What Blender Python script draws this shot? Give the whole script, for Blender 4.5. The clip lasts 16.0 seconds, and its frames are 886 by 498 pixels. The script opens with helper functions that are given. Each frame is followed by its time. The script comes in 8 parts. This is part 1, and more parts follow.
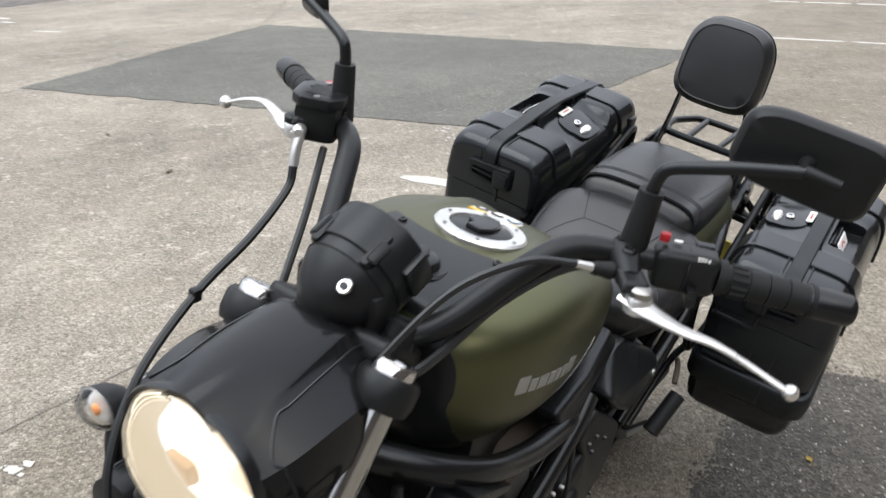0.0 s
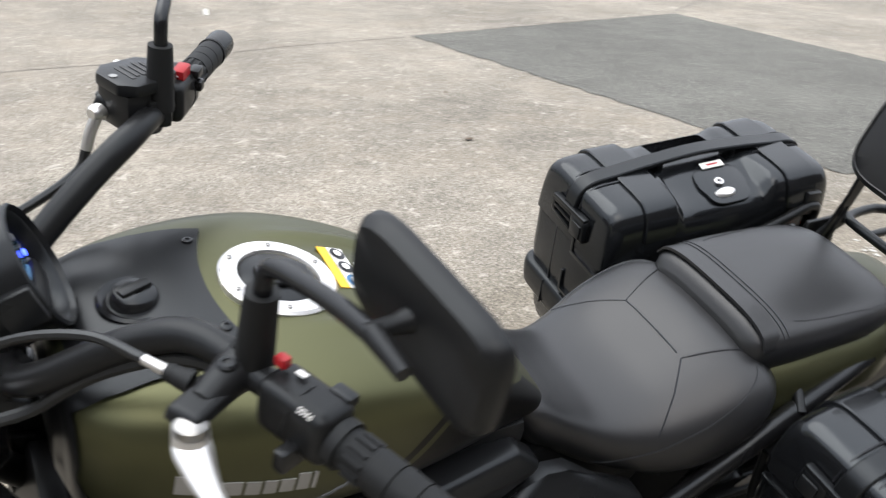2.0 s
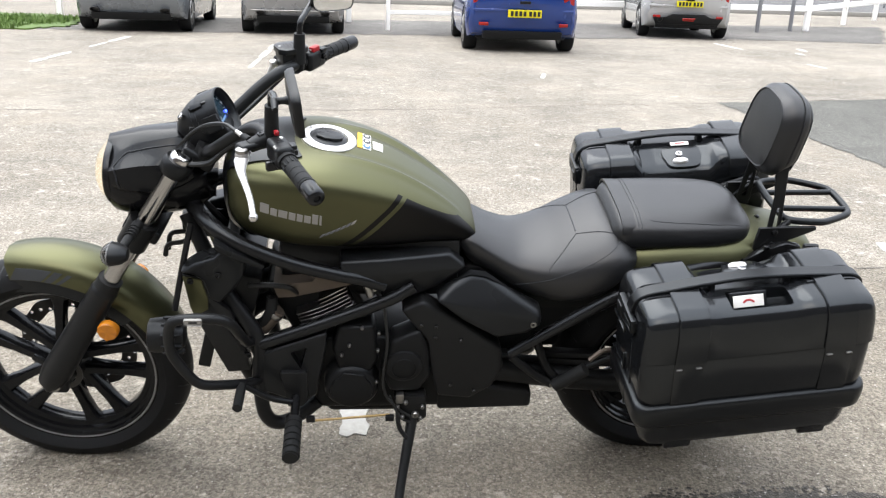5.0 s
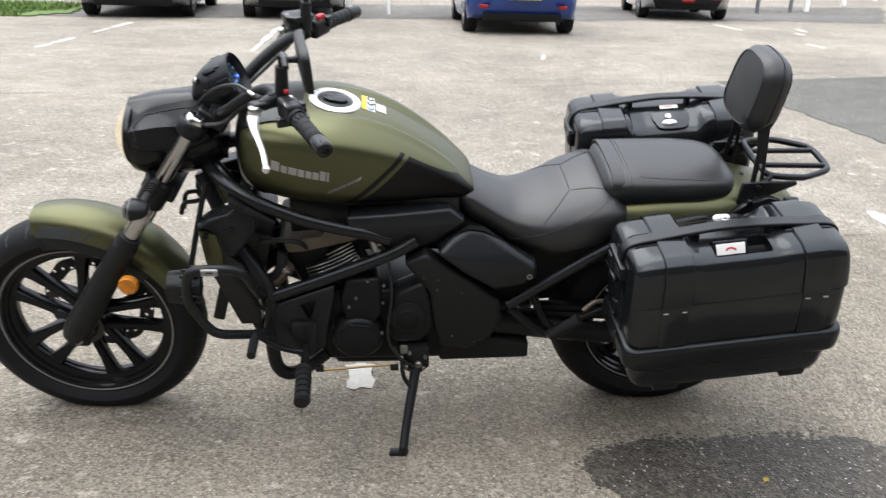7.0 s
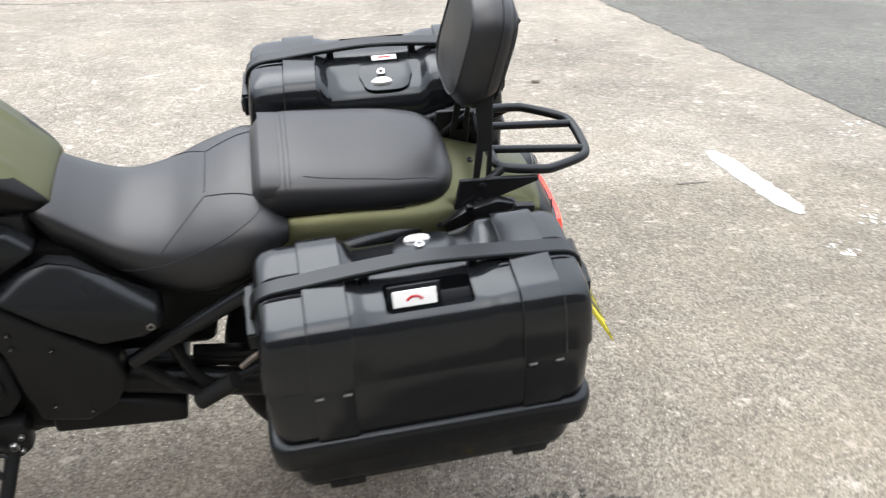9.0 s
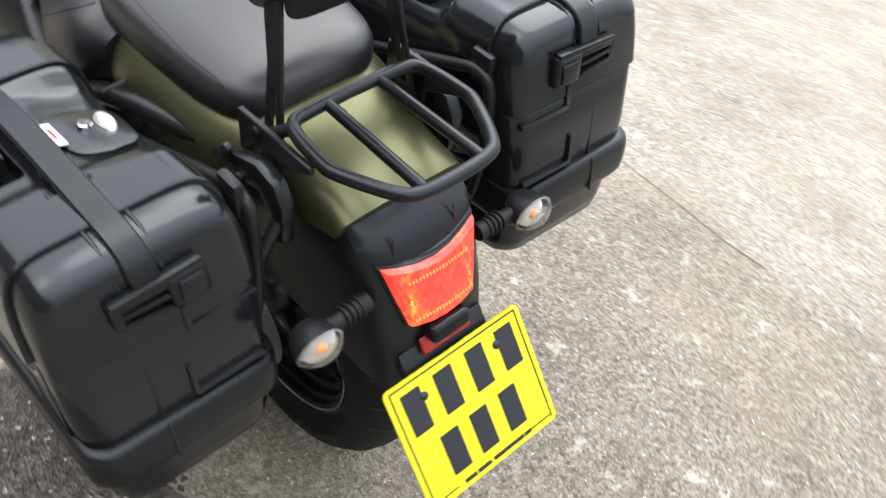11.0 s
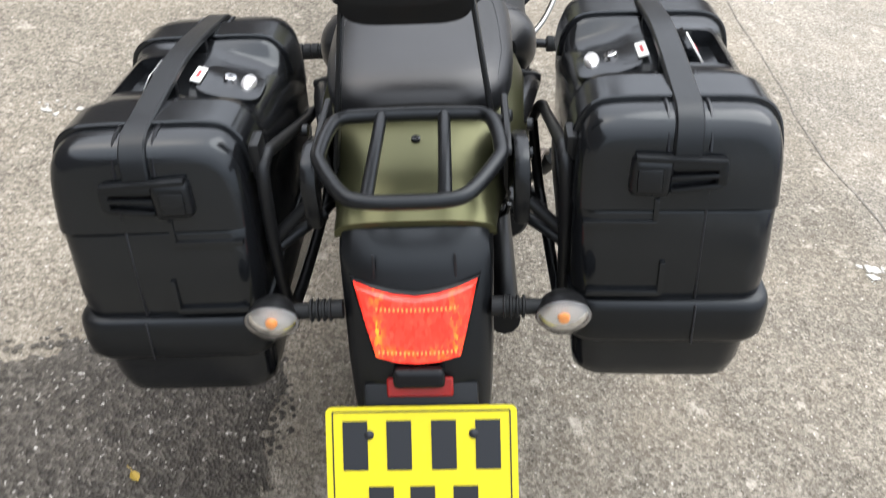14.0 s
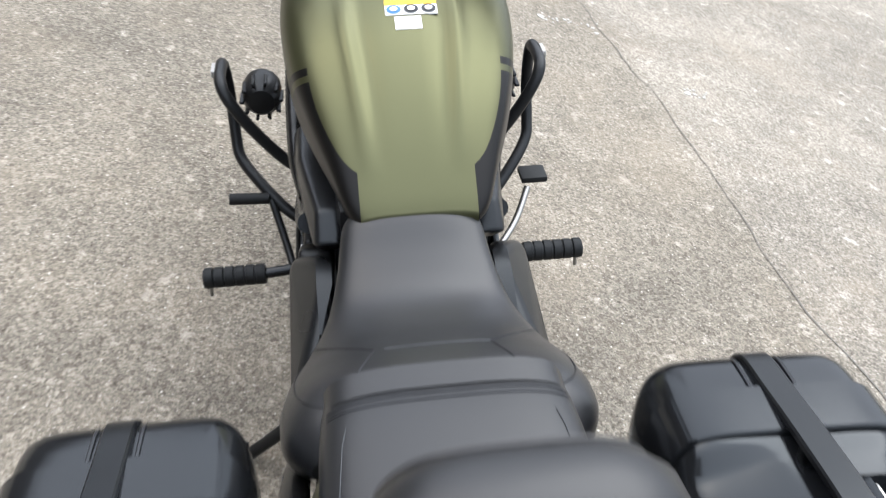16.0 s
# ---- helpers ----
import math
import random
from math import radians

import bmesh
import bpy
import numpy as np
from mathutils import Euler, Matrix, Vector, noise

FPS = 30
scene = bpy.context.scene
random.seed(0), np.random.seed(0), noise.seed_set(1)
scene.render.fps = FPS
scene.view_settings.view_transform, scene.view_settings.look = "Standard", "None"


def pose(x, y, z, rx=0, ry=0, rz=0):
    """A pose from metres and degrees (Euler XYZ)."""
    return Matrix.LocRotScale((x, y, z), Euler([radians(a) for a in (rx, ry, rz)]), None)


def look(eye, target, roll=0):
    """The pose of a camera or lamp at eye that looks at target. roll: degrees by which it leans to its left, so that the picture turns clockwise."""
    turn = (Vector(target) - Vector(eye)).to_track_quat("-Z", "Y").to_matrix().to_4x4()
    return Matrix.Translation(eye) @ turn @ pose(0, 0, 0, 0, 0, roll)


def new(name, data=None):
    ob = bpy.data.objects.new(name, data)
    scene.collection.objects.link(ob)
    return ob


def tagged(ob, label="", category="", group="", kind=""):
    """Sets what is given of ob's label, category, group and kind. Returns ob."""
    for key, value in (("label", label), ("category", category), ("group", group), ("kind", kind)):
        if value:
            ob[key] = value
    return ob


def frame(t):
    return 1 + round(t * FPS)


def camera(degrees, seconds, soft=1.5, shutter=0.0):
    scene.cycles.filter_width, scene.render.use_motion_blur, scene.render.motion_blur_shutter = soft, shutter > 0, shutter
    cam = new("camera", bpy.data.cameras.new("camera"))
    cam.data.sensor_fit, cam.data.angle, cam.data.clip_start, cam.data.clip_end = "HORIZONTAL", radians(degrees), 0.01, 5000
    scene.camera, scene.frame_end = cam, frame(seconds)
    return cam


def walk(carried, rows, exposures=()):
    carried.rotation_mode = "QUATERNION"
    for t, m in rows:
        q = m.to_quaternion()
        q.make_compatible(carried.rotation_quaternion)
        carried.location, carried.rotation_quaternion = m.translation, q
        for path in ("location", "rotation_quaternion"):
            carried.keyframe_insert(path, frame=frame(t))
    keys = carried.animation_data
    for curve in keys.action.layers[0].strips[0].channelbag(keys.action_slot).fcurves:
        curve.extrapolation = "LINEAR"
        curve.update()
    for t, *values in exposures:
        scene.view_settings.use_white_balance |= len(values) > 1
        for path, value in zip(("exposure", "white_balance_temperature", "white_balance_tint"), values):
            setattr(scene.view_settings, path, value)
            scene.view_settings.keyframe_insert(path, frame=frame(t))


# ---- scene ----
cam = camera(52.57, 16.0, soft=1.2, shutter=0.5)
PATH = [
    (0, pose(-1.064, -0.778, 1.311, 68.70, 1.84, -58.08)),
    (0.5, pose(-0.940, -0.887, 1.331, 70.12, 1.45, -51.65)),
    (1, pose(-0.782, -1.018, 1.345, 70.35, -1.55, -40.37)),
    (1.5, pose(-0.612, -1.042, 1.308, 70.18, -1.71, -36.89)),
    (2, pose(-0.398, -1.040, 1.304, 67.36, -3.12, -29.22)),
    (2.5, pose(-0.221, -1.192, 1.289, 69.17, -3.24, -19.75)),
    (3, look((-0.1, -1.47, 1.328), (0.265, 0.354, 0.578), 1.25)),
    (3.5, look((-0.075, -1.75, 1.336), (0.281, 0.078, 0.58), 1.9)),
    (4, look((-0.036, -1.947, 1.354), (0.19, -0.084, 0.637), 1.2)),
    (6.5, pose(-0.089, -2.440, 1.309, 71.75, -2.22, -4.85)),
    (7, pose(-0.062, -2.384, 1.308, 70.25, -1.47, -5.18)),
    (7.5, pose(0.045, -2.226, 1.300, 68.22, -1.31, -9.63)),
    (8, pose(0.164, -2.104, 1.306, 66.86, -2.27, -13.24)),
    (8.5, pose(0.294, -1.862, 1.297, 65.30, -3.35, -15.14)),
    (9, pose(0.551, -1.690, 1.279, 64.39, -2.42, -11.71)),
    (10.25, pose(1.285, -1.195, 1.265, 57.5, -9.5, 21.0)),
    (11.5, pose(1.743, -0.637, 1.260, 50.17, -15.59, 63.31)),
    (12, pose(1.795, -0.458, 1.245, 49.75, -15.03, 77.20)),
    (12.5, pose(1.894, -0.311, 1.284, 48.96, -15.31, 88.96)),
    (13, pose(1.92, -0.281, 1.278, 48.3, -14.95, 89.6)),
    (13.5, look((1.926, -0.254, 1.273), (0.38, -0.017, 0.025), 16.7)),
    (14, look((1.885, -0.266, 1.296), (0.314, -0.029, 0.08), 15.5)),
    (14.5, look((1.8, -0.303, 1.339), (0.184, -0.019, 0.195), 15.1)),
    (15, look((1.673, -0.373, 1.363), (0.039, -0.022, 0.263), 15.5)),
    (15.5, look((1.434, -0.409, 1.366), (-0.197, -0.01, 0.279), 16.5)),
    (16, pose(1.191, -0.441, 1.371, 54.07, -14.23, 82.53)),
]
EXPOSURES = [(0, 1.28, 6480, 10), (1, 1.27, 6450, 10), (2.5, 1.53, 6500, 10), (3.5, 1.82, 6480, 10), (4.0, 1.85, 6450, 10), (6.5, 1.57, 6420, 10), (7.0, 1.57, 6420, 10), (8.0, 1.76, 6430, 10), (9.0, 1.78, 6440, 10),
             (11.5, 1.95, 6480, 10), (12.0, 1.71, 6480, 10), (12.5, 1.63, 6480, 10), (14.0, 1.72, 6480, 10), (14.5, 1.86, 6380, 10), (15.0, 2.05, 6280, 10), (15.5, 1.98, 6260, 10), (16.0, 1.68, 6250, 10)]
walk(cam, PATH, EXPOSURES)

# ---- light ----
world = bpy.data.worlds.new("sky")
scene.world = world
world.use_nodes = True
wn = world.node_tree.nodes
sky = wn.new("ShaderNodeTexSky")
sky.sky_type = "NISHITA"
sky.sun_disc = False
sky.sun_elevation = radians(52)
sky.sun_rotation = radians(200)
sky.air_density = 1.0
sky.dust_density = 4.0
soft_sky = wn.new("ShaderNodeMix")
soft_sky.data_type = "RGBA"
soft_sky.inputs[0].default_value = 0.8
# an overcast vault, much brighter overhead than at the horizon
wtc, wsep, wup, wsc = wn.new("ShaderNodeTexCoord"), wn.new("ShaderNodeSeparateXYZ"), wn.new("ShaderNodeMapRange"), wn.new("ShaderNodeVectorMath")
wup.inputs["From Min"].default_value, wup.inputs["From Max"].default_value = 0.0, 1.0
wup.inputs["To Min"].default_value, wup.inputs["To Max"].default_value = 0.17, 1.3
wsc.operation = "SCALE"
wsc.inputs[0].default_value = (7.4, 7.5, 7.8)
world.node_tree.links.new(wtc.outputs["Generated"], wsep.inputs[0])
world.node_tree.links.new(wsep.outputs["Z"], wup.inputs["Value"])
world.node_tree.links.new(wup.outputs[0], wsc.inputs["Scale"])
world.node_tree.links.new(wsc.outputs[0], soft_sky.inputs[7])
world.node_tree.links.new(sky.outputs[0], soft_sky.inputs[6])
world.node_tree.links.new(soft_sky.outputs[2], wn["Background"].inputs[0])
wn["Background"].inputs[1].default_value = 0.15
sun = new("sun", bpy.data.lights.new("sun", "SUN"))
sun.data.energy = 0.9
sun.data.angle = radians(55)
sun.data.color = (1.0, 0.96, 0.9)
sun.matrix_world = look((-1, 1.0, 3.0), (0, 0, 0))

# ---- materials ----


def material(name, colour, rough=0.5, metal=0.0, grain=0.0, scale=200.0, bump=0.0, blotch=0.0, blotch_scale=6.0,
             clear=0.0, spec=0.4, wear=0.0):
    """A plain surface with fine grain, broad blotches, bump and roughness that varies."""
    m = bpy.data.materials.new(name)
    m.use_nodes = True
    n, l = m.node_tree.nodes, m.node_tree.links
    b = n["Principled BSDF"]
    b.inputs["Roughness"].default_value = rough
    b.inputs["Metallic"].default_value = metal
    b.inputs["Coat Weight"].default_value = clear
    b.inputs["Specular IOR Level"].default_value = spec
    if max(colour) < 0.02 and metal == 0:
        # black plastics and paints give back a slightly cool gloss
        b.inputs["Specular Tint"].default_value = (0.86, 0.94, 1.0, 1)
    tc = n.new("ShaderNodeTexCoord")
    fine, broad = n.new("ShaderNodeTexNoise"), n.new("ShaderNodeTexNoise")
    for t, s in ((fine, scale), (broad, blotch_scale)):
        t.inputs["Scale"].default_value = s
        t.inputs["Detail"].default_value = 3
        l.new(tc.outputs["Object"], t.inputs["Vector"])
    add = n.new("ShaderNodeMath")
    add.operation = "MULTIPLY_ADD"
    add.inputs[1].default_value = grain
    l.new(fine.outputs["Fac"], add.inputs[0])
    add2 = n.new("ShaderNodeMath")
    add2.operation = "MULTIPLY_ADD"
    add2.inputs[1].default_value = blotch
    add2.inputs[2].default_value = 1.0 - 0.5 * grain - 0.5 * blotch
    l.new(broad.outputs["Fac"], add2.inputs[0])
    l.new(add2.outputs[0], add.inputs[2])
    mul = n.new("ShaderNodeVectorMath")
    mul.operation = "SCALE"
    mul.inputs[0].default_value = colour
    l.new(add.outputs[0], mul.inputs["Scale"])
    l.new(mul.outputs[0], b.inputs["Base Color"])
    rr = n.new("ShaderNodeMath")
    rr.operation = "MULTIPLY_ADD"
    rr.inputs[1].default_value = 0.12 + wear
    rr.inputs[2].default_value = rough - 0.06 - 0.5 * wear
    l.new(broad.outputs["Fac"], rr.inputs[0])
    l.new(rr.outputs[0], b.inputs["Roughness"])
    if bump:
        bp = n.new("ShaderNodeBump")
        bp.inputs["Strength"].default_value = bump
        bp.inputs["Distance"].default_value = 0.0015
        l.new(fine.outputs["Fac"], bp.inputs["Height"])
        l.new(bp.outputs[0], b.inputs["Normal"])
    return m


BLACK_MATT = material("black_matt_metal", (0.0088, 0.009, 0.0095), 0.36, 0.0, 0.3, 900, 0.04, 0.2, spec=0.221)
BLACK_SATIN = material("black_satin_paint", (0.0072, 0.0073, 0.0079), 0.25, 0.0, 0.2, 500, 0.015, 0.2, spec=0.306)
BLACK_GLOSS = material("black_gloss_paint", (0.0061, 0.0063, 0.007), 0.16, 0.0, 0.1, 400, 0.0, 0.1, clear=0.08, spec=0.162)
PLASTIC = material("black_textured_plastic", (0.0062, 0.0068, 0.0078), 0.16, 0.0, 0.3, 1400, 0.03, 0.2, 14.0, wear=0.11, spec=0.42)
PLASTIC_DULL = material("black_dull_plastic", (0.0054, 0.0059, 0.0067), 0.32, 0.0, 0.3, 1400, 0.06, 0.2, wear=0.08, spec=0.289)
RUBBER = material("rubber", (0.0081, 0.0081, 0.0081), 0.6, 0.0, 0.3, 700, 0.08, 0.3, spec=0.255)
TYRE = material("tyre_rubber", (0.0081, 0.0081, 0.0086), 0.58, 0.0, 0.4, 400, 0.1, 0.5, spec=0.170)
VINYL = material("seat_vinyl", (0.0116, 0.0123, 0.0136), 0.36, 0.0, 0.25, 1600, 0.1, 0.2, wear=0.08, spec=0.442)
VINYL.node_tree.nodes["Principled BSDF"].inputs["Specular Tint"].default_value = (0.97, 0.985, 1.0, 1)
ENGINE = material("engine_black_casting", (0.0083, 0.0086, 0.0092), 0.34, 0.0, 0.4, 600, 0.06, 0.3, spec=0.145)
CHROME = material("chrome", (0.6, 0.6, 0.608), 0.12, 1.0, 0.05, 300, 0.0, 0.05)
DISC = material("dark_disc_steel", (0.063, 0.063, 0.063), 0.35, 1.0, 0.2, 500, 0.05, 0.2)
STANCHION = material("chromed_tube", (0.44, 0.44, 0.44), 0.16, 1.0, 0.05, 300, 0.0, 0.1)
STEEL = material("brushed_steel", (0.294, 0.294, 0.287), 0.32, 1.0, 0.2, 500, 0.05, 0.2)
ALLOY = material("polished_alloy", (0.64, 0.64, 0.632), 0.28, 0.85, 0.1, 400, 0.03, 0.15)
BRONZE = material("cylinder_bronze", (0.105, 0.0866, 0.0709), 0.5, 0.4, 0.3, 500, 0.2, 0.3)
SILVER_PRINT = material("silver_print", (0.2887, 0.2887, 0.2782), 0.45, 0.3, 0.1, 500)
WHITE_PRINT = material("white_print", (0.624, 0.624, 0.608), 0.5, 0.0, 0.05, 300)
RED = material("red_plastic", (0.315, 0.0105, 0.0158), 0.4, 0.0, 0.1, 300)
YELLOW = material("yellow_print", (0.64, 0.4, 0.024), 0.5, 0.0, 0.1, 300)
BLUE_PRINT = material("blue_print", (0.035, 0.14, 0.294), 0.5, 0.0, 0.05, 300)
ORANGE = material("orange_print", (0.45, 0.18, 0.018), 0.45, 0.0, 0.1, 300)
FAINT_PRINT = material("faint_print", (0.0245, 0.0252, 0.0266), 0.5)
GREY_PRINT = material("grey_print", (0.14, 0.147, 0.161), 0.5)
BRASS = material("brass_plaque", (0.3255, 0.2362, 0.105), 0.4, 0.7, 0.2, 300, 0.05, 0.2)
PLATE_YELLOW = material("plate_yellow", (0.528, 0.468, 0.003), 0.35, 0.0, 0.04, 200, 0.0, 0.05)
INK = material("plate_ink", (0.009, 0.009, 0.0108), 0.4)
DARK_GREY = material("dark_grey_plastic", (0.0086, 0.0092, 0.0101), 0.29, 0.0, 0.3, 1200, 0.04, 0.2, spec=0.255)
STRIPE_LIP = material("rim_lip_grey", (0.21, 0.21, 0.2152), 0.35, 0.5, 0.1, 300)
STRIPE_DARK = material("dark_stripe_print", (0.0315, 0.0364, 0.042), 0.42, 0.0, 0.1, 300)
CABLE = material("cable_rubber", (0.0108, 0.0108, 0.0108), 0.4, 0.0, 0.2, 500)


def painted(name, black_zone):
    """Metallic matt green paint, with the black graphic of the tank's side where black_zone is set."""
    m = material(name, (0.081, 0.0836, 0.0436), 0.36, 0.8, 0.22, 2500, 0.02, 0.08, 3.0)
    n, l = m.node_tree.nodes, m.node_tree.links
    b = n["Principled BSDF"]
    if black_zone:
        src = b.inputs["Base Color"].links[0].from_socket
        tc = n.new("ShaderNodeTexCoord")
        sep = n.new("ShaderNodeSeparateXYZ")
        l.new(tc.outputs["Object"], sep.inputs[0])

        def calc(op, a, c):
            k = n.new("ShaderNodeMath")
            k.operation = op
            for i, v in enumerate((a, c)):
                if isinstance(v, (int, float)):
                    k.inputs[i].default_value = v
                else:
                    l.new(v, k.inputs[i])
            return k.outputs[0]
        # distance behind the slanting front edge, and below the rear edge of the graphic
        s1 = calc("SUBTRACT", calc("MULTIPLY", sep.outputs["X"], 0.70), calc("MULTIPLY", sep.outputs["Z"], 0.70))
        s1 = calc("ADD", s1, 0.5965)
        low = calc("LESS_THAN", calc("ADD", sep.outputs["Z"], calc("MULTIPLY", sep.outputs["X"], 0.607)), 0.906)
        low = calc("MULTIPLY", low, calc("GREATER_THAN", calc("ABSOLUTE", sep.outputs["Y"], 0), 0.079))
        bars = calc("ADD", calc("GREATER_THAN", s1, 0.026),
                    calc("MULTIPLY", calc("GREATER_THAN", s1, 0.004), calc("LESS_THAN", s1, 0.016)))
        fac = calc("MULTIPLY", bars, low)
        mix = n.new("ShaderNodeMix")
        mix.data_type = "RGBA"
        l.new(fac, mix.inputs[0])
        l.new(src, mix.inputs[6])
        mix.inputs[7].default_value = (0.014, 0.014, 0.014, 1)
        l.new(mix.outputs[2], b.inputs["Base Color"])
    return m


GREEN = painted("green_matt_metallic", False)
GREEN_TANK = painted("green_matt_metallic_tank", True)


def glass(name, colour=(1, 1, 1), rough=0.02, ior=1.45):
    m = bpy.data.materials.new(name)
    m.use_nodes = True
    b = m.node_tree.nodes["Principled BSDF"]
    b.inputs["Base Color"].default_value = (*colour, 1)
    b.inputs["Transmission Weight"].default_value = 1
    b.inputs["Roughness"].default_value = rough
    b.inputs["IOR"].default_value = ior
    return m


def glow(name, colour, strength, base=(0.5, 0.5, 0.5)):
    m = bpy.data.materials.new(name)
    m.use_nodes = True
    b = m.node_tree.nodes["Principled BSDF"]
    b.inputs["Base Color"].default_value = (*base, 1)
    b.inputs["Emission Color"].default_value = (*colour, 1)
    b.inputs["Emission Strength"].default_value = strength
    b.inputs["Roughness"].default_value = 0.2
    return m




def clear_lens(name):
    """Thin clear plastic: lets light straight through, with a gloss that follows the angle."""
    m = bpy.data.materials.new(name)
    m.use_nodes = True
    n, l = m.node_tree.nodes, m.node_tree.links
    n.remove(n["Principled BSDF"])
    tr, gl, mx, fr = n.new("ShaderNodeBsdfTransparent"), n.new("ShaderNodeBsdfGlossy"), n.new("ShaderNodeMixShader"), n.new("ShaderNodeFresnel")
    tr.inputs[0].default_value = (0.985, 0.985, 0.985, 1)
    gl.inputs["Roughness"].default_value = 0.06
    fr.inputs[0].default_value = 1.4
    l.new(fr.outputs[0], mx.inputs[0])
    l.new(tr.outputs[0], mx.inputs[1])
    l.new(gl.outputs[0], mx.inputs[2])
    l.new(mx.outputs[0], n["Material Output"].inputs[0])
    return m


CLEAR = clear_lens("clear_lens")
SMOKE = glass("tinted_glass", (0.12, 0.14, 0.15), 0.02)
MIRROR = material("mirror_glass", (0.8, 0.82, 0.83), 0.02, 1.0)
HEAD_GLOW = glow("lit_headlamp_reflector", (1.0, 0.84, 0.6), 0.408, (0.6, 0.585, 0.525))
HEAD_LENS = clear_lens("headlamp_lens")
hn, hl = HEAD_LENS.node_tree.nodes, HEAD_LENS.node_tree.links
h_out, h_add, h_em = hn["Material Output"], hn.new("ShaderNodeAddShader"), hn.new("ShaderNodeEmission")
h_em.inputs[0].default_value, h_em.inputs[1].default_value = (1.0, 0.84, 0.6, 1), 0.07
hl.new(h_out.inputs[0].links[0].from_socket, h_add.inputs[0])
hl.new(h_em.outputs[0], h_add.inputs[1])
hl.new(h_add.outputs[0], h_out.inputs[0])
HEAD_BULB = glow("headlamp_bulb", (1.0, 0.5, 0.2), 0.0204, (0.225, 0.1425, 0.075))


def facets(m):
    """The pressed facets of the reflector throw the light back unevenly."""
    n, l = m.node_tree.nodes, m.node_tree.links
    tc, vo, cr = n.new("ShaderNodeTexCoord"), n.new("ShaderNodeTexVoronoi"), n.new("ShaderNodeValToRGB")
    vo.inputs["Scale"].default_value = 34
    sp = n.new("ShaderNodeSeparateColor")
    l.new(tc.outputs["Object"], vo.inputs["Vector"])
    l.new(vo.outputs["Color"], sp.inputs[0])
    l.new(sp.outputs[0], cr.inputs[0])
    cr.color_ramp.elements[0].position, cr.color_ramp.elements[0].color = 0.0, (0.5, 0.33, 0.17, 1)
    cr.color_ramp.elements[1].position, cr.color_ramp.elements[1].color = 0.5, (1.0, 0.92, 0.76, 1)
    l.new(cr.outputs[0], n["Principled BSDF"].inputs["Emission Color"])


facets(HEAD_GLOW)
TAIL_GLOW = glow("lit_tail_lamp", (1.0, 0.05, 0.015), 0.2856, (0.45, 0.015, 0.0075))
TAIL_SPARK = glow("lit_tail_lamp_facets", (1.0, 0.26, 0.1), 0.34, (0.525, 0.1125, 0.015))


def lamp_ribs(m):
    """Small moulded cells in the lens, amber where they gather the light: two side columns and the foot."""
    n, l = m.node_tree.nodes, m.node_tree.links
    b = n["Principled BSDF"]
    tc, mp, vo, sc, sp, nz = n.new("ShaderNodeTexCoord"), n.new("ShaderNodeMapping"), n.new("ShaderNodeTexVoronoi"), n.new("ShaderNodeSeparateColor"), n.new("ShaderNodeSeparateXYZ"), n.new("ShaderNodeTexNoise")
    mp.inputs["Scale"].default_value = (60, 240, 120)
    vo.inputs["Scale"].default_value = 1.0
    nz.inputs["Scale"].default_value = 45
    nz.inputs["Detail"].default_value = 4
    l.new(tc.outputs["Object"], mp.inputs[0])
    l.new(mp.outputs[0], vo.inputs["Vector"])
    l.new(vo.outputs["Color"], sc.inputs[0])
    l.new(tc.outputs["Object"], sp.inputs[0])
    l.new(tc.outputs["Object"], nz.inputs["Vector"])

    def calc(op, *a):
        k = n.new("ShaderNodeMath")
        k.operation = op
        for i, v in enumerate(a):
            if isinstance(v, (int, float)):
                k.inputs[i].default_value = v
            else:
                l.new(v, k.inputs[i])
        return k.outputs[0]
    ay = calc("ABSOLUTE", sp.outputs["Y"])
    col = calc("SUBTRACT", 1.0, calc("MULTIPLY", calc("ABSOLUTE", calc("SUBTRACT", ay, 0.046)), 75))
    foot = calc("SUBTRACT", 1.0, calc("MULTIPLY", calc("ABSOLUTE", calc("SUBTRACT", sp.outputs["Z"], 0.588)), 70))
    warm = calc("MAXIMUM", calc("MAXIMUM", col, foot), 0.12)
    v = calc("MULTIPLY", warm, calc("MULTIPLY", calc("POWER", sc.outputs[0], 2.0), calc("MULTIPLY", nz.outputs["Fac"], 1.9)))
    cr = n.new("ShaderNodeValToRGB")
    cr.color_ramp.elements[0].position, cr.color_ramp.elements[0].color = 0.0, (1.0, 0.045, 0.03, 1)
    cr.color_ramp.elements[1].position, cr.color_ramp.elements[1].color = 0.95, (1.0, 0.42, 0.03, 1)
    cr.color_ramp.elements.new(0.12).color = (1.0, 0.075, 0.045, 1)
    cr.color_ramp.elements.new(0.5).color = (1.0, 0.16, 0.03, 1)
    l.new(v, cr.inputs[0])
    l.new(cr.outputs[0], b.inputs["Emission Color"])
    l.new(calc("ADD", 0.24, calc("MULTIPLY", sc.outputs[1], 0.26)), b.inputs["Emission Strength"])


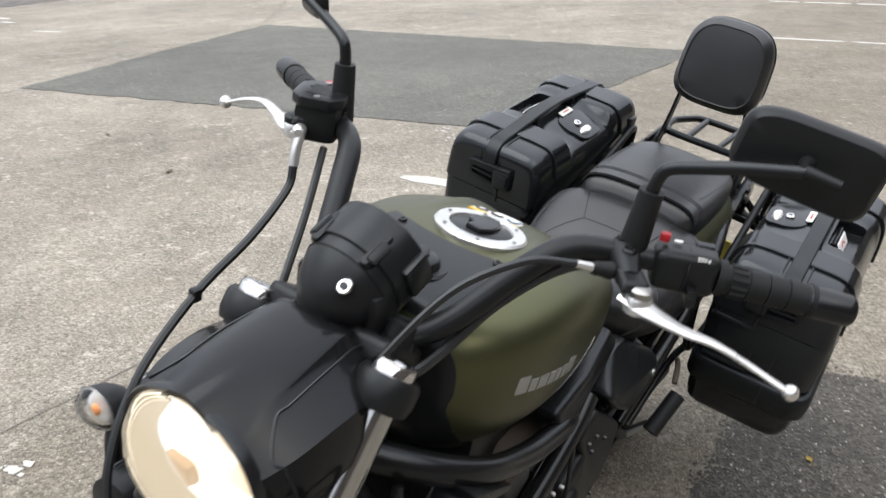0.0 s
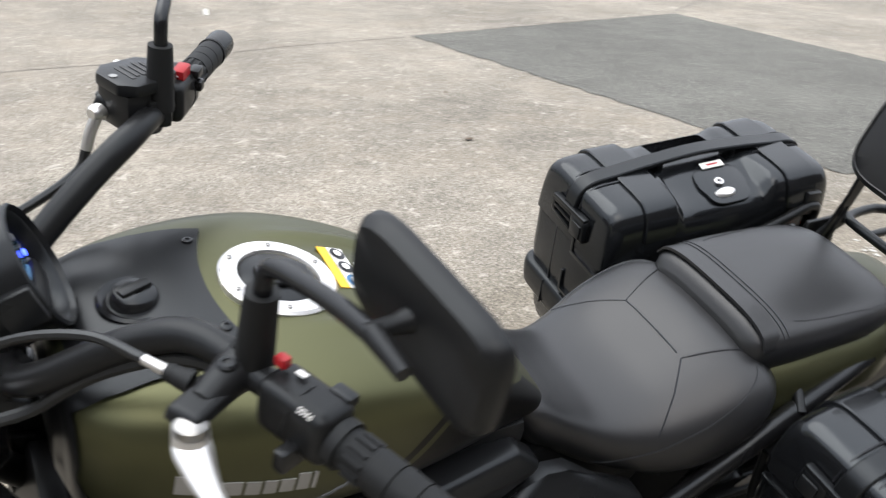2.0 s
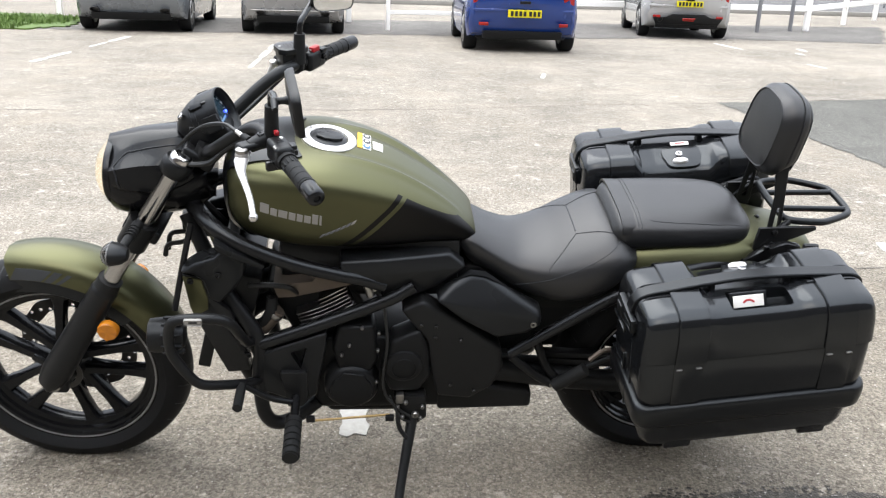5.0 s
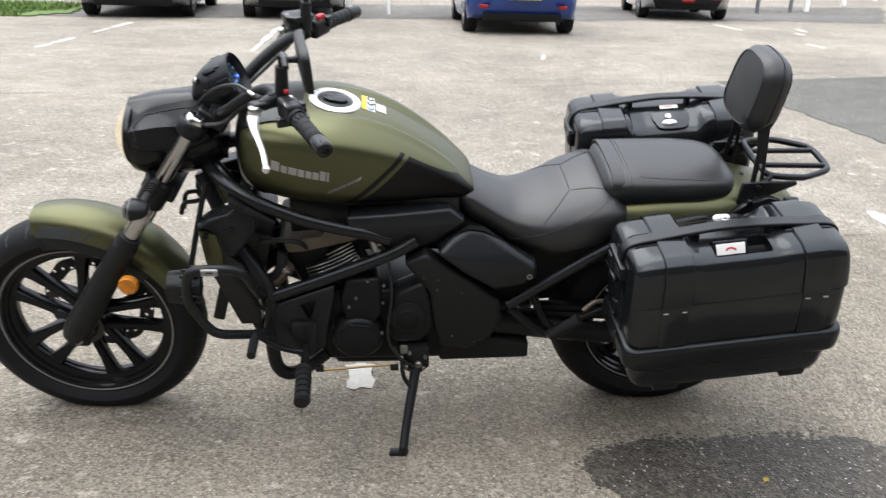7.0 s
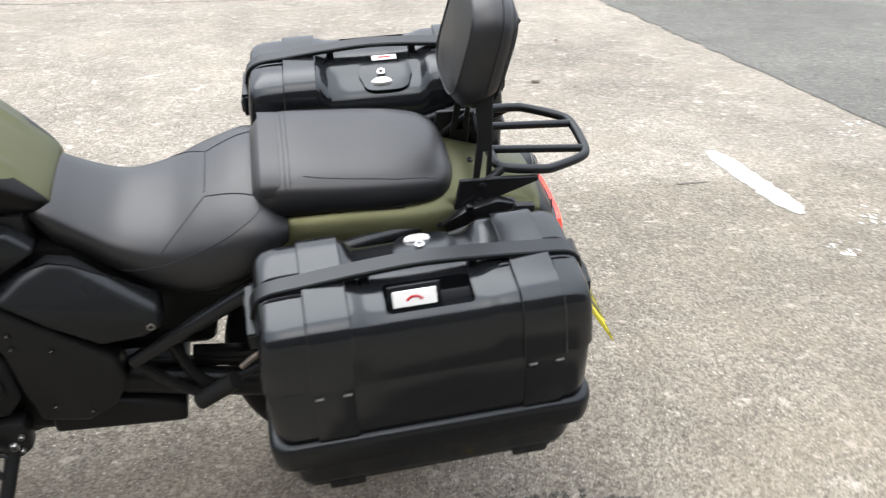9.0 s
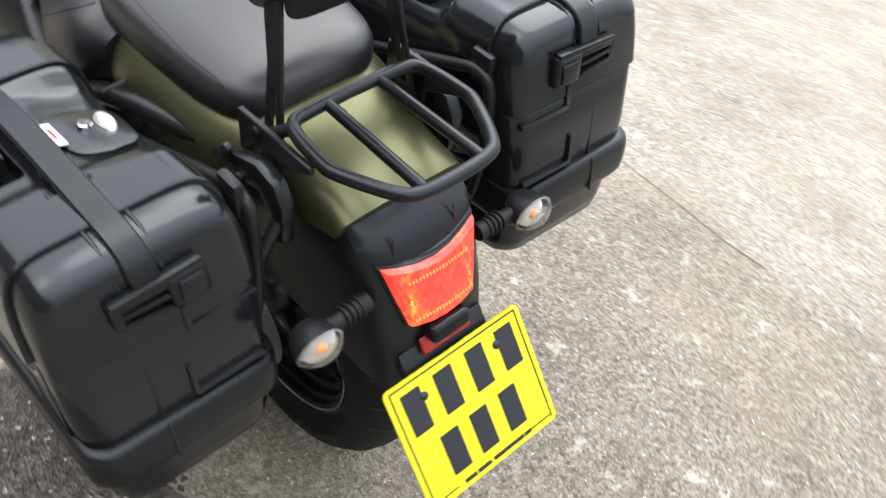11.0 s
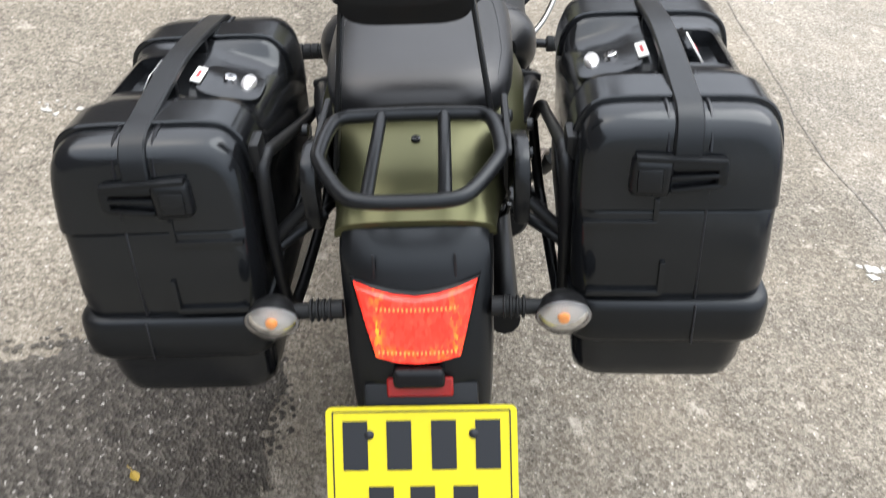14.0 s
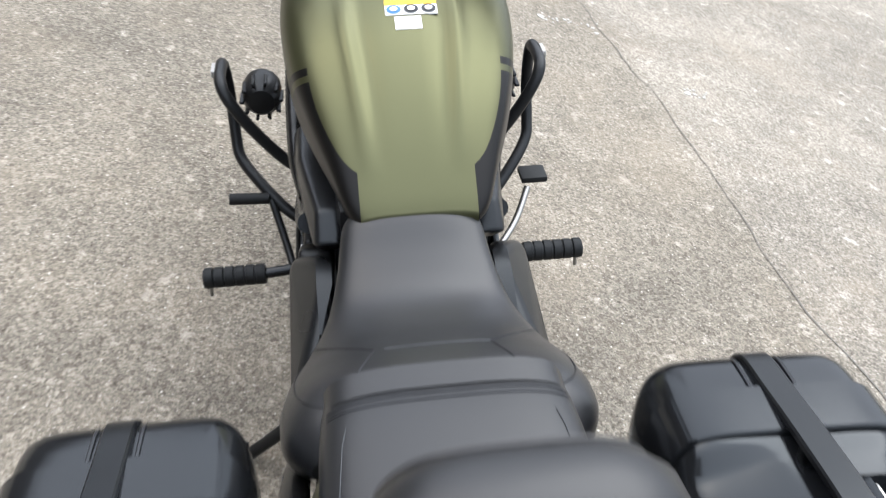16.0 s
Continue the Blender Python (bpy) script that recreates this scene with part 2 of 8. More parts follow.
lamp_ribs(TAIL_GLOW)
AMBER = material("amber_bulb", (0.68, 0.24, 0.048), 0.3)
AMBER_LENS = material("amber_reflector", (0.45, 0.162, 0.012), 0.18, 0.0, 0.2, 900, 0.2, 0.2)
RED_LENS = material("red_reflector", (0.2362, 0.0078, 0.0063), 0.2, 0.0, 0.3, 1500, 0.3)
LENS_BACK = material("lamp_reflector", (0.776, 0.776, 0.768), 0.25, 0.6, 0.2, 420, 1.0)
ln, ll = LENS_BACK.node_tree.nodes, LENS_BACK.node_tree.links
l_src = ln["Principled BSDF"].inputs["Base Color"].links[0].from_socket
l_wave, l_tc, l_mr, l_mul = ln.new("ShaderNodeTexWave"), ln.new("ShaderNodeTexCoord"), ln.new("ShaderNodeMapRange"), ln.new("ShaderNodeVectorMath")
l_wave.bands_direction, l_wave.inputs["Scale"].default_value = "Z", 75
ll.new(l_tc.outputs["Object"], l_wave.inputs["Vector"])
ll.new(l_wave.outputs["Fac"], l_mr.inputs["Value"])
l_mr.inputs["To Min"].default_value, l_mr.inputs["To Max"].default_value = 0.78, 1.0
l_mul.operation = "SCALE"
ll.new(l_src, l_mul.inputs[0])
ll.new(l_mr.outputs[0], l_mul.inputs["Scale"])
ll.new(l_mul.outputs[0], ln["Principled BSDF"].inputs["Base Color"])
BLUE_LED = glow("blue_pilot_lamp", (0.05, 0.1, 1.0), 2.04, (0.075, 0.075, 0.45))
LCD = glow("lcd_display", (0.12, 0.35, 0.75), 0.0816, (0.075, 0.15, 0.24))
SCREEN = material("instrument_screen", (0.021, 0.042, 0.0595), 0.12)
LEAF = material("yellow_leaf", (0.315, 0.2205, 0.0315), 0.6, 0.0, 0.4, 120, 0.3, 0.3)

# ---- mesh helpers ----


def part(name, bm, mat, parent, label="", smooth=40):
    """Links bm as one mesh object under parent."""
    bmesh.ops.recalc_face_normals(bm, faces=bm.faces)
    me = bpy.data.meshes.new(name)
    for f in bm.faces:
        f.smooth = smooth > 0
    if smooth:
        lim = radians(smooth)
        for e in bm.edges:
            if len(e.link_faces) == 2 and e.calc_face_angle(0) > lim:
                e.smooth = False
    bm.to_mesh(me)
    bm.free()
    me.materials.append(mat)
    ob = new(name, me)
    ob.parent = parent
    return tagged(ob, label)


def thing(name, label, category, m=None, group=""):
    ob = new(name)
    ob.empty_display_size = 0.05
    if m is not None:
        ob.matrix_world = m
    return tagged(ob, label, category, group)


def curve(points, n=6):
    """A smooth line through the points (Catmull-Rom), n steps a span."""
    p = [Vector(q) for q in points]
    if len(p) < 3:
        return p
    p = [p[0] * 2 - p[1]] + p + [p[-1] * 2 - p[-2]]
    out = []
    for i in range(1, len(p) - 2):
        for k in range(n):
            t = k / n
            a, b, c, d = p[i - 1:i + 3]
            out.append(0.5 * (2 * b + (c - a) * t + (2 * a - 5 * b + 4 * c - d) * t * t + (3 * b - a - 3 * c + d) * t ** 3))
    return out + [p[-2]]


def rings(bm, loops, cap=True, closed=False):
    """Skins loops of equal length."""
    vs = [[bm.verts.new(q) for q in loop] for loop in loops]
    n = len(vs[0])
    pairs = list(zip(vs, vs[1:])) + ([(vs[-1], vs[0])] if closed else [])
    for a, b in pairs:
        for i in range(n):
            bm.faces.new((a[i], a[(i + 1) % n], b[(i + 1) % n], b[i]))
    if cap and not closed:
        bm.faces.new(vs[0][::-1])
        bm.faces.new(vs[-1])
    return bm


def tube(points, r, seg=12, n=6, bm=None, smooth=True, squash=1.0):
    """A round bar along the points; r is a radius or a list of radii along it."""
    line = curve(points, n) if smooth else [Vector(q) for q in points]
    rs = [r] * len(line) if isinstance(r, (int, float)) else list(np.interp(np.linspace(0, 1, len(line)), np.linspace(0, 1, len(r)), r))
    loops, side = [], None
    for i, q in enumerate(line):
        d = (line[min(i + 1, len(line) - 1)] - line[max(i - 1, 0)]).normalized()
        if side is None:
            side = d.cross(Vector((0, 0, 1)))
            if side.length < 0.1:
                side = d.cross(Vector((0, 1, 0)))
        side = (side - d * side.dot(d)).normalized()
        up = d.cross(side)
        loops.append([q + (side * math.cos(a) + up * math.sin(a) * squash) * rs[i] for a in (2 * math.pi * k / seg for k in range(seg))])
    return rings(bm or bmesh.new(), loops)


def lathe(profile, seg=32, centre=(0, 0, 0), axis=(0, 1, 0), bm=None, closed=False, wave=None):
    """Turns (radius, along) pairs round an axis through centre."""
    rot = Vector((0, 0, 1)).rotation_difference(Vector(axis)).to_matrix()
    c = Vector(centre)
    loops = []
    for r, h in profile:
        r = max(r, 0.0004)
        loops.append([c + rot @ Vector((r * math.cos(a), r * math.sin(a), h)) for a in (2 * math.pi * k / seg for k in range(seg))])
    return rings(bm or bmesh.new(), loops, cap=not closed, closed=closed)


def rbox(size, centre=(0, 0, 0), bevel=0.004, seg=2, rot=None, taper=(1, 1), bm=None, shear=(0, 0)):
    """A box with rounded edges; taper scales its top, shear shifts it."""
    b = bmesh.new()
    bmesh.ops.create_cube(b, size=1)
    for v in b.verts:
        k = v.co.z + 0.5
        v.co = Vector((v.co.x * size[0] * (1 + (taper[0] - 1) * k) + shear[0] * k, v.co.y * size[1] * (1 + (taper[1] - 1) * k) + shear[1] * k, v.co.z * size[2]))
    if bevel:
        bmesh.ops.bevel(b, geom=list(b.edges), offset=bevel, segments=seg, profile=0.6, affect="EDGES")
    m = Matrix.Translation(centre) @ (rot.to_4x4() if rot is not None else Matrix())
    bmesh.ops.transform(b, matrix=m, verts=b.verts)
    return join(bm, b)


def join(bm, b):
    if bm is None:
        return b
    me = bpy.data.meshes.new("joined")
    b.to_mesh(me)
    b.free()
    bm.from_mesh(me)
    bpy.data.meshes.remove(me)
    return bm


def prism(poly, a, b, plane="xz", bevel=0.004, seg=2, round_n=0):
    """A plate: an outline in one plane, from a to b along the third axis, with rounded edges."""
    pts = [Vector((q[0], q[1], 0)) for q in poly]
    if round_n:
        pts = curve(pts + pts[:1], round_n)[:-1]
    put = {"xz": lambda p, h: Vector((p.x, h, p.y)), "xy": lambda p, h: Vector((p.x, p.y, h)), "yz": lambda p, h: Vector((h, p.x, p.y))}[plane]
    bm = bmesh.new()
    rings(bm, [[put(p, a) for p in pts], [put(p, b) for p in pts]])
    bmesh.ops.recalc_face_normals(bm, faces=bm.faces)
    if bevel:
        sharp = [e for e in bm.edges if len(e.link_faces) == 2 and e.calc_face_angle(0) > 0.6]
        bmesh.ops.bevel(bm, geom=sharp, offset=bevel, segments=seg, profile=0.6, affect="EDGES")
    return bm




def cut(bm, *cutters):
    """bm less the cutters."""
    me = bpy.data.meshes.new("whole")
    bmesh.ops.recalc_face_normals(bm, faces=bm.faces)
    bm.to_mesh(me)
    bm.free()
    ob = new("whole", me)
    gone = [ob]
    for c in cutters:
        bmesh.ops.recalc_face_normals(c, faces=c.faces)
        cm = bpy.data.meshes.new("cutter")
        c.to_mesh(cm)
        c.free()
        co = new("cutter", cm)
        gone.append(co)
        mod = ob.modifiers.new("cut", "BOOLEAN")
        mod.operation, mod.object, mod.solver = "DIFFERENCE", co, "EXACT"
    bpy.context.view_layer.update()
    res = bmesh.new()
    ev = ob.evaluated_get(bpy.context.evaluated_depsgraph_get())
    res.from_mesh(ev.data)
    for o in gone:
        d = o.data
        bpy.data.objects.remove(o)
        bpy.data.meshes.remove(d)
    return res


def mirrored(bm):
    """A copy of bm on the other side of the bike."""
    b = bm.copy()
    bmesh.ops.scale(b, vec=(1, -1, 1), verts=b.verts)
    bmesh.ops.reverse_faces(b, faces=b.faces)
    return b


def moved(bm, m):
    bmesh.ops.transform(bm, matrix=m, verts=bm.verts)
    return bm


def both(name, bm, mat, parent, label=""):
    """One part on the left (the given side) and its twin on the right."""
    other = mirrored(bm)
    return part(name, bm, mat, parent, label), part(name, other, mat, parent, label)


def body_loft(rows, seg=28, power=2.4, parent=None):
    """A body along x: rows of (x, half width, z top, z bottom, z of the widest line); rounded sections."""
    loops = []
    for x, w, top, bot, mid in rows:
        loop = []
        for k in range(seg):
            a = 2 * math.pi * k / seg
            c, s = math.cos(a), math.sin(a)
            y = w * math.copysign(abs(c) ** (2 / power), c)
            z = mid + (top - mid if s > 0 else mid - bot) * math.copysign(abs(s) ** (2 / power), s)
            loop.append((x, y, z))
        loops.append(loop)
    return rings(bmesh.new(), loops)


def smooth_rows(rows, n=5):
    a = np.array(rows)
    t = np.arange(len(a))
    tt = np.linspace(0, len(a) - 1, (len(a) - 1) * n + 1)
    out = []
    for v in tt:
        i = min(int(v), len(a) - 2)
        f = v - i
        p0, p1, p2, p3 = a[max(i - 1, 0)], a[i], a[i + 1], a[min(i + 2, len(a) - 1)]
        out.append(tuple(0.5 * (2 * p1 + (p2 - p0) * f + (2 * p0 - 5 * p1 + 4 * p2 - p3) * f * f + (3 * p1 - p0 - 3 * p2 + p3) * f ** 3)))
    return out


def bolt(centre, axis, r=0.007, h=0.005, bm=None):
    return lathe([(r, -0.002), (r, h * 0.7), (r * 0.8, h), (r * 0.45, h), (r * 0.4, h * 0.5)], 10, centre, axis, bm)

# ---- ground ----


def tarmac(name, colour, dark, light, scale=1.0, rough=0.85, stains=0.5, bump=0.6, two=False):
    """Worn asphalt: pale stones in a darker binder, broad stains, rough relief."""
    m = bpy.data.materials.new(name)
    m.use_nodes = True
    n, l = m.node_tree.nodes, m.node_tree.links
    b = n["Principled BSDF"]
    b.inputs["Specular IOR Level"].default_value = 0.25
    tc = n.new("ShaderNodeTexCoord")

    def tex(kind, s, detail=2.0):
        t = n.new(kind)
        t.inputs["Scale"].default_value = s
        if kind == "ShaderNodeTexNoise":
            t.inputs["Detail"].default_value = detail
        l.new(tc.outputs["Object"], t.inputs["Vector"])
        return t
    stones = tex("ShaderNodeTexVoronoi", 110 * scale)
    stones2 = tex("ShaderNodeTexVoronoi", 55 * scale)
    grit = tex("ShaderNodeTexNoise", 60 * scale, 4)
    mid = tex("ShaderNodeTexNoise", 3.0, 4)
    wide = tex("ShaderNodeTexNoise", 0.45, 5)
    ramp = n.new("ShaderNodeValToRGB")
    cs = ramp.color_ramp
    cs.elements[0].position, cs.elements[0].color = 0.05, (*dark, 1)
    cs.elements[1].position, cs.elements[1].color = 0.95, (*light, 1)
    cs.elements.new(0.5).color = (*colour, 1)
    sep = n.new("ShaderNodeSeparateColor")
    l.new(stones.outputs["Color"], sep.inputs[0])
    sep2 = n.new("ShaderNodeSeparateColor")
    l.new(stones2.outputs["Color"], sep2.inputs[0])
    mixv = n.new("ShaderNodeMath")
    mixv.operation = "MULTIPLY_ADD"
    mixv.inputs[1].default_value = 0.55
    l.new(sep.outputs[0], mixv.inputs[0])
    half = n.new("ShaderNodeMath")
    half.operation = "MULTIPLY"
    half.inputs[1].default_value = 0.45
    l.new(sep2.outputs[1], half.inputs[0])
    l.new(half.outputs[0], mixv.inputs[2])
    l.new(mixv.outputs[0], ramp.inputs[0])
    col = ramp.outputs[0]
    for t, amount, lo, hi in ((grit, 0.35, 0.3, 0.7), (mid, 0.35 * stains, 0.3, 0.7), (wide, 0.5 * stains, 0.3, 0.7)):
        mp = n.new("ShaderNodeMapRange")
        mp.inputs["From Min"].default_value, mp.inputs["From Max"].default_value = lo, hi
        mp.inputs["To Min"].default_value, mp.inputs["To Max"].default_value = 1 - amount, 1 + amount * 0.6
        l.new(t.outputs["Fac"], mp.inputs["Value"])
        vm = n.new("ShaderNodeVectorMath")
        vm.operation = "SCALE"
        l.new(col, vm.inputs[0])
        l.new(mp.outputs[0], vm.inputs["Scale"])
        col = vm.outputs[0]
    if two:
        # bleached, worn flecks
        fl = tex("ShaderNodeTexNoise", 12.0, 9)
        fl.inputs["Roughness"].default_value = 0.72
        fr_ = n.new("ShaderNodeMapRange")
        fr_.inputs["From Min"].default_value, fr_.inputs["From Max"].default_value = 0.585, 0.64
        fr_.inputs["To Max"].default_value = 0.45
        l.new(fl.outputs["Fac"], fr_.inputs["Value"])
        fm = n.new("ShaderNodeMix")
        fm.data_type = "RGBA"
        fm.inputs[7].default_value = (0.66, 0.645, 0.61, 1)
        l.new(fr_.outputs[0], fm.inputs[0])
        l.new(col, fm.inputs[6])
        col = fm.outputs[2]
        # broken clumps of pale stone where the binder has gone
        for s_, lo_, hi_, amt, tone in ((1.7, 0.48, 0.68, 0.4, (0.27, 0.235, 0.19, 1)), (5.5, 0.52, 0.7, 0.3, (0.26, 0.232, 0.195, 1)), (22.0, 0.55, 0.64, 0.28, (0.6, 0.575, 0.53, 1)), (15.0, 0.55, 0.66, 0.4, (0.2, 0.178, 0.15, 1)), (64.0, 0.53, 0.62, 0.3, (0.58, 0.56, 0.52, 1)), (62.0, 0.53, 0.62, 0.4, (0.17, 0.155, 0.135, 1))):
            f2 = tex("ShaderNodeTexNoise", s_, 6)
            f2.inputs["Roughness"].default_value = 0.75
            r2 = n.new("ShaderNodeMapRange")
            r2.inputs["From Min"].default_value, r2.inputs["From Max"].default_value = lo_, hi_
            r2.inputs["To Max"].default_value = amt
            l.new(f2.outputs["Fac"], r2.inputs["Value"])
            m2 = n.new("ShaderNodeMix")
            m2.data_type = "RGBA"
            m2.inputs[7].default_value = tone
            l.new(r2.outputs[0], m2.inputs[0])
            l.new(col, m2.inputs[6])
            col = m2.outputs[2]
        # the older, paler laying beyond the joint
        sp = n.new("ShaderNodeSeparateXYZ")
        l.new(tc.outputs["Object"], sp.inputs[0])
        yy = n.new("ShaderNodeMath")
        yy.operation = "MULTIPLY_ADD"
        yy.inputs[1].default_value = -0.06
        l.new(sp.outputs["X"], yy.inputs[0])
        l.new(sp.outputs["Y"], yy.inputs[2])
        wob = n.new("ShaderNodeMath")
        wob.operation = "MULTIPLY_ADD"
        wob.inputs[1].default_value = 0.3
        l.new(mid.outputs["Fac"], wob.inputs[0])
        l.new(yy.outputs[0], wob.inputs[2])
        mr = n.new("ShaderNodeMapRange")
        mr.inputs["From Min"].default_value, mr.inputs["From Max"].default_value = 1.38, 1.56
        l.new(wob.outputs[0], mr.inputs["Value"])
        tint = n.new("ShaderNodeMix")
        tint.data_type = "RGBA"
        tint.inputs[6].default_value = (0.695, 0.668, 0.61, 1)
        tint.inputs[7].default_value = (0.851, 0.83, 0.785, 1)
        l.new(mr.outputs[0], tint.inputs[0])
        ml = n.new("ShaderNodeVectorMath")
        ml.operation = "MULTIPLY"
        l.new(col, ml.inputs[0])
        l.new(tint.outputs[2], ml.inputs[1])
        col = ml.outputs[0]
    # single pale stones
    sk = tex("ShaderNodeTexNoise", 95.0, 2)
    km = n.new("ShaderNodeMapRange")
    km.inputs["From Min"].default_value, km.inputs["From Max"].default_value = 0.66, 0.72
    km.inputs["To Max"].default_value = 0.55
    l.new(sk.outputs["Fac"], km.inputs["Value"])
    kx = n.new("ShaderNodeMix")
    kx.data_type = "RGBA"
    kx.inputs[7].default_value = (0.62, 0.6, 0.55, 1)
    l.new(km.outputs[0], kx.inputs[0])
    l.new(col, kx.inputs[6])
    col = kx.outputs[2]
    l.new(col, b.inputs["Base Color"])
    b.inputs["Roughness"].default_value = rough
    bp = n.new("ShaderNodeBump")
    bp.inputs["Strength"].default_value = bump
    bp.inputs["Distance"].default_value = 0.004
    ad = n.new("ShaderNodeMath")
    l.new(stones.outputs["Distance"], ad.inputs[0])
    l.new(grit.outputs["Fac"], ad.inputs[1])
    l.new(ad.outputs[0], bp.inputs["Height"])
    l.new(bp.outputs[0], b.inputs["Normal"])
    return m


ASPHALT = tarmac("worn_asphalt", (0.2482, 0.2319, 0.2054), (0.1122, 0.102, 0.0864), (0.4216, 0.4012, 0.3638), scale=1.9, stains=0.65, two=True, bump=0.75)
ASPHALT_NEW = tarmac("dark_patch_asphalt", (0.0966, 0.0966, 0.087), (0.0578, 0.0571, 0.0517), (0.1564, 0.155, 0.1401), stains=0.4, scale=1.3)
# darker tarmac, with the shade round the cars painted into its tone
ASPHALT_DARK_SHADED = tarmac("dark_shaded_asphalt", (0.1156, 0.1102, 0.102), (0.068, 0.0646, 0.0598), (0.1768, 0.17, 0.1598), stains=0.6, scale=1.0)
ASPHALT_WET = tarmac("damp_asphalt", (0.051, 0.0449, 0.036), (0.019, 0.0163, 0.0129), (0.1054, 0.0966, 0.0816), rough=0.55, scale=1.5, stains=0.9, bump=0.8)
ROAD = tarmac("road_asphalt", (0.102, 0.102, 0.102), (0.0714, 0.0714, 0.0714), (0.1377, 0.1377, 0.1377), scale=0.5)
PAINT = material("worn_road_paint", (0.3465, 0.3412, 0.315), 0.75, 0.0, 0.5, 60, 0.6, 0.3, 4)
CRACK = material("crack_tar", (0.1129, 0.1039, 0.0918), 0.9, 0.0, 0.5, 40, 0.5, 0.5, 3)
GRASS = material("grass_green", (0.0735, 0.126, 0.0231), 0.8, 0.0, 0.6, 30, 0.5, 0.6, 1.5)
KERB = material("kerb_concrete", (0.2205, 0.2152, 0.1995), 0.85, 0.0, 0.3, 60, 0.4, 0.3)
WHITE_PAINT = material("white_gloss_wood", (0.8, 0.8, 0.78), 0.45, 0.0, 0.1, 60, 0.05, 0.1)
GREY_POST = material("galvanised_post", (0.1837, 0.189, 0.1995), 0.5, 0.5, 0.2, 60)


# the car park falls away beyond the bike, slope fitted to the camera's view
FALL, BRINK, VIEW = 0.022, 2.0, Vector((-0.1, -2.2, 1.31))


def settle(x, y, z=0.0):
    """A point laid out on the level, moved down the fall along the line of sight from the bike's side; its size grows with it."""
    if y <= BRINK:
        return Vector((x, y, z)), 1.0
    k = (VIEW.z - FALL * (BRINK - VIEW.y)) / (VIEW.z - FALL * (min(y, 34) - VIEW.y))
    q = VIEW + (Vector((x, y, 0)) - VIEW) * k
    return Vector((q.x, q.y, ground_z(q.y) + z * k)), k


def ground_z(y):
    return -FALL * max(0.0, min(y, 80.0) - BRINK)


def laid(bm, origin=(0, 0, 0)):
    o = Vector(origin)
    base = settle(o.x, o.y)[0] if o.length else o
    bmesh.ops.bisect_plane(bm, geom=bm.verts[:] + bm.edges[:] + bm.faces[:], plane_co=(0, BRINK - o.y, 0), plane_no=(0, 1, 0))
    for v in bm.verts:
        v.co = settle(*(v.co + o))[0] - base
    return bm


def sheet(name, poly, z, mat, label, category, kind="structure", uneven=0.0, step=0.08, thick=0.0):
    """A flat patch on the ground with a slightly uneven outline."""
    pts = []
    for a, b in zip(poly, poly[1:] + poly[:1]):
        a, b = Vector((*a, 0)), Vector((*b, 0))
        k = max(1, int((b - a).length / step))
        for i in range(k):
            q = a.lerp(b, i / k)
            q += Vector((noise.noise(q * 7), noise.noise(q * 7 + Vector((9, 3, 1))), 0)) * uneven
            q += Vector((noise.noise(q * 31), noise.noise(q * 31 + Vector((9, 3, 1))), 0)) * uneven * 0.4
            q += Vector((noise.noise(q * 90), noise.noise(q * 90 + Vector((9, 3, 1))), 0)) * uneven * 0.25
            pts.append(q)
    bm = bmesh.new()
    if thick:
        rings(bm, [[(q.x, q.y, z - thick) for q in pts], [(q.x, q.y, z) for q in pts]])
    else:
        bm.faces.new([bm.verts.new((q.x, q.y, z)) for q in pts])
    bmesh.ops.triangulate(bm, faces=[f for f in bm.faces if len(f.verts) > 4])
    ob = part(name, laid(bm), mat, None, label, 0)
    return tagged(ob, label, category, kind=kind)


bm = bmesh.new()
ys = [-600, -60, -8, 0, BRINK, 5, 10, 20, 40, 80, 200, 600]
xs = [-600, -100, -30, -10, 0, 10, 30, 100, 600]
grid = [[bm.verts.new((x, y, ground_z(y))) for x in xs] for y in ys]
for a, b in zip(grid, grid[1:]):
    for i in range(len(xs) - 1):
        bm.faces.new((a[i], a[i + 1], b[i + 1], b[i]))
tagged(part("ground", bm, ASPHALT, None, "worn pale grey asphalt of a car park", 0), category="ground", kind="structure")
sheet("pavement_patch", [(3.3, 5.86), (7.06, 6.62), (6.82, 1.55), (3.62, 1.75)], 0.004, ASPHALT_NEW,
      "darker repaired asphalt patch in the car park", "pavement", uneven=0.04)
# ---- the motorcycle ----
LEAN = pose(0, 0, -0.0099, 14.69)
bike = thing("motorcycle", "matt green and black cruiser motorcycle leaning on its side stand", "motorcycle", LEAN)

# steering: everything in front turns a little to the right about the head's axis
RAKE = radians(31)
HEAD = Vector((math.sin(RAKE), 0, math.cos(RAKE)))
STEER = Matrix.Translation((-0.905, 0, 0)) @ Matrix.Rotation(radians(-5), 4, HEAD) @ Matrix.Translation((0.905, 0, 0))


def front(name, bm, mat, parent=None, label="", smooth=40):
    return part(name, moved(bm, STEER), mat, parent or bike, label, smooth)


def shifted(bm):
    """Shifts the steering head and its parts right, more higher up, to fit the camera's view."""
    for v in bm.verts:
        v.co.y += 0.0145 * max(0.0, min(1.0, (v.co.z - 0.33) / 0.6))
    return bm


def head(name, bm, mat, parent=None, label="", smooth=40):
    return front(name, shifted(bm), mat, parent, label, smooth)


def head_both(name, bm, mat, parent=None, label=""):
    other = mirrored(bm)
    return head(name, bm, mat, parent, label), head(name, other, mat, parent, label)


def front_both(name, bm, mat, parent=None, label=""):
    other = mirrored(bm)
    return front(name, bm, mat, parent, label), front(name, other, mat, parent, label)


# wheels


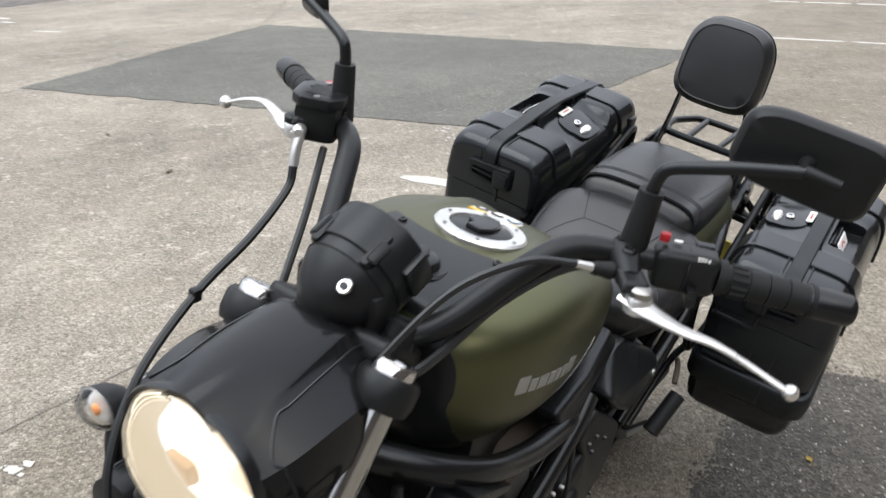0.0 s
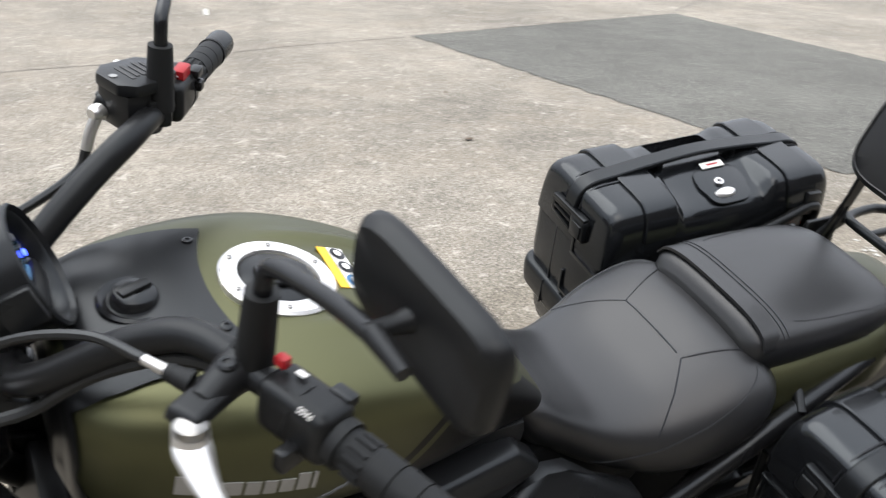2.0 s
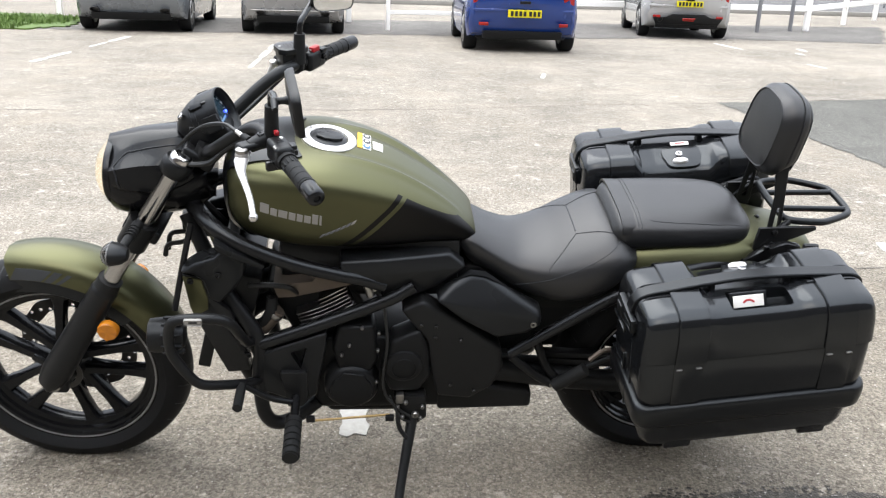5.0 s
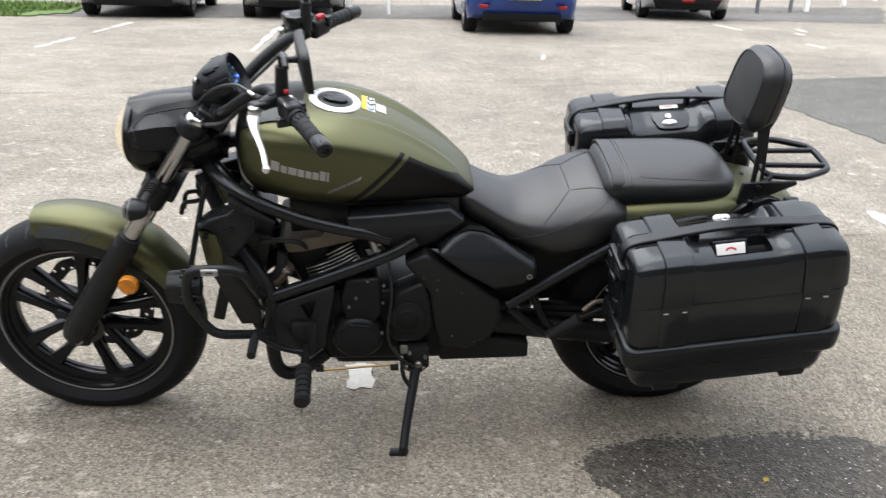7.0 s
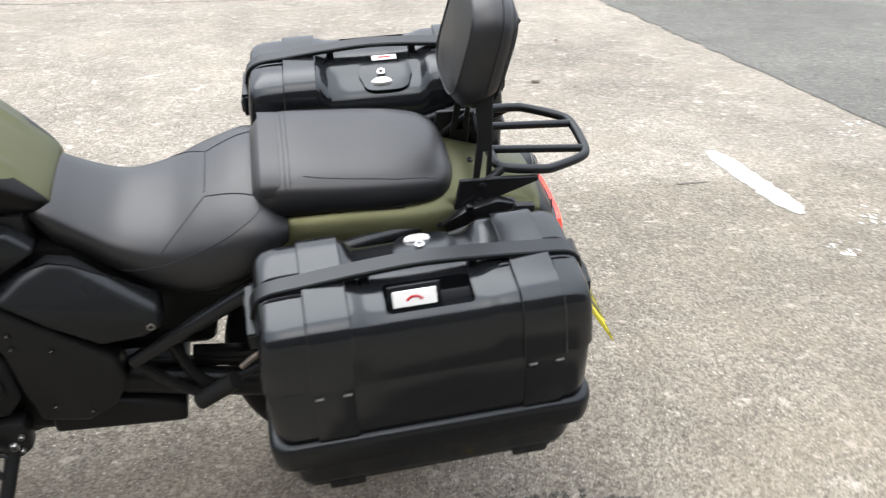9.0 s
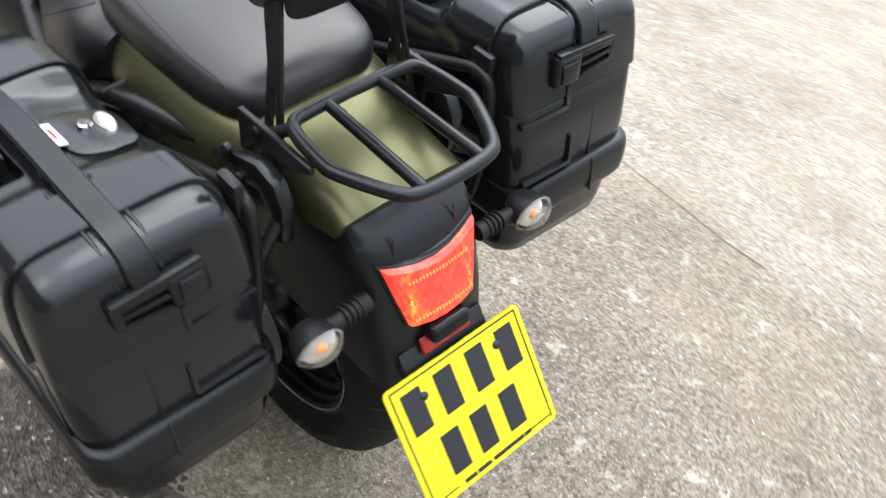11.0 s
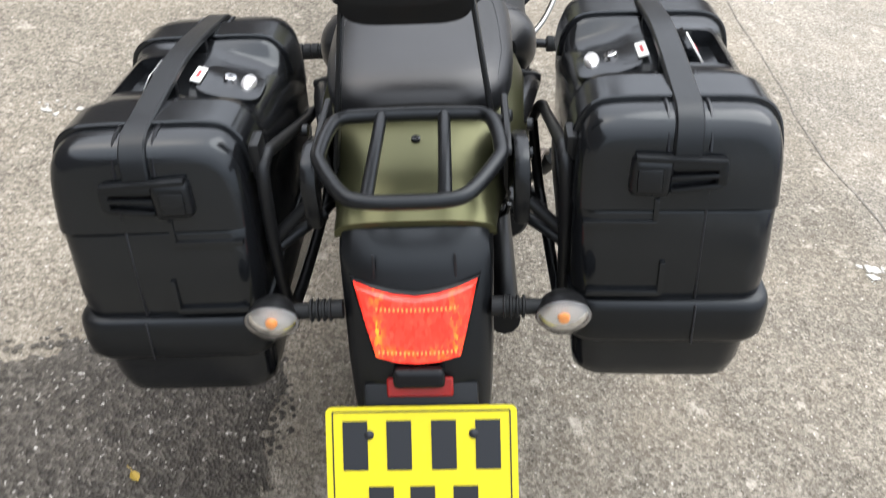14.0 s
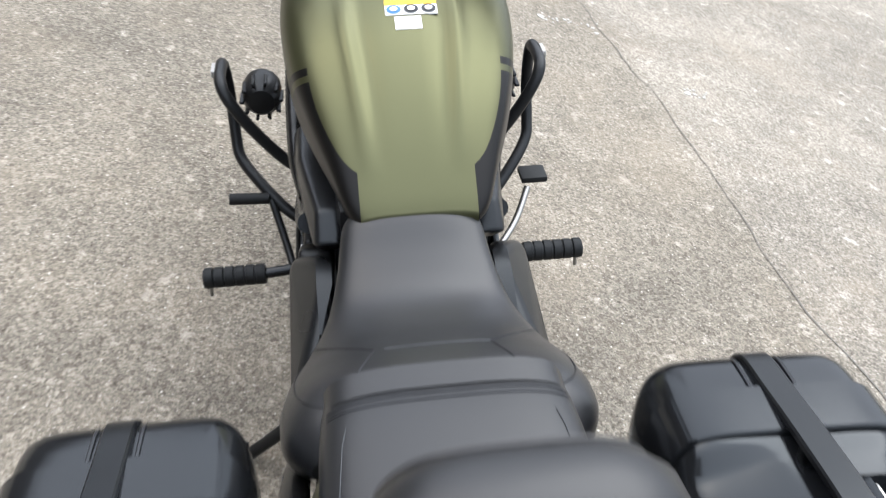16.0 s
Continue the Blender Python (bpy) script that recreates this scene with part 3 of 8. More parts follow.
def wheel(name, x, r, width, rim, put, label):
    c = (x, 0, r)
    k = width / 2
    prof = [(rim, -k * 0.62), (rim + 0.012, -k * 0.82), (rim + 0.35 * (r - rim), -k), (r - 0.035, -k * 0.93), (r - 0.014, -k * 0.66), (r - 0.003, -k * 0.3), (r, 0),
            (r - 0.003, k * 0.3), (r - 0.014, k * 0.66), (r - 0.035, k * 0.93), (rim + 0.35 * (r - rim), k), (rim + 0.012, k * 0.82), (rim, k * 0.62)]
    hub = put(name, lathe([(0.0, -0.055), (0.034, -0.055), (0.042, -0.04), (0.046, -0.02), (0.046, 0.02), (0.042, 0.04), (0.034, 0.055), (0.0, 0.055)], 32, c), BLACK_SATIN, bike, label)
    put("tyre", lathe(prof, 72, c, closed=True), TYRE, hub, "black tyre with a siped tread")
    put("rim", lathe([(rim + 0.012, -k * 0.66), (rim + 0.012, -k * 0.74), (rim - 0.005, -k * 0.73), (rim - 0.009, -k * 0.7), (rim - 0.011, -k * 0.56), (rim - 0.017, -k * 0.52), (rim - 0.02, -k * 0.36), (rim - 0.032, -k * 0.3), (rim - 0.034, -k * 0.2), (rim - 0.034, k * 0.2), (rim - 0.032, k * 0.3), (rim - 0.02, k * 0.36), (rim - 0.017, k * 0.52), (rim - 0.011, k * 0.56), (rim - 0.009, k * 0.7),
                      (rim - 0.005, k * 0.73), (rim + 0.012, k * 0.74), (rim + 0.012, k * 0.66), (rim - 0.005, 0)], 72, c, closed=True), BLACK_GLOSS, hub, "gloss black stepped rim")
    for s in (-1, 1):
        put("rim_lip", lathe([(rim - 0.003, s * k * 0.74), (rim - 0.0005, s * k * 0.768), (rim + 0.002, s * k * 0.752)], 72, c, closed=True), STRIPE_LIP, hub, "pale grey rim edge")
    for i in range(5):
        for s in (-1, 1):
            # flat-sided twin spokes that spread towards the rim
            a = 2 * math.pi * i / 5 + 0.07
            p0 = Vector((0.034 * math.cos(a + s * 0.7), 0, 0.034 * math.sin(a + s * 0.7)))
            p1 = Vector(((rim - 0.02) * math.cos(a + s * 0.215), 0, (rim - 0.02) * math.sin(a + s * 0.215)))
            d = (p1 - p0).normalized()
            side = Vector((-d.z, 0, d.x))
            loops = []
            for f, hw, ht in ((0, 0.013, 0.026), (0.25, 0.0125, 0.02), (0.6, 0.0135, 0.0165), (0.86, 0.018, 0.0165), (1.0, 0.028, 0.018)):
                q = Vector(c) + p0.lerp(p1, f)
                loops.append([q + side * hw * x + Vector((0, ht * y, 0)) for x, y in ((-1, -0.55), (-0.7, -1), (0.7, -1), (1, -0.55), (1, 0.55), (0.7, 1), (-0.7, 1), (-1, 0.55))])
            put("spoke", rings(bmesh.new(), loops), BLACK_GLOSS, hub)
    # tread sipes, sunk into the crown
    pr = sorted((h, q) for q, h in prof if q > r - 0.05)
    for i in range(30):
        a = 2 * math.pi * i / 30
        for s in (-1, 1):
            pts = []
            for f in (0.14, 0.4, 0.62, 0.8):
                aa = a + (0.09 * f + (0.05 if s > 0 else 0))
                rr = float(np.interp(s * k * f, [v[0] for v in pr], [v[1] for v in pr])) - 0.0018
                pts.append(Vector(c) + Vector((math.cos(aa) * rr, s * k * f, math.sin(aa) * rr)))
            put("tread_groove", tube(pts, 0.0026, 5, 2), INK, hub)
    return hub


rear = wheel("rear_wheel", 0.785, 0.312, 0.16, 0.216, lambda n, b, m, p, l="": part(n, b, m, p, l), "black cast rear wheel")
fwheel = wheel("front_wheel", -0.785, 0.312, 0.12, 0.2286, front, "black cast five-spoke front wheel")

# front brake disc and caliper, on the exhaust side
bm = bmesh.new()
lo = []
for k in range(120):
    a = 2 * math.pi * k / 120
    ro, ri = 0.15 + 0.0025 * math.sin(a * 12), 0.112 + 0.002 * math.sin(a * 12 + 1)
    lo.append(((-0.785 + ri * math.cos(a), 0.312 + ri * math.sin(a)), (-0.785 + ro * math.cos(a), 0.312 + ro * math.sin(a))))
rings(bm, [[(q[0][0], 0.067, q[0][1]) for q in lo], [(q[1][0], 0.067, q[1][1]) for q in lo], [(q[1][0], 0.072, q[1][1]) for q in lo], [(q[0][0], 0.072, q[0][1]) for q in lo]], closed=True)
holes = bmesh.new()
for k in range(36):
    a = 2 * math.pi * k / 36
    rr = (0.12, 0.131, 0.142)[k % 3]
    lathe([(0.0048, 0.06), (0.0048, 0.08)], 10, (-0.785 + rr * math.cos(a), 0, 0.312 + rr * math.sin(a)), bm=holes)
disc = front("brake_disc", cut(bm, holes), DISC, bike, "drilled steel brake disc")
bm = bmesh.new()
for k in range(5):
    a = 2 * math.pi * k / 5 + 0.2
    tube([(-0.785 + 0.035 * math.cos(a - 0.4), 0.06, 0.312 + 0.035 * math.sin(a - 0.4)), (-0.785 + 0.117 * math.cos(a), 0.068, 0.312 + 0.117 * math.sin(a))], 0.009, 8, 3, bm)
front("disc_carrier", bm, BLACK_SATIN, disc)
front("brake_caliper", rbox((0.1, 0.05, 0.06), (-0.668, 0.078, 0.372), 0.012, 3, Matrix.Rotation(radians(-35), 3, "Y")), BLACK_MATT, bike, "black brake caliper")
front("caliper_body", rbox((0.06, 0.056, 0.035), (-0.665, 0.08, 0.375), 0.008, 2, Matrix.Rotation(radians(-35), 3, "Y")), DARK_GREY, bike)
ring = lathe([(0.036, -0.058), (0.05, -0.058), (0.05, -0.061), (0.036, -0.061)], 48, (-0.785, 0, 0.312), closed=True)
front("sensor_ring", ring, DISC, fwheel, "slotted sensor ring")
front("sensor_bracket", rbox((0.05, 0.012, 0.016), (-0.825, -0.066, 0.352), 0.003, 2, Matrix.Rotation(radians(35), 3, "Y")), BLACK_SATIN, bike)

# fork
FT, FB = Vector((-0.424, -0.095, 0.935)), Vector((-0.79, -0.095, 0.33))


def on_fork(f):
    return FT.lerp(FB, f)


head_both("stanchion", tube([on_fork(0), on_fork(0.62)], 0.0205, 20, 1, smooth=False), STANCHION)
head_both("fork_slider", tube([on_fork(0.55), on_fork(0.57), on_fork(0.6), on_fork(0.75), on_fork(0.97), on_fork(1.03)], [0.027, 0.032, 0.031, 0.034, 0.037, 0.03], 20, 2), BLACK_MATT)
front_both("fork_lug", rbox((0.06, 0.03, 0.07), (-0.79, -0.09, 0.315), 0.012, 3), BLACK_MATT)
head_both("fork_seal", tube([on_fork(0.52), on_fork(0.56)], 0.029, 18, 1, smooth=False), RUBBER)
head_both("fork_clamp", tube([on_fork(0.26), on_fork(0.36)], 0.034, 20, 1, smooth=False), BLACK_MATT)
head_both("fork_cap", lathe([(0.024, -0.01), (0.024, 0.004), (0.021, 0.008), (0.012, 0.0105), (0.0, 0.011)], 24, on_fork(0.0), HEAD), CHROME, label="chrome fork cap")
head_both("cap_ridge", lathe([(0.0225, 0.004), (0.0235, 0.006), (0.0225, 0.008)], 24, on_fork(0.0), HEAD, closed=True), STEEL)
head_both("clamp_bolt", lathe([(0.007, 0.0), (0.007, 0.006), (0.0035, 0.006), (0.0035, 0.002)], 14, on_fork(0.03) + Vector((-0.031, 0.012, -0.004)), (-1, 0.1, 0.4)), BLACK_SATIN)
head_both("top_clamp", lathe([(0.031, -0.03), (0.034, -0.02), (0.034, 0.0), (0.03, 0.006), (0.024, 0.006)], 24, on_fork(0.015), HEAD), BLACK_MATT)
head("upper_yoke", rbox((0.075, 0.17, 0.03), (-0.395, 0, 0.925), 0.01, 3, Matrix.Rotation(RAKE, 3, "Y")), BLACK_MATT)
head("lower_yoke", rbox((0.085, 0.2, 0.035), (-0.53, 0, 0.75), 0.01, 3, Matrix.Rotation(RAKE, 3, "Y")), BLACK_MATT)
front("axle_nut", lathe([(0.014, -0.118), (0.014, -0.108), (0.02, -0.1)], 12, (-0.785, 0, 0.312)), STEEL)
bm = lathe([(0.022, -0.1355), (0.0245, -0.131), (0.0245, -0.118)], 32, (-0.625, 0, 0.5))
for k in range(32):
    # eight sectors, each tilted the other way
    a0, a1 = 2 * math.pi * k / 32, 2 * math.pi * (k + 1) / 32
    tip = 0.0035 if (k // 4) % 2 else 0.0
    q = [bm.verts.new((-0.625 + r * math.cos(a), -0.1345 - h, 0.5 + r * math.sin(a))) for r, a, h in ((0.0, a0, 0.001), (0.0222, a0, tip * (k % 4) / 4), (0.0222, a1, tip * (k % 4 + 1) / 4))]
    bm.faces.new(q)
front_both("fork_reflector", bm, AMBER_LENS, label="round amber reflector with facets")

# front mudguard
rows = []
for k in range(25):
    a = radians(12 + 84 * k / 24)
    rr = 0.331
    w = 0.074 * (1 - 0.25 * (abs(k - 12) / 12) ** 3)
    rows.append((a, rr, w))
loops = []
for a, rr, w in rows:
    loop = []
    for t, lift in ((-1.0, -0.05), (-1.0, -0.038), (-0.93, -0.012), (-0.7, 0.003), (0, 0.012), (0.7, 0.003), (0.93, -0.012), (1.0, -0.038), (1.0, -0.05),
                    (0.97, -0.05), (0.96, -0.038), (0.88, -0.016), (0, 0.007), (-0.88, -0.016), (-0.96, -0.038), (-0.97, -0.05)):
        q = rr + lift
        loop.append((-0.802 + q * math.cos(a + 0.12), t * w, 0.31 + q * math.sin(a + 0.12)))
    loops.append(loop)
guard = front("front_mudguard", rings(bmesh.new(), loops), GREEN, bike, "matt green front mudguard")
for s in (-1, 1):
    for a0, a1 in ((80, 96), (75.2, 78.8), (71.2, 73.2)):
        bm = bmesh.new()
        cols = []
        for i in range(7):
            f = i / 6
            col = []
            for lift, slant in ((-0.049, 0), (-0.038, -2), (-0.018, -5)):
                deg = a0 + (a1 - a0) * f + slant
                w = 0.074 * (1 - 0.25 * (min(12, abs((deg - 12) / 3.5 - 12)) / 12) ** 3) * float(np.interp(lift, [-0.038, -0.012], [1.0, 0.93]))
                a = radians(deg) + 0.12
                q = 0.331 + lift
                col.append([bm.verts.new((-0.802 + q * math.cos(a), s * (w + o), 0.31 + q * math.sin(a))) for o in (0.001, -0.003)])
            cols.append(col)
        for u, v in zip(cols, cols[1:]):
            for i in (0, 1):
                bm.faces.new((u[i][0], v[i][0], v[i + 1][0], u[i + 1][0]))
            bm.faces.new((u[0][0], v[0][0], v[0][1], u[0][1]))
            bm.faces.new((u[2][0], v[2][0], v[2][1], u[2][1]))
        front("mudguard_stripe", bm, STRIPE_DARK, guard)
    bm = bmesh.new()
    edge = [[(-0.802 + q * math.cos(radians(a)), s * (0.0725 * (1 - 0.25 * (min(12, abs((a - 19) / 3.5 - 12)) / 12) ** 3) - o), 0.31 + q * math.sin(radians(a))) for q, o in ((0.292, 0.002), (0.25 - 0.0002 * max(0, a - 80), 0.0), (0.246, 0.004), (0.246, 0.01), (0.292, 0.012))] for a in range(40, 105, 4)]
    front("mudguard_bracket", rings(bm, edge), PLASTIC_DULL, guard, "black stay along the mudguard's edge")

# headlamp, wider than it is high
LAMP = Vector((-0.482, 0, 0.858))
AIM = Vector((-1, 0, -0.02)).normalized()
OVAL = Matrix.Translation((0, 0, 0.858)) @ Matrix.Diagonal((1, 1, 0.82, 1)) @ Matrix.Translation((0, 0, -0.858))
shell = []
for d, rw, rh, dz in ((0.115, 0.088, 0.092, 0), (0.11, 0.092, 0.096, 0), (0.09, 0.097, 0.1, 0), (0.04, 0.101, 0.102, 0.0), (-0.02, 0.096, 0.092, 0.0), (-0.07, 0.084, 0.08, 0.002), (-0.1, 0.06, 0.06, 0.004)):
    shell.append([LAMP + Vector((-d, rw * math.cos(a), dz + rh * math.sin(a) * (1.0 if math.sin(a) < 0 else 0.7))) for a in (2 * math.pi * k / 40 for k in range(40))])
lamp = head("headlamp_shell", rings(bmesh.new(), shell), BLACK_GLOSS, bike, "glossy black headlamp shell")
head("headlamp_reflector", moved(lathe([(0.086, 0.0), (0.075, -0.02), (0.05, -0.045), (0.02, -0.055), (0.0, -0.056)], 36, LAMP + Vector((-0.118, 0, 0)), AIM), OVAL), HEAD_GLOW, lamp, "lit headlamp reflector")
head("headlamp_bulb", lathe([(0.0, 0.012), (0.012, 0.01), (0.016, -0.01), (0.016, -0.05)], 20, LAMP + Vector((-0.122, 0, -0.005)), AIM), HEAD_BULB, lamp, "glowing bulb")
head("bulb_shield", rbox((0.012, 0.034, 0.02), LAMP + Vector((-0.128, 0, 0.006)), 0.004, 2), HEAD_BULB, lamp)
head("headlamp_lens", moved(lathe([(0.0, 0.042), (0.03, 0.04), (0.055, 0.033), (0.075, 0.021), (0.09, 0.002), (0.087, -0.001), (0.073, 0.0175), (0.055, 0.029), (0.03, 0.036), (0.0, 0.038)], 48, LAMP + Vector((-0.115, 0, 0)), AIM), OVAL), HEAD_LENS, lamp, "clear domed lens, lit from within")
# cowl over the lamp: a flat crown with creased shoulders
loops = []
for x, yc, zc, ys, zs, yl, zl, up in smooth_rows([(-0.600, 0.046, 0.912, 0.088, 0.888, 0.096, 0.86, 0.03), (-0.570, 0.05, 0.927, 0.099, 0.9, 0.105, 0.857, 0.022), (-0.525, 0.05, 0.945, 0.103, 0.911, 0.107, 0.857, 0.014), (-0.480, 0.047, 0.956, 0.1, 0.914, 0.103, 0.862, 0.008), (-0.445, 0.043, 0.961, 0.086, 0.912, 0.09, 0.871, 0.006), (-0.425, 0.04, 0.953, 0.075, 0.906, 0.077, 0.882, 0.005)], 3):
    lift = 0.003 * max(0.0, min(1.0, (x + 0.565) / 0.03))
    half = [(x + 0.02, yl, zl), (x + 0.016, yl * 1.012, zl * 0.6 + zs * 0.4), (x + 0.012, ys * 1.012, zl * 0.2 + zs * 0.8), (x + 0.009, ys * 0.985, zs + 0.003), (x + 0.006, ys * 0.72 + yc * 0.28, zs * 0.7 + zc * 0.3), (x + 0.003, yc + 0.012, zs * 0.25 + zc * 0.75 - lift * 0.8), (x + 0.001, yc + 0.003, zc - lift), (x, yc, zc), (x - 0.004, yc * 0.5, zc + up * 0.75)]
    loop = [(q[0], -q[1], q[2]) for q in half] + [(x - 0.005, 0, zc + up)] + half[::-1]
    loop += [(q[0], q[1] * 0.94, q[2] - 0.006) for q in loop[::-1]]
    loops.append(loop)
cowl = head("headlamp_cowl", rings(bmesh.new(), loops), BLACK_GLOSS, lamp, "glossy black cowl over the headlamp", 38)
for j in (0, 1):
    # the seam runs forward along the shoulder, then turns down in front of the side panel
    rows_ = [l[:9] if j == 0 else l[10:19][::-1] for l in loops]
    turn = min(range(len(rows_)), key=lambda i: abs(rows_[i][6][0] + 0.583))
    seam = [rows_[i][5] for i in range(len(rows_) - 1, turn + 1, -1)] + [rows_[turn][k] for k in (4, 3, 2, 1, 0)]
    seam = [Vector(q) + Vector((0, (-1 if j == 0 else 1) * 0.0006, 0.0004)) for q in seam]
    head("cowl_seam", tube(seam, 0.0017, 6, 4), INK, cowl)
head("headlamp_rim", moved(lathe([(0.087, -0.006), (0.094, -0.006), (0.096, 0.004), (0.0935, 0.008), (0.0885, 0.006)], 44, LAMP + Vector((-0.112, 0, 0)), AIM, closed=True), OVAL), BLACK_SATIN, lamp)

# tank
TANK = smooth_rows([(-0.345, 0.07, 0.9, 0.80, 0.855), (-0.335, 0.108, 0.93, 0.77, 0.862), (-0.29, 0.146, 0.947, 0.745, 0.868), (-0.2, 0.171, 0.953, 0.725, 0.872), (-0.1, 0.175, 0.948, 0.72, 0.868), (0.0, 0.164, 0.92, 0.72, 0.846),
                    (0.08, 0.143, 0.878, 0.722, 0.82), (0.15, 0.118, 0.828, 0.725, 0.785), (0.205, 0.097, 0.777, 0.725, 0.753), (0.225, 0.08, 0.754, 0.728, 0.741)], 5)
tank_bm = body_loft(TANK, 128, 3.15)
for v in tank_bm.verts:
    # two soft creases run back along the crown
    if v.co.z > 0.8 and -0.12 < v.co.x < 0.19:
        k = math.sin(math.pi * (v.co.x + 0.12) / 0.31) ** 0.7
        yr = 0.079 - 0.09 * max(0, v.co.x)
        v.co.z += k * (0.007 * math.exp(-((abs(v.co.y) - yr) / 0.011) ** 2) - 0.004 * math.exp(-((abs(v.co.y) - yr + 0.02) / 0.012) ** 2))
tank = part("fuel_tank", tank_bm, GREEN_TANK, bike, "matt green fuel tank with black side graphic")
tank.location.y = 0.012
# filler cap
CAPN = Vector((0.16, 0, 1)).normalized()
CAPC = Vector((-0.116, 0.0, 0.947))
cap = part("filler_ring", lathe([(0.063, -0.02), (0.063, 0.003), (0.06, 0.006), (0.044, 0.006), (0.042, 0.002), (0.042, -0.02)], 48, CAPC, CAPN), ALLOY, bike, "bright alloy filler ring")
cap.location.y = 0.011
part("filler_lid", lathe([(0.0415, -0.01), (0.0415, 0.003), (0.038, 0.005), (0.0, 0.006)], 36, CAPC, CAPN), DARK_GREY, cap)
part("filler_key_flap", moved(prism([(-0.03, -0.012), (-0.012, -0.021), (0.014, -0.021), (0.03, -0.011), (0.032, 0.008), (0.016, 0.021), (-0.004, 0.019), (-0.009, 0.008), (-0.026, 0.011)], 0.005, 0.0125, "xy", 0.0025), Matrix.Translation(CAPC) @ Vector((0, 0, 1)).rotation_difference(CAPN).to_matrix().to_4x4()), BLACK_SATIN, cap)
for k in range(6):
    a = 2 * math.pi * k / 6 + 0.4
    q = CAPC + Vector((0.053 * math.cos(a), 0.053 * math.sin(a), 0.0065 - 0.16 * 0.053 * math.cos(a)))
    part("cap_screw", bolt(q, CAPN, 0.0027, 0.0012), STEEL, cap)

# seats
SEAT = smooth_rows([(0.19, 0.08, 0.748, 0.70, 0.73), (0.215, 0.095, 0.757, 0.66, 0.72), (0.27, 0.105, 0.727, 0.62, 0.69), (0.33, 0.122, 0.706, 0.59, 0.66), (0.4, 0.15, 0.716, 0.572, 0.65), (0.46, 0.17, 0.745, 0.575, 0.66),
                    (0.52, 0.176, 0.77, 0.60, 0.68), (0.565, 0.168, 0.77, 0.64, 0.7), (0.6, 0.14, 0.745, 0.68, 0.71)], 5)
seat = part("rider_seat", body_loft(SEAT, 40, 2.6), VINYL, bike, "black stitched vinyl rider seat")
PILLION = smooth_rows([(0.545, 0.095, 0.78, 0.715, 0.757), (0.563, 0.118, 0.803, 0.712, 0.761), (0.61, 0.127, 0.812, 0.72, 0.763), (0.7, 0.129, 0.813, 0.73, 0.764), (0.79, 0.125, 0.813, 0.734, 0.766), (0.85, 0.113, 0.808, 0.738, 0.767), (0.878, 0.09, 0.796, 0.742, 0.767), (0.89, 0.06, 0.78, 0.748, 0.764)], 5)
pillion = part("pillion_seat", body_loft(PILLION, 36, 3.2), VINYL, bike, "black stitched pillion seat")

# tail and rear mudguard


def arch(rows, thick=0.008, n=14, power=3.0):
    """A hood: rows of (x, half width, z of the crown, z of the side edge)."""
    loops = []
    for x, w, top, side, dx in rows:
        loop = []
        for inner in (0, 1):
            ks = range(n + 1) if not inner else range(n, -1, -1)
            for k in ks:
                a = math.pi * k / n
                c, s = math.cos(a), math.sin(a)
                loop.append((x + dx * (1 - s), (w - inner * thick) * math.copysign(abs(c) ** (2 / power), c), side + (top - side - inner * thick) * abs(s) ** (2 / power)))
        loops.append(loop)
    return rings(bmesh.new(), loops)


tail = part("tail_section", arch(smooth_rows([(0.58, 0.132, 0.745, 0.66, 0.0), (0.63, 0.146, 0.755, 0.662, 0.0), (0.7, 0.15, 0.763, 0.665, 0), (0.82, 0.146, 0.764, 0.668, 0), (0.88, 0.132, 0.763, 0.671, 0), (0.95, 0.108, 0.753, 0.675, 0), (1.01, 0.098, 0.74, 0.684, 0.0), (1.04, 0.0965, 0.73, 0.69, 0.0), (1.058, 0.096, 0.722, 0.692, -0.012)], 4)), GREEN, bike, "matt green tail section")
loops = []
for z, x, w in ((0.722, 1.03, 0.08), (0.715, 1.048, 0.086), (0.702, 1.066, 0.089), (0.688, 1.08, 0.091), (0.674, 1.09, 0.092), (0.62, 1.107, 0.091), (0.56, 1.124, 0.09), (0.5, 1.134, 0.088), (0.455, 1.136, 0.085)):
    loop = [(x - 0.3, -w, z), (x - 0.16, -w, z), (x - 0.04, -w, z), (x - 0.014, -w * 0.95, z), (x - 0.002, -w * 0.8, z), (x + 0.004, -w * 0.4, z), (x + 0.004, w * 0.4, z), (x - 0.002, w * 0.8, z), (x - 0.014, w * 0.95, z), (x - 0.04, w, z), (x - 0.16, w, z), (x - 0.3, w, z)]
    loop += [(q[0] - (0.012 if abs(q[1]) < w * 0.97 else 0), q[1] * 0.93, z) for q in loop[::-1]]
    loops.append(loop)
part("rear_mudguard", rings(bmesh.new(), loops), PLASTIC_DULL, bike, "black plastic rear mudguard")

# luggage rack
RACKZ = 0.803




rack = part("luggage_rack", tube([(0.955, 0.0, RACKZ), (0.957, -0.06, RACKZ), (0.962, -0.085, RACKZ), (0.985, -0.096, RACKZ), (1.035, -0.101, RACKZ), (1.06, -0.097, RACKZ), (1.118, -0.068, RACKZ), (1.133, -0.045, RACKZ), (1.136, 0.0, RACKZ),
                                  (1.133, 0.045, RACKZ), (1.118, 0.068, RACKZ), (1.06, 0.097, RACKZ), (1.035, 0.101, RACKZ), (0.985, 0.096, RACKZ), (0.962, 0.085, RACKZ), (0.957, 0.06, RACKZ), (0.955, 0.0, RACKZ)], 0.0085, 12, 4), PLASTIC_DULL, bike, "black tubular luggage rack")
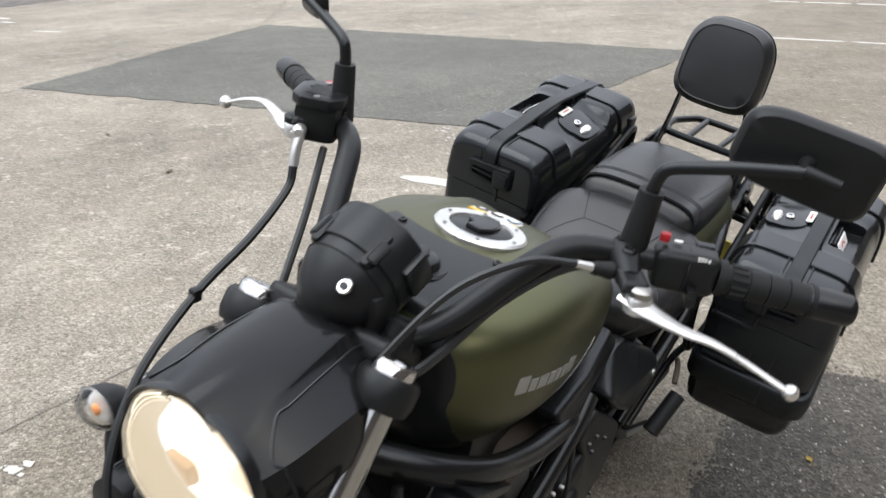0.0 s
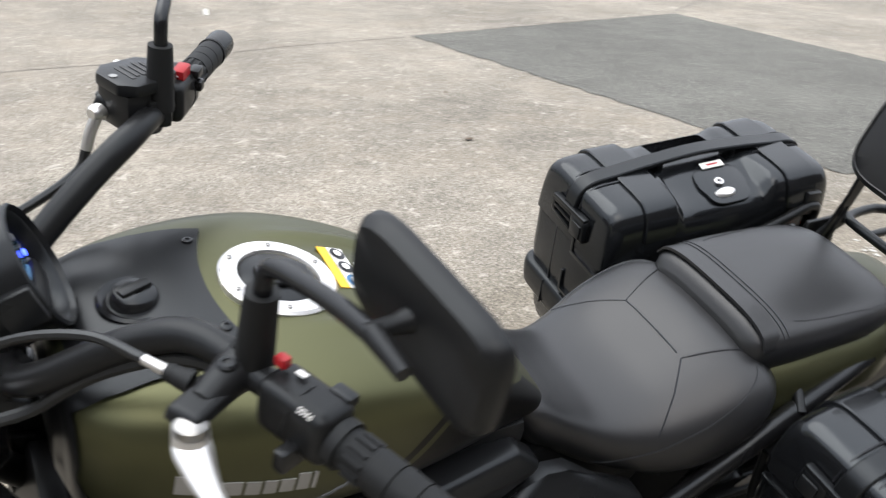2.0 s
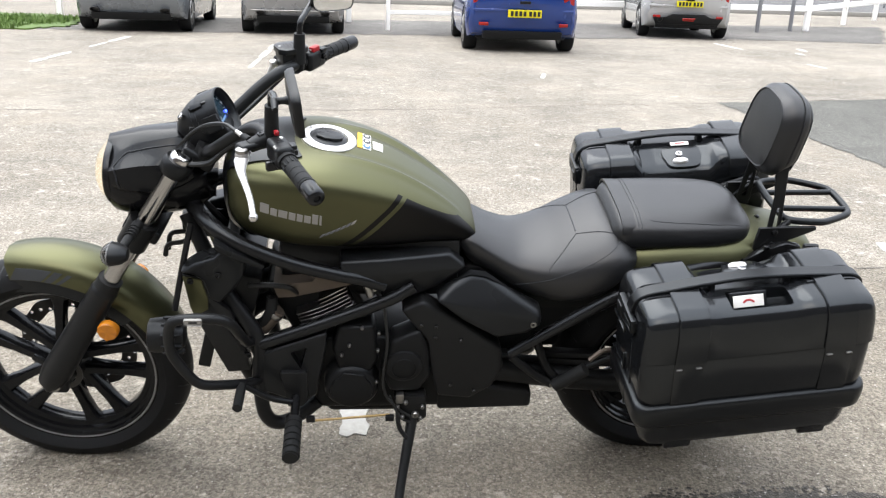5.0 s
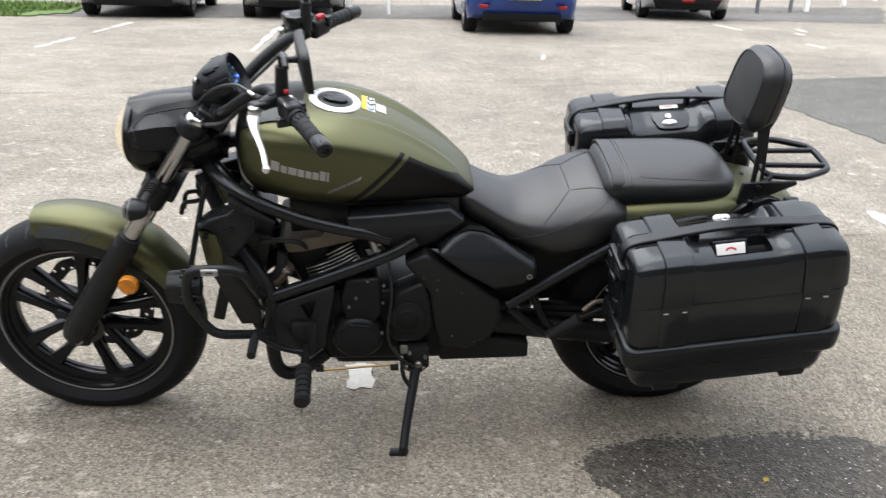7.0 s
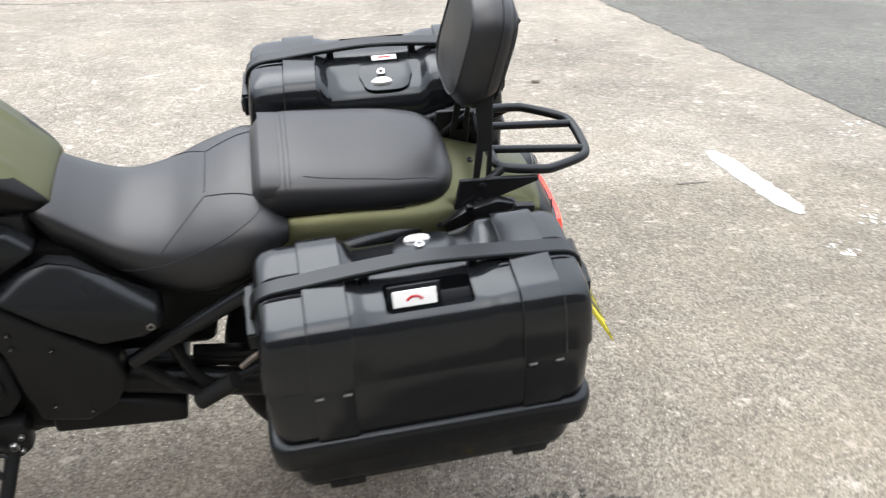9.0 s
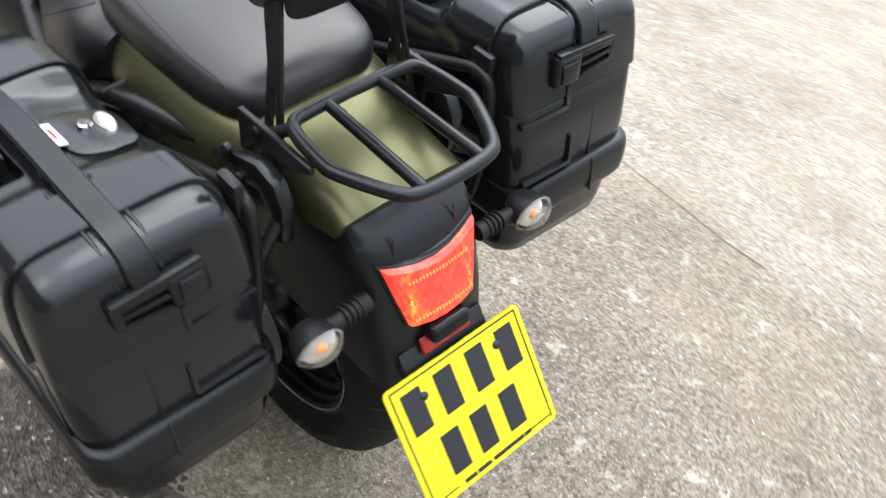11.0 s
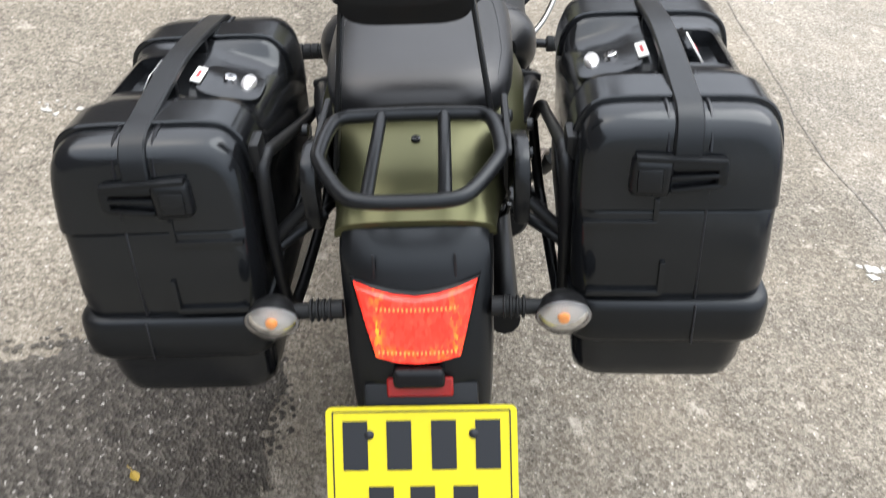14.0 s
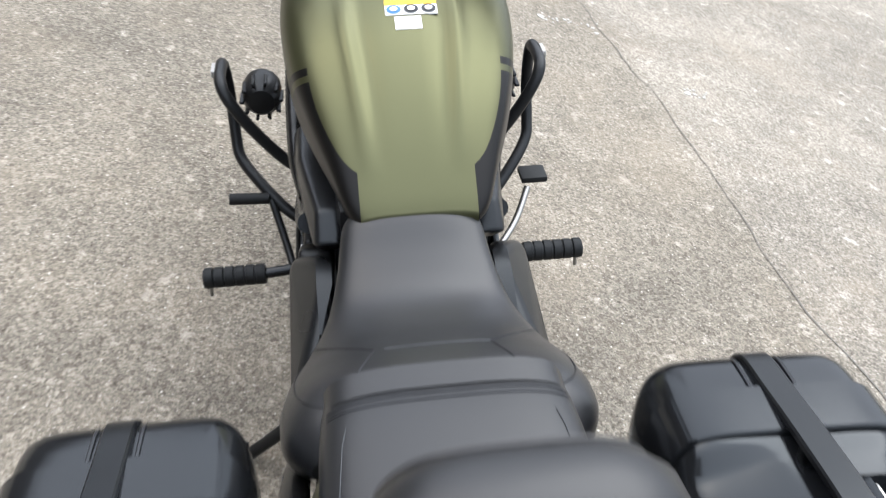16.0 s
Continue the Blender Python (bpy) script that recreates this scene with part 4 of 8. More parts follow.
for s in (-1, 1):
    part("rack_bar", tube([(0.957, s * 0.037, RACKZ), (1.134, s * 0.041, RACKZ)], 0.0075, 10, 1, smooth=False), PLASTIC_DULL, rack)
    part("rack_stay", tube([(0.97, s * 0.092, RACKZ), (0.94, s * 0.104, 0.78), (0.9, s * 0.108, 0.74)], 0.008, 10, 4), BLACK_MATT, rack)

# backrest
BACK = Matrix.Translation((0.915, 0, 0.998)) @ Matrix.Rotation(radians(9), 4, "Y")


def pad(hw, hz, t, power=3.4, n=48):
    loops = []
    for d, k in ((-t, 0.0), (-t, 0.6), (-t * 0.9, 0.85), (-t * 0.5, 0.97), (0, 1.0), (t * 0.6, 0.98), (t * 0.9, 0.9), (t, 0.8), (t, 0.0)):
        k = max(k, 0.002)
        loop = []
        for i in range(n):
            a = 2 * math.pi * i / n
            c, s = math.cos(a), math.sin(a)
            w = hw * (1 - 0.1 * s)
            cutoff = 0.75 if d > 0 and s < 0 else 1.0
            loop.append((d, k * w * math.copysign(abs(c) ** (2 / power), c), k * hz * cutoff * math.copysign(abs(s) ** (2 / power), s)))
        loops.append(loop)
    return rings(bmesh.new(), loops)


backrest = part("backrest_pad", moved(pad(0.097, 0.097, 0.037), BACK), VINYL, bike, "black padded vinyl backrest")
part("backrest_plate", moved(pad(0.075, 0.08, 0.006, 4.5), BACK @ pose(0.04, 0, -0.004)), BLACK_MATT, backrest)


def pad_ring(d, k, r, power=3.4, n=64):
    """A seam that follows the pad's outline at depth d."""
    loop = []
    for i in range(n + 1):
        t = 2 * math.pi * i / n
        cc, ss = math.cos(t), math.sin(t)
        loop.append((d, k * 0.097 * (1 - 0.1 * ss) * math.copysign(abs(cc) ** (2 / power), cc), k * 0.097 * (0.75 if d > 0 and ss < 0 else 1.0) * math.copysign(abs(ss) ** (2 / power), ss)))
    return moved(tube(loop, r, 6, 1, smooth=False), BACK)


for dd, kk in ((-0.0345, 0.84), (0.0345, 0.885), (0.012, 1.0)):
    part("piping", pad_ring(dd, kk, 0.0018), VINYL, backrest)
up = cut(prism([(0.905, 0.945), (0.938, 0.945), (0.948, 0.82), (0.955, 0.735), (0.948, 0.69), (0.9, 0.69), (0.917, 0.73), (0.919, 0.86)], -0.1055, -0.0995, bevel=0.0015, seg=1),
         prism([(0.931, 0.835), (0.939, 0.835), (0.942, 0.76), (0.928, 0.76)], -0.12, -0.08, bevel=0))
for v in up.verts:
    v.co.y += 0.03 * max(0, v.co.z - 0.72) / 0.22
both("backrest_upright", up, BLACK_MATT, bike)
both("rack_bracket", prism([(0.89, 0.792), (0.96, 0.796), (1.028, 0.797), (1.03, 0.788), (0.962, 0.755), (0.952, 0.7), (0.93, 0.66), (0.875, 0.634), (0.83, 0.62), (0.822, 0.638), (0.862, 0.676), (0.886, 0.73)], -0.114, -0.106, bevel=0.0015, seg=1), BLACK_MATT, bike, "black steel rack bracket with two bolts")
for z in (0.778, 0.746):
    both("bracket_bolt", lathe([(0.0075, -0.113), (0.0075, -0.117), (0.005, -0.119), (0.0, -0.119)], 12, (0.929, 0, z + 0.004)), BLACK_SATIN, bike)
part("backrest_plaque", moved(prism([(0.0285 * math.cos(2 * math.pi * k / 28) * (1 if abs(math.cos(2 * math.pi * k / 28)) < 0.8 else 0.97), 0.0115 * math.sin(2 * math.pi * k / 28)) for k in range(28)], 0.046, 0.05, "yz", 0.001), BACK @ pose(0, 0, 0.04)), BRASS, backrest, "oval brass plaque")
for y, z in ((-0.043, 0.062), (0.043, 0.062), (-0.043, -0.008), (0.043, -0.008)):
    part("backrest_bolt", moved(bolt((0.046, y, z), (1, 0, 0), 0.0045, 0.004), BACK), DISC, backrest)


# ---- panniers ----
WHITE_CHROME = material("satin_chrome", (0.72, 0.72, 0.72), 0.3, 0.7, 0.05, 300)


SEAM = 0.249
CASE_END = [(-0.1148, SEAM), (-0.1142, 0.275), (-0.1125, 0.30), (-0.1075, 0.328), (-0.098, 0.346), (-0.082, 0.3575), (-0.05, 0.3605), (-0.012, 0.3605), (0.03, 0.3605), (0.075, 0.3595), (0.094, 0.3555), (0.107, 0.346), (0.115, 0.33), (0.1195, 0.305), (0.121, 0.28), (0.122, SEAM)]
CASE_MID = [(-0.1148, SEAM), (-0.1142, 0.268), (-0.1132, 0.284), (-0.1105, 0.3), (-0.103, 0.317), (-0.088, 0.329), (-0.05, 0.341), (-0.012, 0.353), (0.03, 0.356), (0.07, 0.355), (0.089, 0.35), (0.1025, 0.34), (0.1115, 0.322), (0.1165, 0.298), (0.12, 0.275), (0.122, SEAM)]


def case_line(c, n=3):
    """The lid's section from the inner seam over the top to the outer one; c = 1 in the scooped middle."""
    return curve([Vector((a[0] + (b[0] - a[0]) * c, a[1] + (b[1] - a[1]) * c, 0)) for a, b in zip(CASE_END, CASE_MID)], n)


def case_taper(q):
    return Vector((q[0] * 0.985 * (1 - 0.04 * max(0, q[2] - SEAM) / 0.14), q[1], q[2]))


def plan_loop(hu, v0, v1, r, w, n=5):
    """A rounded rectangle at height w."""
    out = []
    for cx, cy, t0 in ((hu - r, v1 - r, 0), (-hu + r, v1 - r, 90), (-hu + r, v0 + r, 180), (hu - r, v0 + r, 270)):
        out += [(cx + r * math.cos(radians(t0 + 90 * k / n)), cy + r * math.sin(radians(t0 + 90 * k / n)), w) for k in range(n + 1)]
    return out


def pannier(side, m, label):
    """A hard plastic case; u along the bike, v outwards, w up, from the middle of its base."""
    p = thing("pannier", label, "pannier", m, "panniers")
    s = side

    def V(bm):
        if s > 0:
            return bm
        bmesh.ops.scale(bm, vec=(1, -1, 1), verts=bm.verts)
        bmesh.ops.reverse_faces(bm, faces=bm.faces)
        return bm
    low = part("shell", V(rings(bmesh.new(), [plan_loop(0.252 - i, -0.1125 + i, 0.1205 - i, 0.03, w) for i, w in ((0.006, 0.09), (0.002, 0.13), (0.0, 0.16), (0.0, SEAM - 0.006), (0.001, SEAM - 0.003), (0.004, SEAM - 0.0015))])), PLASTIC, p)
    part("seam", V(rings(bmesh.new(), [plan_loop(0.249, -0.109, 0.1165, 0.028, SEAM - 0.004), plan_loop(0.249, -0.109, 0.1165, 0.028, SEAM + 0.004)])), INK, p)
    part("base_tray", V(rings(bmesh.new(), [plan_loop(0.2515 + o, -0.1115 - 0.4 * o, 0.1185 + o, 0.034, w) for o, w in ((-0.004, 0.06), (0.004, 0.064), (0.0085, 0.072), (0.0105, 0.09), (0.011, 0.112), (0.0095, 0.121), (0.006, 0.1255), (-0.002, 0.127))])), PLASTIC_DULL, p, "protective base rim")
    part("base", V(rings(bmesh.new(), [plan_loop(hu, v0, v1, r, w) for hu, v0, v1, r, w in ((0.17, -0.075, 0.075, 0.03, -0.019), (0.222, -0.097, 0.096, 0.034, -0.0165), (0.232, -0.102, 0.105, 0.036, -0.007), (0.238, -0.105, 0.111, 0.036, 0.016), (0.246, -0.108, 0.116, 0.034, 0.075))])), PLASTIC, p)
    for u in (-0.15, 0.165):
        part("foot", V(rbox((0.062, 0.08, 0.05), (u, 0.064, -0.002), 0.006, 2, taper=(1.08, 1.1))), PLASTIC, p)
    # the lid: rounded ends, and a scoop between the two belts
    loops = []
    for u, kv, kw in ((-0.257, 0.84, 0.76), (-0.2545, 0.9, 0.86), (-0.249, 0.95, 0.925), (-0.24, 0.98, 0.965), (-0.226, 0.995, 0.99), (-0.205, 1, 1), (-0.15, 1, 1), (-0.118, 1, 1), (-0.108, 1, 1), (-0.098, 1, 1), (-0.088, 1, 1), (-0.05, 1, 1), (0, 1, 1), (0.05, 1, 1), (0.088, 1, 1), (0.098, 1, 1), (0.108, 1, 1), (0.118, 1, 1), (0.15, 1, 1), (0.205, 1, 1), (0.226, 0.995, 0.99), (0.24, 0.98, 0.965), (0.249, 0.95, 0.925), (0.2545, 0.9, 0.86), (0.257, 0.84, 0.76)):
        f = max(0.0, min(1.0, (0.118 - abs(u)) / 0.03))
        loops.append([case_taper((u, 0.004 + (q.x - 0.004) * kv, SEAM + (q.y - SEAM) * kw)) for q in case_line(f * f * (3 - 2 * f))])
    lidb = rings(bmesh.new(), loops)
    lid = part("lid", V(cut(lidb, rbox((0.138, 0.056, 0.06), (0.006, 0.061, 0.358), 0.008, 2, taper=(0.9, 1)))), PLASTIC, p, "dark lid with a pocket under the handle")
    # two broad belts over the lid and down the outer face
    path = case_line(0)
    for u0, u1 in ((-0.186, -0.118), (0.141, 0.209)):
        us = ((u0, -0.004), (u0, 0.004), (u0 + 0.002, 0.006), (u1 - 0.002, 0.006), (u1, 0.004), (u1, -0.004))
        bl = []
        for i in range(6, len(path)):
            t = path[min(i + 1, len(path) - 1)] - path[i - 1]
            nn = Vector((-t.y, t.x, 0)).normalized()
            bl.append([case_taper((u, path[i].x + nn.x * h, path[i].y + nn.y * h)) for u, h in us])
        part("belt", V(rings(bmesh.new(), bl)), PLASTIC, lid)
        part("belt", V(rbox((u1 - u0 - 0.004, 0.012, SEAM - 0.128), ((u0 + u1) / 2, 0.1165, (SEAM + 0.122) / 2), 0.003, 2)), PLASTIC, low)
        for e in (u0 + 0.013, u1 - 0.013):
            part("hinge_pin", V(rbox((0.013, 0.005, 0.0035), (e, 0.1235, SEAM - 0.018), 0.001, 1)), STEEL, low)
    # flat strap handle along the middle of the lid, bowed over the pockets
    line = curve([(-0.2535, 0.008, 0.3), (-0.2525, 0.008, 0.322), (-0.2445, 0.009, 0.346), (-0.222, 0.01, 0.3605), (-0.17, 0.01, 0.3665), (-0.09, 0.01, 0.3745), (0.0, 0.01, 0.3795), (0.09, 0.01, 0.3745), (0.17, 0.01, 0.3665), (0.222, 0.01, 0.3605), (0.2445, 0.009, 0.346), (0.2525, 0.008, 0.322), (0.2535, 0.008, 0.3)], 5)
    loops = []
    for i, q in enumerate(line):
        t = (line[min(i + 1, len(line) - 1)] - line[max(i - 1, 0)]).normalized()
        nrm = Vector((0, 1, 0)).cross(t) * -1
        loops.append([q + Vector((0, y, 0)) + nrm * h for y, h in ((-0.0155, -0.004), (-0.0155, 0.002), (-0.0135, 0.004), (0.0135, 0.004), (0.0155, 0.002), (0.0155, -0.004))])
    part("handle", V(rings(bmesh.new(), loops)), PLASTIC_DULL, lid, "long flat carrying handle")
    for y in (-0.013, 0.033):
        for g in (-1, 1):
            part("channel", V(tube([(g * 0.12, y, 0.3615), (g * 0.205, y, 0.361), (g * 0.228, y, 0.356), (g * 0.242, y, 0.343), (g * 0.249, y, 0.32)], 0.0022, 5, 4)), INK, lid)
            part("handle_post", V(rbox((0.014, 0.028, 0.018), (g * 0.082, 0.01, 0.361), 0.004, 2)), PLASTIC_DULL, lid)
    tilt = Matrix.Rotation(radians(-58), 3, "X")
    part("badge_seat", V(rbox((0.08, 0.04, 0.012), (-0.014, 0.052, 0.342), 0.003, 2, tilt)), PLASTIC, lid)
    badge = part("badge", V(rbox((0.066, 0.025, 0.003), Vector((-0.014, 0.052, 0.342)) + tilt @ Vector((0, 0, 0.0065)), 0.001, 1, tilt)), WHITE_PRINT, lid, "white badge with a red mark")
    part("badge_mark", V(moved(tube([(-0.012, 0.003, 0), (-0.005, -0.002, 0), (0.004, -0.002, 0), (0.012, 0.003, 0)], 0.0022, 6, 3, squash=0.5), Matrix.Translation(Vector((-0.014, 0.052, 0.342)) + tilt @ Vector((0, 0, 0.008))) @ tilt.to_4x4())), RED, badge)
    lp = [(0.052 * math.copysign(abs(math.cos(a)) ** 0.5, math.cos(a)) * (0.9 if math.sin(a) < 0 else 1.0), 0.043 * math.copysign(abs(math.sin(a)) ** 0.6, math.sin(a))) for a in (2 * math.pi * k / 32 for k in range(32))]
    part("lock_plate", V(moved(prism(lp, -0.006, 0.004, "xy", 0.002, 2), Matrix.Translation((0.022, -0.058, 0.34)) @ Matrix.Rotation(radians(15), 4, "X"))), PLASTIC, lid)
    part("lock_barrel", V(lathe([(0.0092, -0.004), (0.0092, 0.004), (0.0078, 0.0055), (0.0045, 0.0055), (0.0045, 0.001)], 18, (0.014, -0.055, 0.345), (0, -0.26, 1))), CHROME, lid)
    part("lock_button", V(moved(lathe([(0.0, 0.008), (0.007, 0.0078), (0.0095, 0.005), (0.0105, 0)], 20), Matrix.Translation((0.013, -0.079, 0.338)) @ Matrix.Rotation(radians(112), 4, "X") @ Matrix.Diagonal((2.1, 1, 1, 1)))), WHITE_CHROME, lid, "oval chrome release button")
    cb = part("catch_badge", V(rbox((0.05, 0.014, 0.003), (0.024, -0.017, 0.3575), 0.001, 1, Matrix.Rotation(radians(15), 3, "X"))), WHITE_PRINT, lid, "small white badge with a red mark")
    part("badge_mark", V(rbox((0.026, 0.005, 0.003), (0.024, -0.017, 0.3581), 0.001, 1, Matrix.Rotation(radians(15), 3, "X"))), RED, cb)
    for e in (-1, 1):
        x = e * 0.2535
        c = part("catch", V(rbox((0.02, 0.046, 0.046), (x, -0.03, 0.293), 0.009, 3, Matrix.Rotation(radians(-4), 3, "X"))), PLASTIC_DULL, p, "sliding catch")
        part("catch_grip", V(rbox((0.006, 0.028, 0.028), (x + e * 0.0105, -0.032, 0.292), 0.0035, 2)), DARK_GREY, c)
        for h, a in ((0.3075, -1), (0.2945, 3), (0.2805, 7)):
            part("catch_bar", V(rbox((0.014, 0.058, 0.006 if h < 0.3 else 0.009), (x + e * 0.002, 0.02, h), 0.0025, 2, Matrix.Rotation(radians(a), 3, "X"))), PLASTIC_DULL, c)
        part("catch_bar", V(rbox((0.014, 0.011, 0.028), (x + e * 0.002, 0.047, 0.2975), 0.003, 2)), PLASTIC_DULL, c)
        part("catch_wing", V(rbox((0.013, 0.1, 0.008), (x + e * 0.003, 0.001, 0.3145), 0.003, 2, Matrix.Rotation(radians(-3), 3, "X"))), PLASTIC_DULL, c)
        # the lid's edge turns down beside the strap; raised lips on the inner half
        part("rib", V(rbox((0.012, 0.085, 0.008), (e * 0.2505, -0.06, 0.232), 0.0025, 2)), PLASTIC, low)
        part("rib", V(rbox((0.01, 0.007, 0.036), (e * 0.2505, -0.02, 0.246), 0.0025, 2)), PLASTIC, low)
        part("rib", V(rbox((0.01, 0.09, 0.008), (e * 0.252, -0.05, 0.136), 0.0025, 2)), PLASTIC, low)
        part("rib", V(rbox((0.01, 0.007, 0.045), (e * 0.252, -0.007, 0.158), 0.0025, 2)), PLASTIC, low)
        part("groove", V(rbox((0.004, 0.003, SEAM - 0.126), (e * 0.2506, 0.036, (SEAM + 0.126) / 2), 0.0008, 1)), INK, low)
        part("groove", V(rbox((0.004, 0.003, 0.056), (e * 0.2618, 0.036, 0.095), 0.0008, 1)), INK, low)
        part("groove", V(rbox((0.003, 0.003, 0.05), (e * 0.2505, 0.036, SEAM + 0.028), 0.0008, 1)), INK, lid)
    for u in (-0.055, 0.05):
        part("rib", V(rbox((0.05, 0.004, 0.004), (u, 0.1155, 0.283), 0.0015, 1)), PLASTIC, lid)
        part("rib", V(rbox((0.044, 0.004, 0.004), (u, 0.1105, 0.3), 0.0015, 1)), PLASTIC, lid)
    return p


PL = LEAN @ pose(0.824, -0.31, 0.43, 0, -6.5, 0.8)
PR = LEAN @ pose(0.832, 0.306, 0.45, 0, -6.5, -2.4)
pannier(-1, PL, "black hard plastic pannier with white badge on the side-stand side")
pannier(1, PR, "black hard plastic pannier on the exhaust side")
# ---- trim of the tank ----


def tank_row(x):
    a = np.array(TANK)
    return [float(np.interp(x, a[:, 0], a[:, i])) for i in range(1, 5)]


def tank_skin(x, z=None, y=None, side=-1, off=0.0):
    """A point on the tank's skin, from x and a height on one side, or from x and y on top."""
    w, top, bot, mid = tank_row(x)
    p = 3.15
    if z is not None:
        h = top - mid if z > mid else mid - bot
        y = side * w * max(0.0, 1 - min(1, abs(z - mid) / h) ** p) ** (1 / p)
    else:
        z = mid + (top - mid) * max(0.0, 1 - min(1, abs(y) / w) ** p) ** (1 / p)
    n = Vector((0, y / w, (z - mid) / (top - mid if z > mid else mid - bot)))
    n = Vector((0, math.copysign(abs(n.y) ** 1.5, n.y) / w, math.copysign(abs(n.z) ** 1.5, n.z) / (top - mid))).normalized()
    return Vector((x, y, z)) + n * off


def skin_patch(name, corners, mat, parent, top=False, side=-1, off=0.0012, label="", n=3):
    """A printed patch that follows the tank; corners in (x, z) on a side or (x, y) on top."""
    bm = bmesh.new()
    a, b, c, d = [Vector((*q, 0)) for q in corners]
    grid = []
    for i in range(n + 1):
        row = []
        for k in range(n + 1):
            q = a.lerp(b, k / n).lerp(d.lerp(c, k / n), i / n)
            row.append([bm.verts.new(tank_skin(q.x, y=q.y, off=o) if top else tank_skin(q.x, z=q.y, side=side, off=o)) for o in (off, off - 0.002)])
        grid.append(row)
    for i in range(n):
        for k in range(n):
            bm.faces.new([grid[i][k][0], grid[i][k + 1][0], grid[i + 1][k + 1][0], grid[i + 1][k][0]])
    for line in ([grid[0][k] for k in range(n + 1)], [grid[n][k] for k in range(n + 1)], [grid[i][0] for i in range(n + 1)], [grid[i][n] for i in range(n + 1)]):
        for u, v in zip(line, line[1:]):
            bm.faces.new((u[0], v[0], v[1], u[1]))
    return part(name, bm, mat, parent, label)


for side in (-1, 1):
    # plain marks in place of the maker's lettering
    x = -0.262
    for i, w in enumerate((0.021, 0.016, 0.021, 0.016, 0.0145, 0.016, 0.0145, 0.0065)):
        h = 0.0235 if i in (0, 6, 7) else 0.0175
        z = 0.849 - 0.17 * (x + 0.262)
        skin_patch("tank_mark", [(x, z), (x + w - 0.002, z - 0.003), (x + w, z + h - 0.003), (x + 0.002, z + h)], SILVER_PRINT, tank, side=side, n=2)
        x += w + 0.0012
    for i in range(7):
        x0 = -0.135 + i * 0.0115
        z0 = 0.788 + 0.53 * (x0 + 0.135)
        skin_patch("model_mark", [(x0, z0), (x0 + 0.008, z0 + 0.004), (x0 + 0.013, z0 + 0.013), (x0 + 0.005, z0 + 0.009)], GREY_PRINT if i < 6 else SILVER_PRINT, tank, side=side, n=1)
skin_patch("warning_label", [(-0.052, -0.02), (-0.041, -0.02), (-0.041, 0.055), (-0.052, 0.055)], YELLOW, tank, True, label="yellow warning label")
skin_patch("pictogram_label", [(-0.040, -0.02), (-0.021, -0.02), (-0.021, 0.055), (-0.040, 0.055)], WHITE_PRINT, tank, True, label="white label with round pictograms")
for y, mat in ((-0.0075, BLUE_PRINT), (0.0175, INK), (0.0425, INK)):
    for r, m_, off in ((0.0105, mat, 0.0022), (0.0055, WHITE_PRINT, 0.0032)):
        bm = bmesh.new()
        bm.faces.new([bm.verts.new(tank_skin(-0.0305 + 0.82 * r * math.cos(2 * math.pi * k / 18), y=y + r * math.sin(2 * math.pi * k / 18), off=off)) for k in range(18)])
        part("pictogram", bm, m_, tank)
skin_patch("white_label", [(-0.017, -0.008), (0.006, -0.008), (0.006, 0.03), (-0.017, 0.03)], WHITE_PRINT, tank, True)

# black cover round the tank's front, up to the filler
XB = [(0.7, -0.235), (0.74, -0.27), (0.78, -0.3), (0.81, -0.325), (0.84, -0.336), (1, -0.336)]
seg = 192
strips = []
for k in range(seg):
    a = 2 * math.pi * k / seg
    c, s = math.cos(a), math.sin(a)

    def at(x, o):
        w, top, bot, mid = tank_row(x)
        y = (w + o) * math.copysign(abs(c) ** 0.635, c)
        return Vector((x, y, mid + ((top - mid if s > 0 else mid - bot) + o) * math.copysign(abs(s) ** 0.635, s)))
    xe = -0.2
    for _ in range(25):
        q = at(xe, 0)
        lim = float(np.interp(q.z, [v[0] for v in XB], [v[1] for v in XB]))
        if s > 0:
            across = abs(c) ** 0.635
            lim = max(lim, float(np.interp(across, [0.53, 0.6, 0.67, 0.75, 0.85], [-0.165, -0.2, -0.27, -0.308, -0.334])))
            if across < 0.53:
                lim = -0.192 + 2.4 * q.y * q.y
        xe = 0.5 * xe + 0.5 * lim
    xe = max(min(xe, -0.165), -0.338)
    strips.append([at(-0.345 + (xe + 0.345) * t / 8, 0.004) - Vector((0.004 if t == 0 else 0, 0, 0)) for t in range(9)] + [at(xe, -0.003)])
bm = bmesh.new()
rings(bm, [[st[t] for st in strips] for t in range(10)], cap=False)
bm.faces.new([v for v in bm.verts][:seg])
cover = part("tank_cover", bm, DARK_GREY, bike, "dark grey plastic cover round the ignition lock")
cover.location.y = 0.012
KEYN = Vector((0.05, 0, 1)).normalized()
KEYC = Vector((-0.26, -0.002, 0.953))
part("ignition_lock", lathe([(0.036, -0.004), (0.036, 0.0), (0.033, 0.0025), (0.029, 0.0), (0.024, -0.003), (0.022, 0.008), (0.018, 0.012), (0.008, 0.013), (0.007, 0.008)], 28, KEYC, KEYN), BLACK_SATIN, cover)
part("lock_tab", rbox((0.034, 0.012, 0.008), KEYC + Vector((0, 0, 0.013)), 0.003, 2, Matrix.Rotation(radians(25), 3, "Z")), BLACK_MATT, cover)
for y in (-0.066, 0.073):
    q = tank_skin(-0.19, y=y, off=0.004)
    part("cover_bolt", bolt(q, (0, y * 3, 1), 0.006, 0.003), BLACK_SATIN, cover)

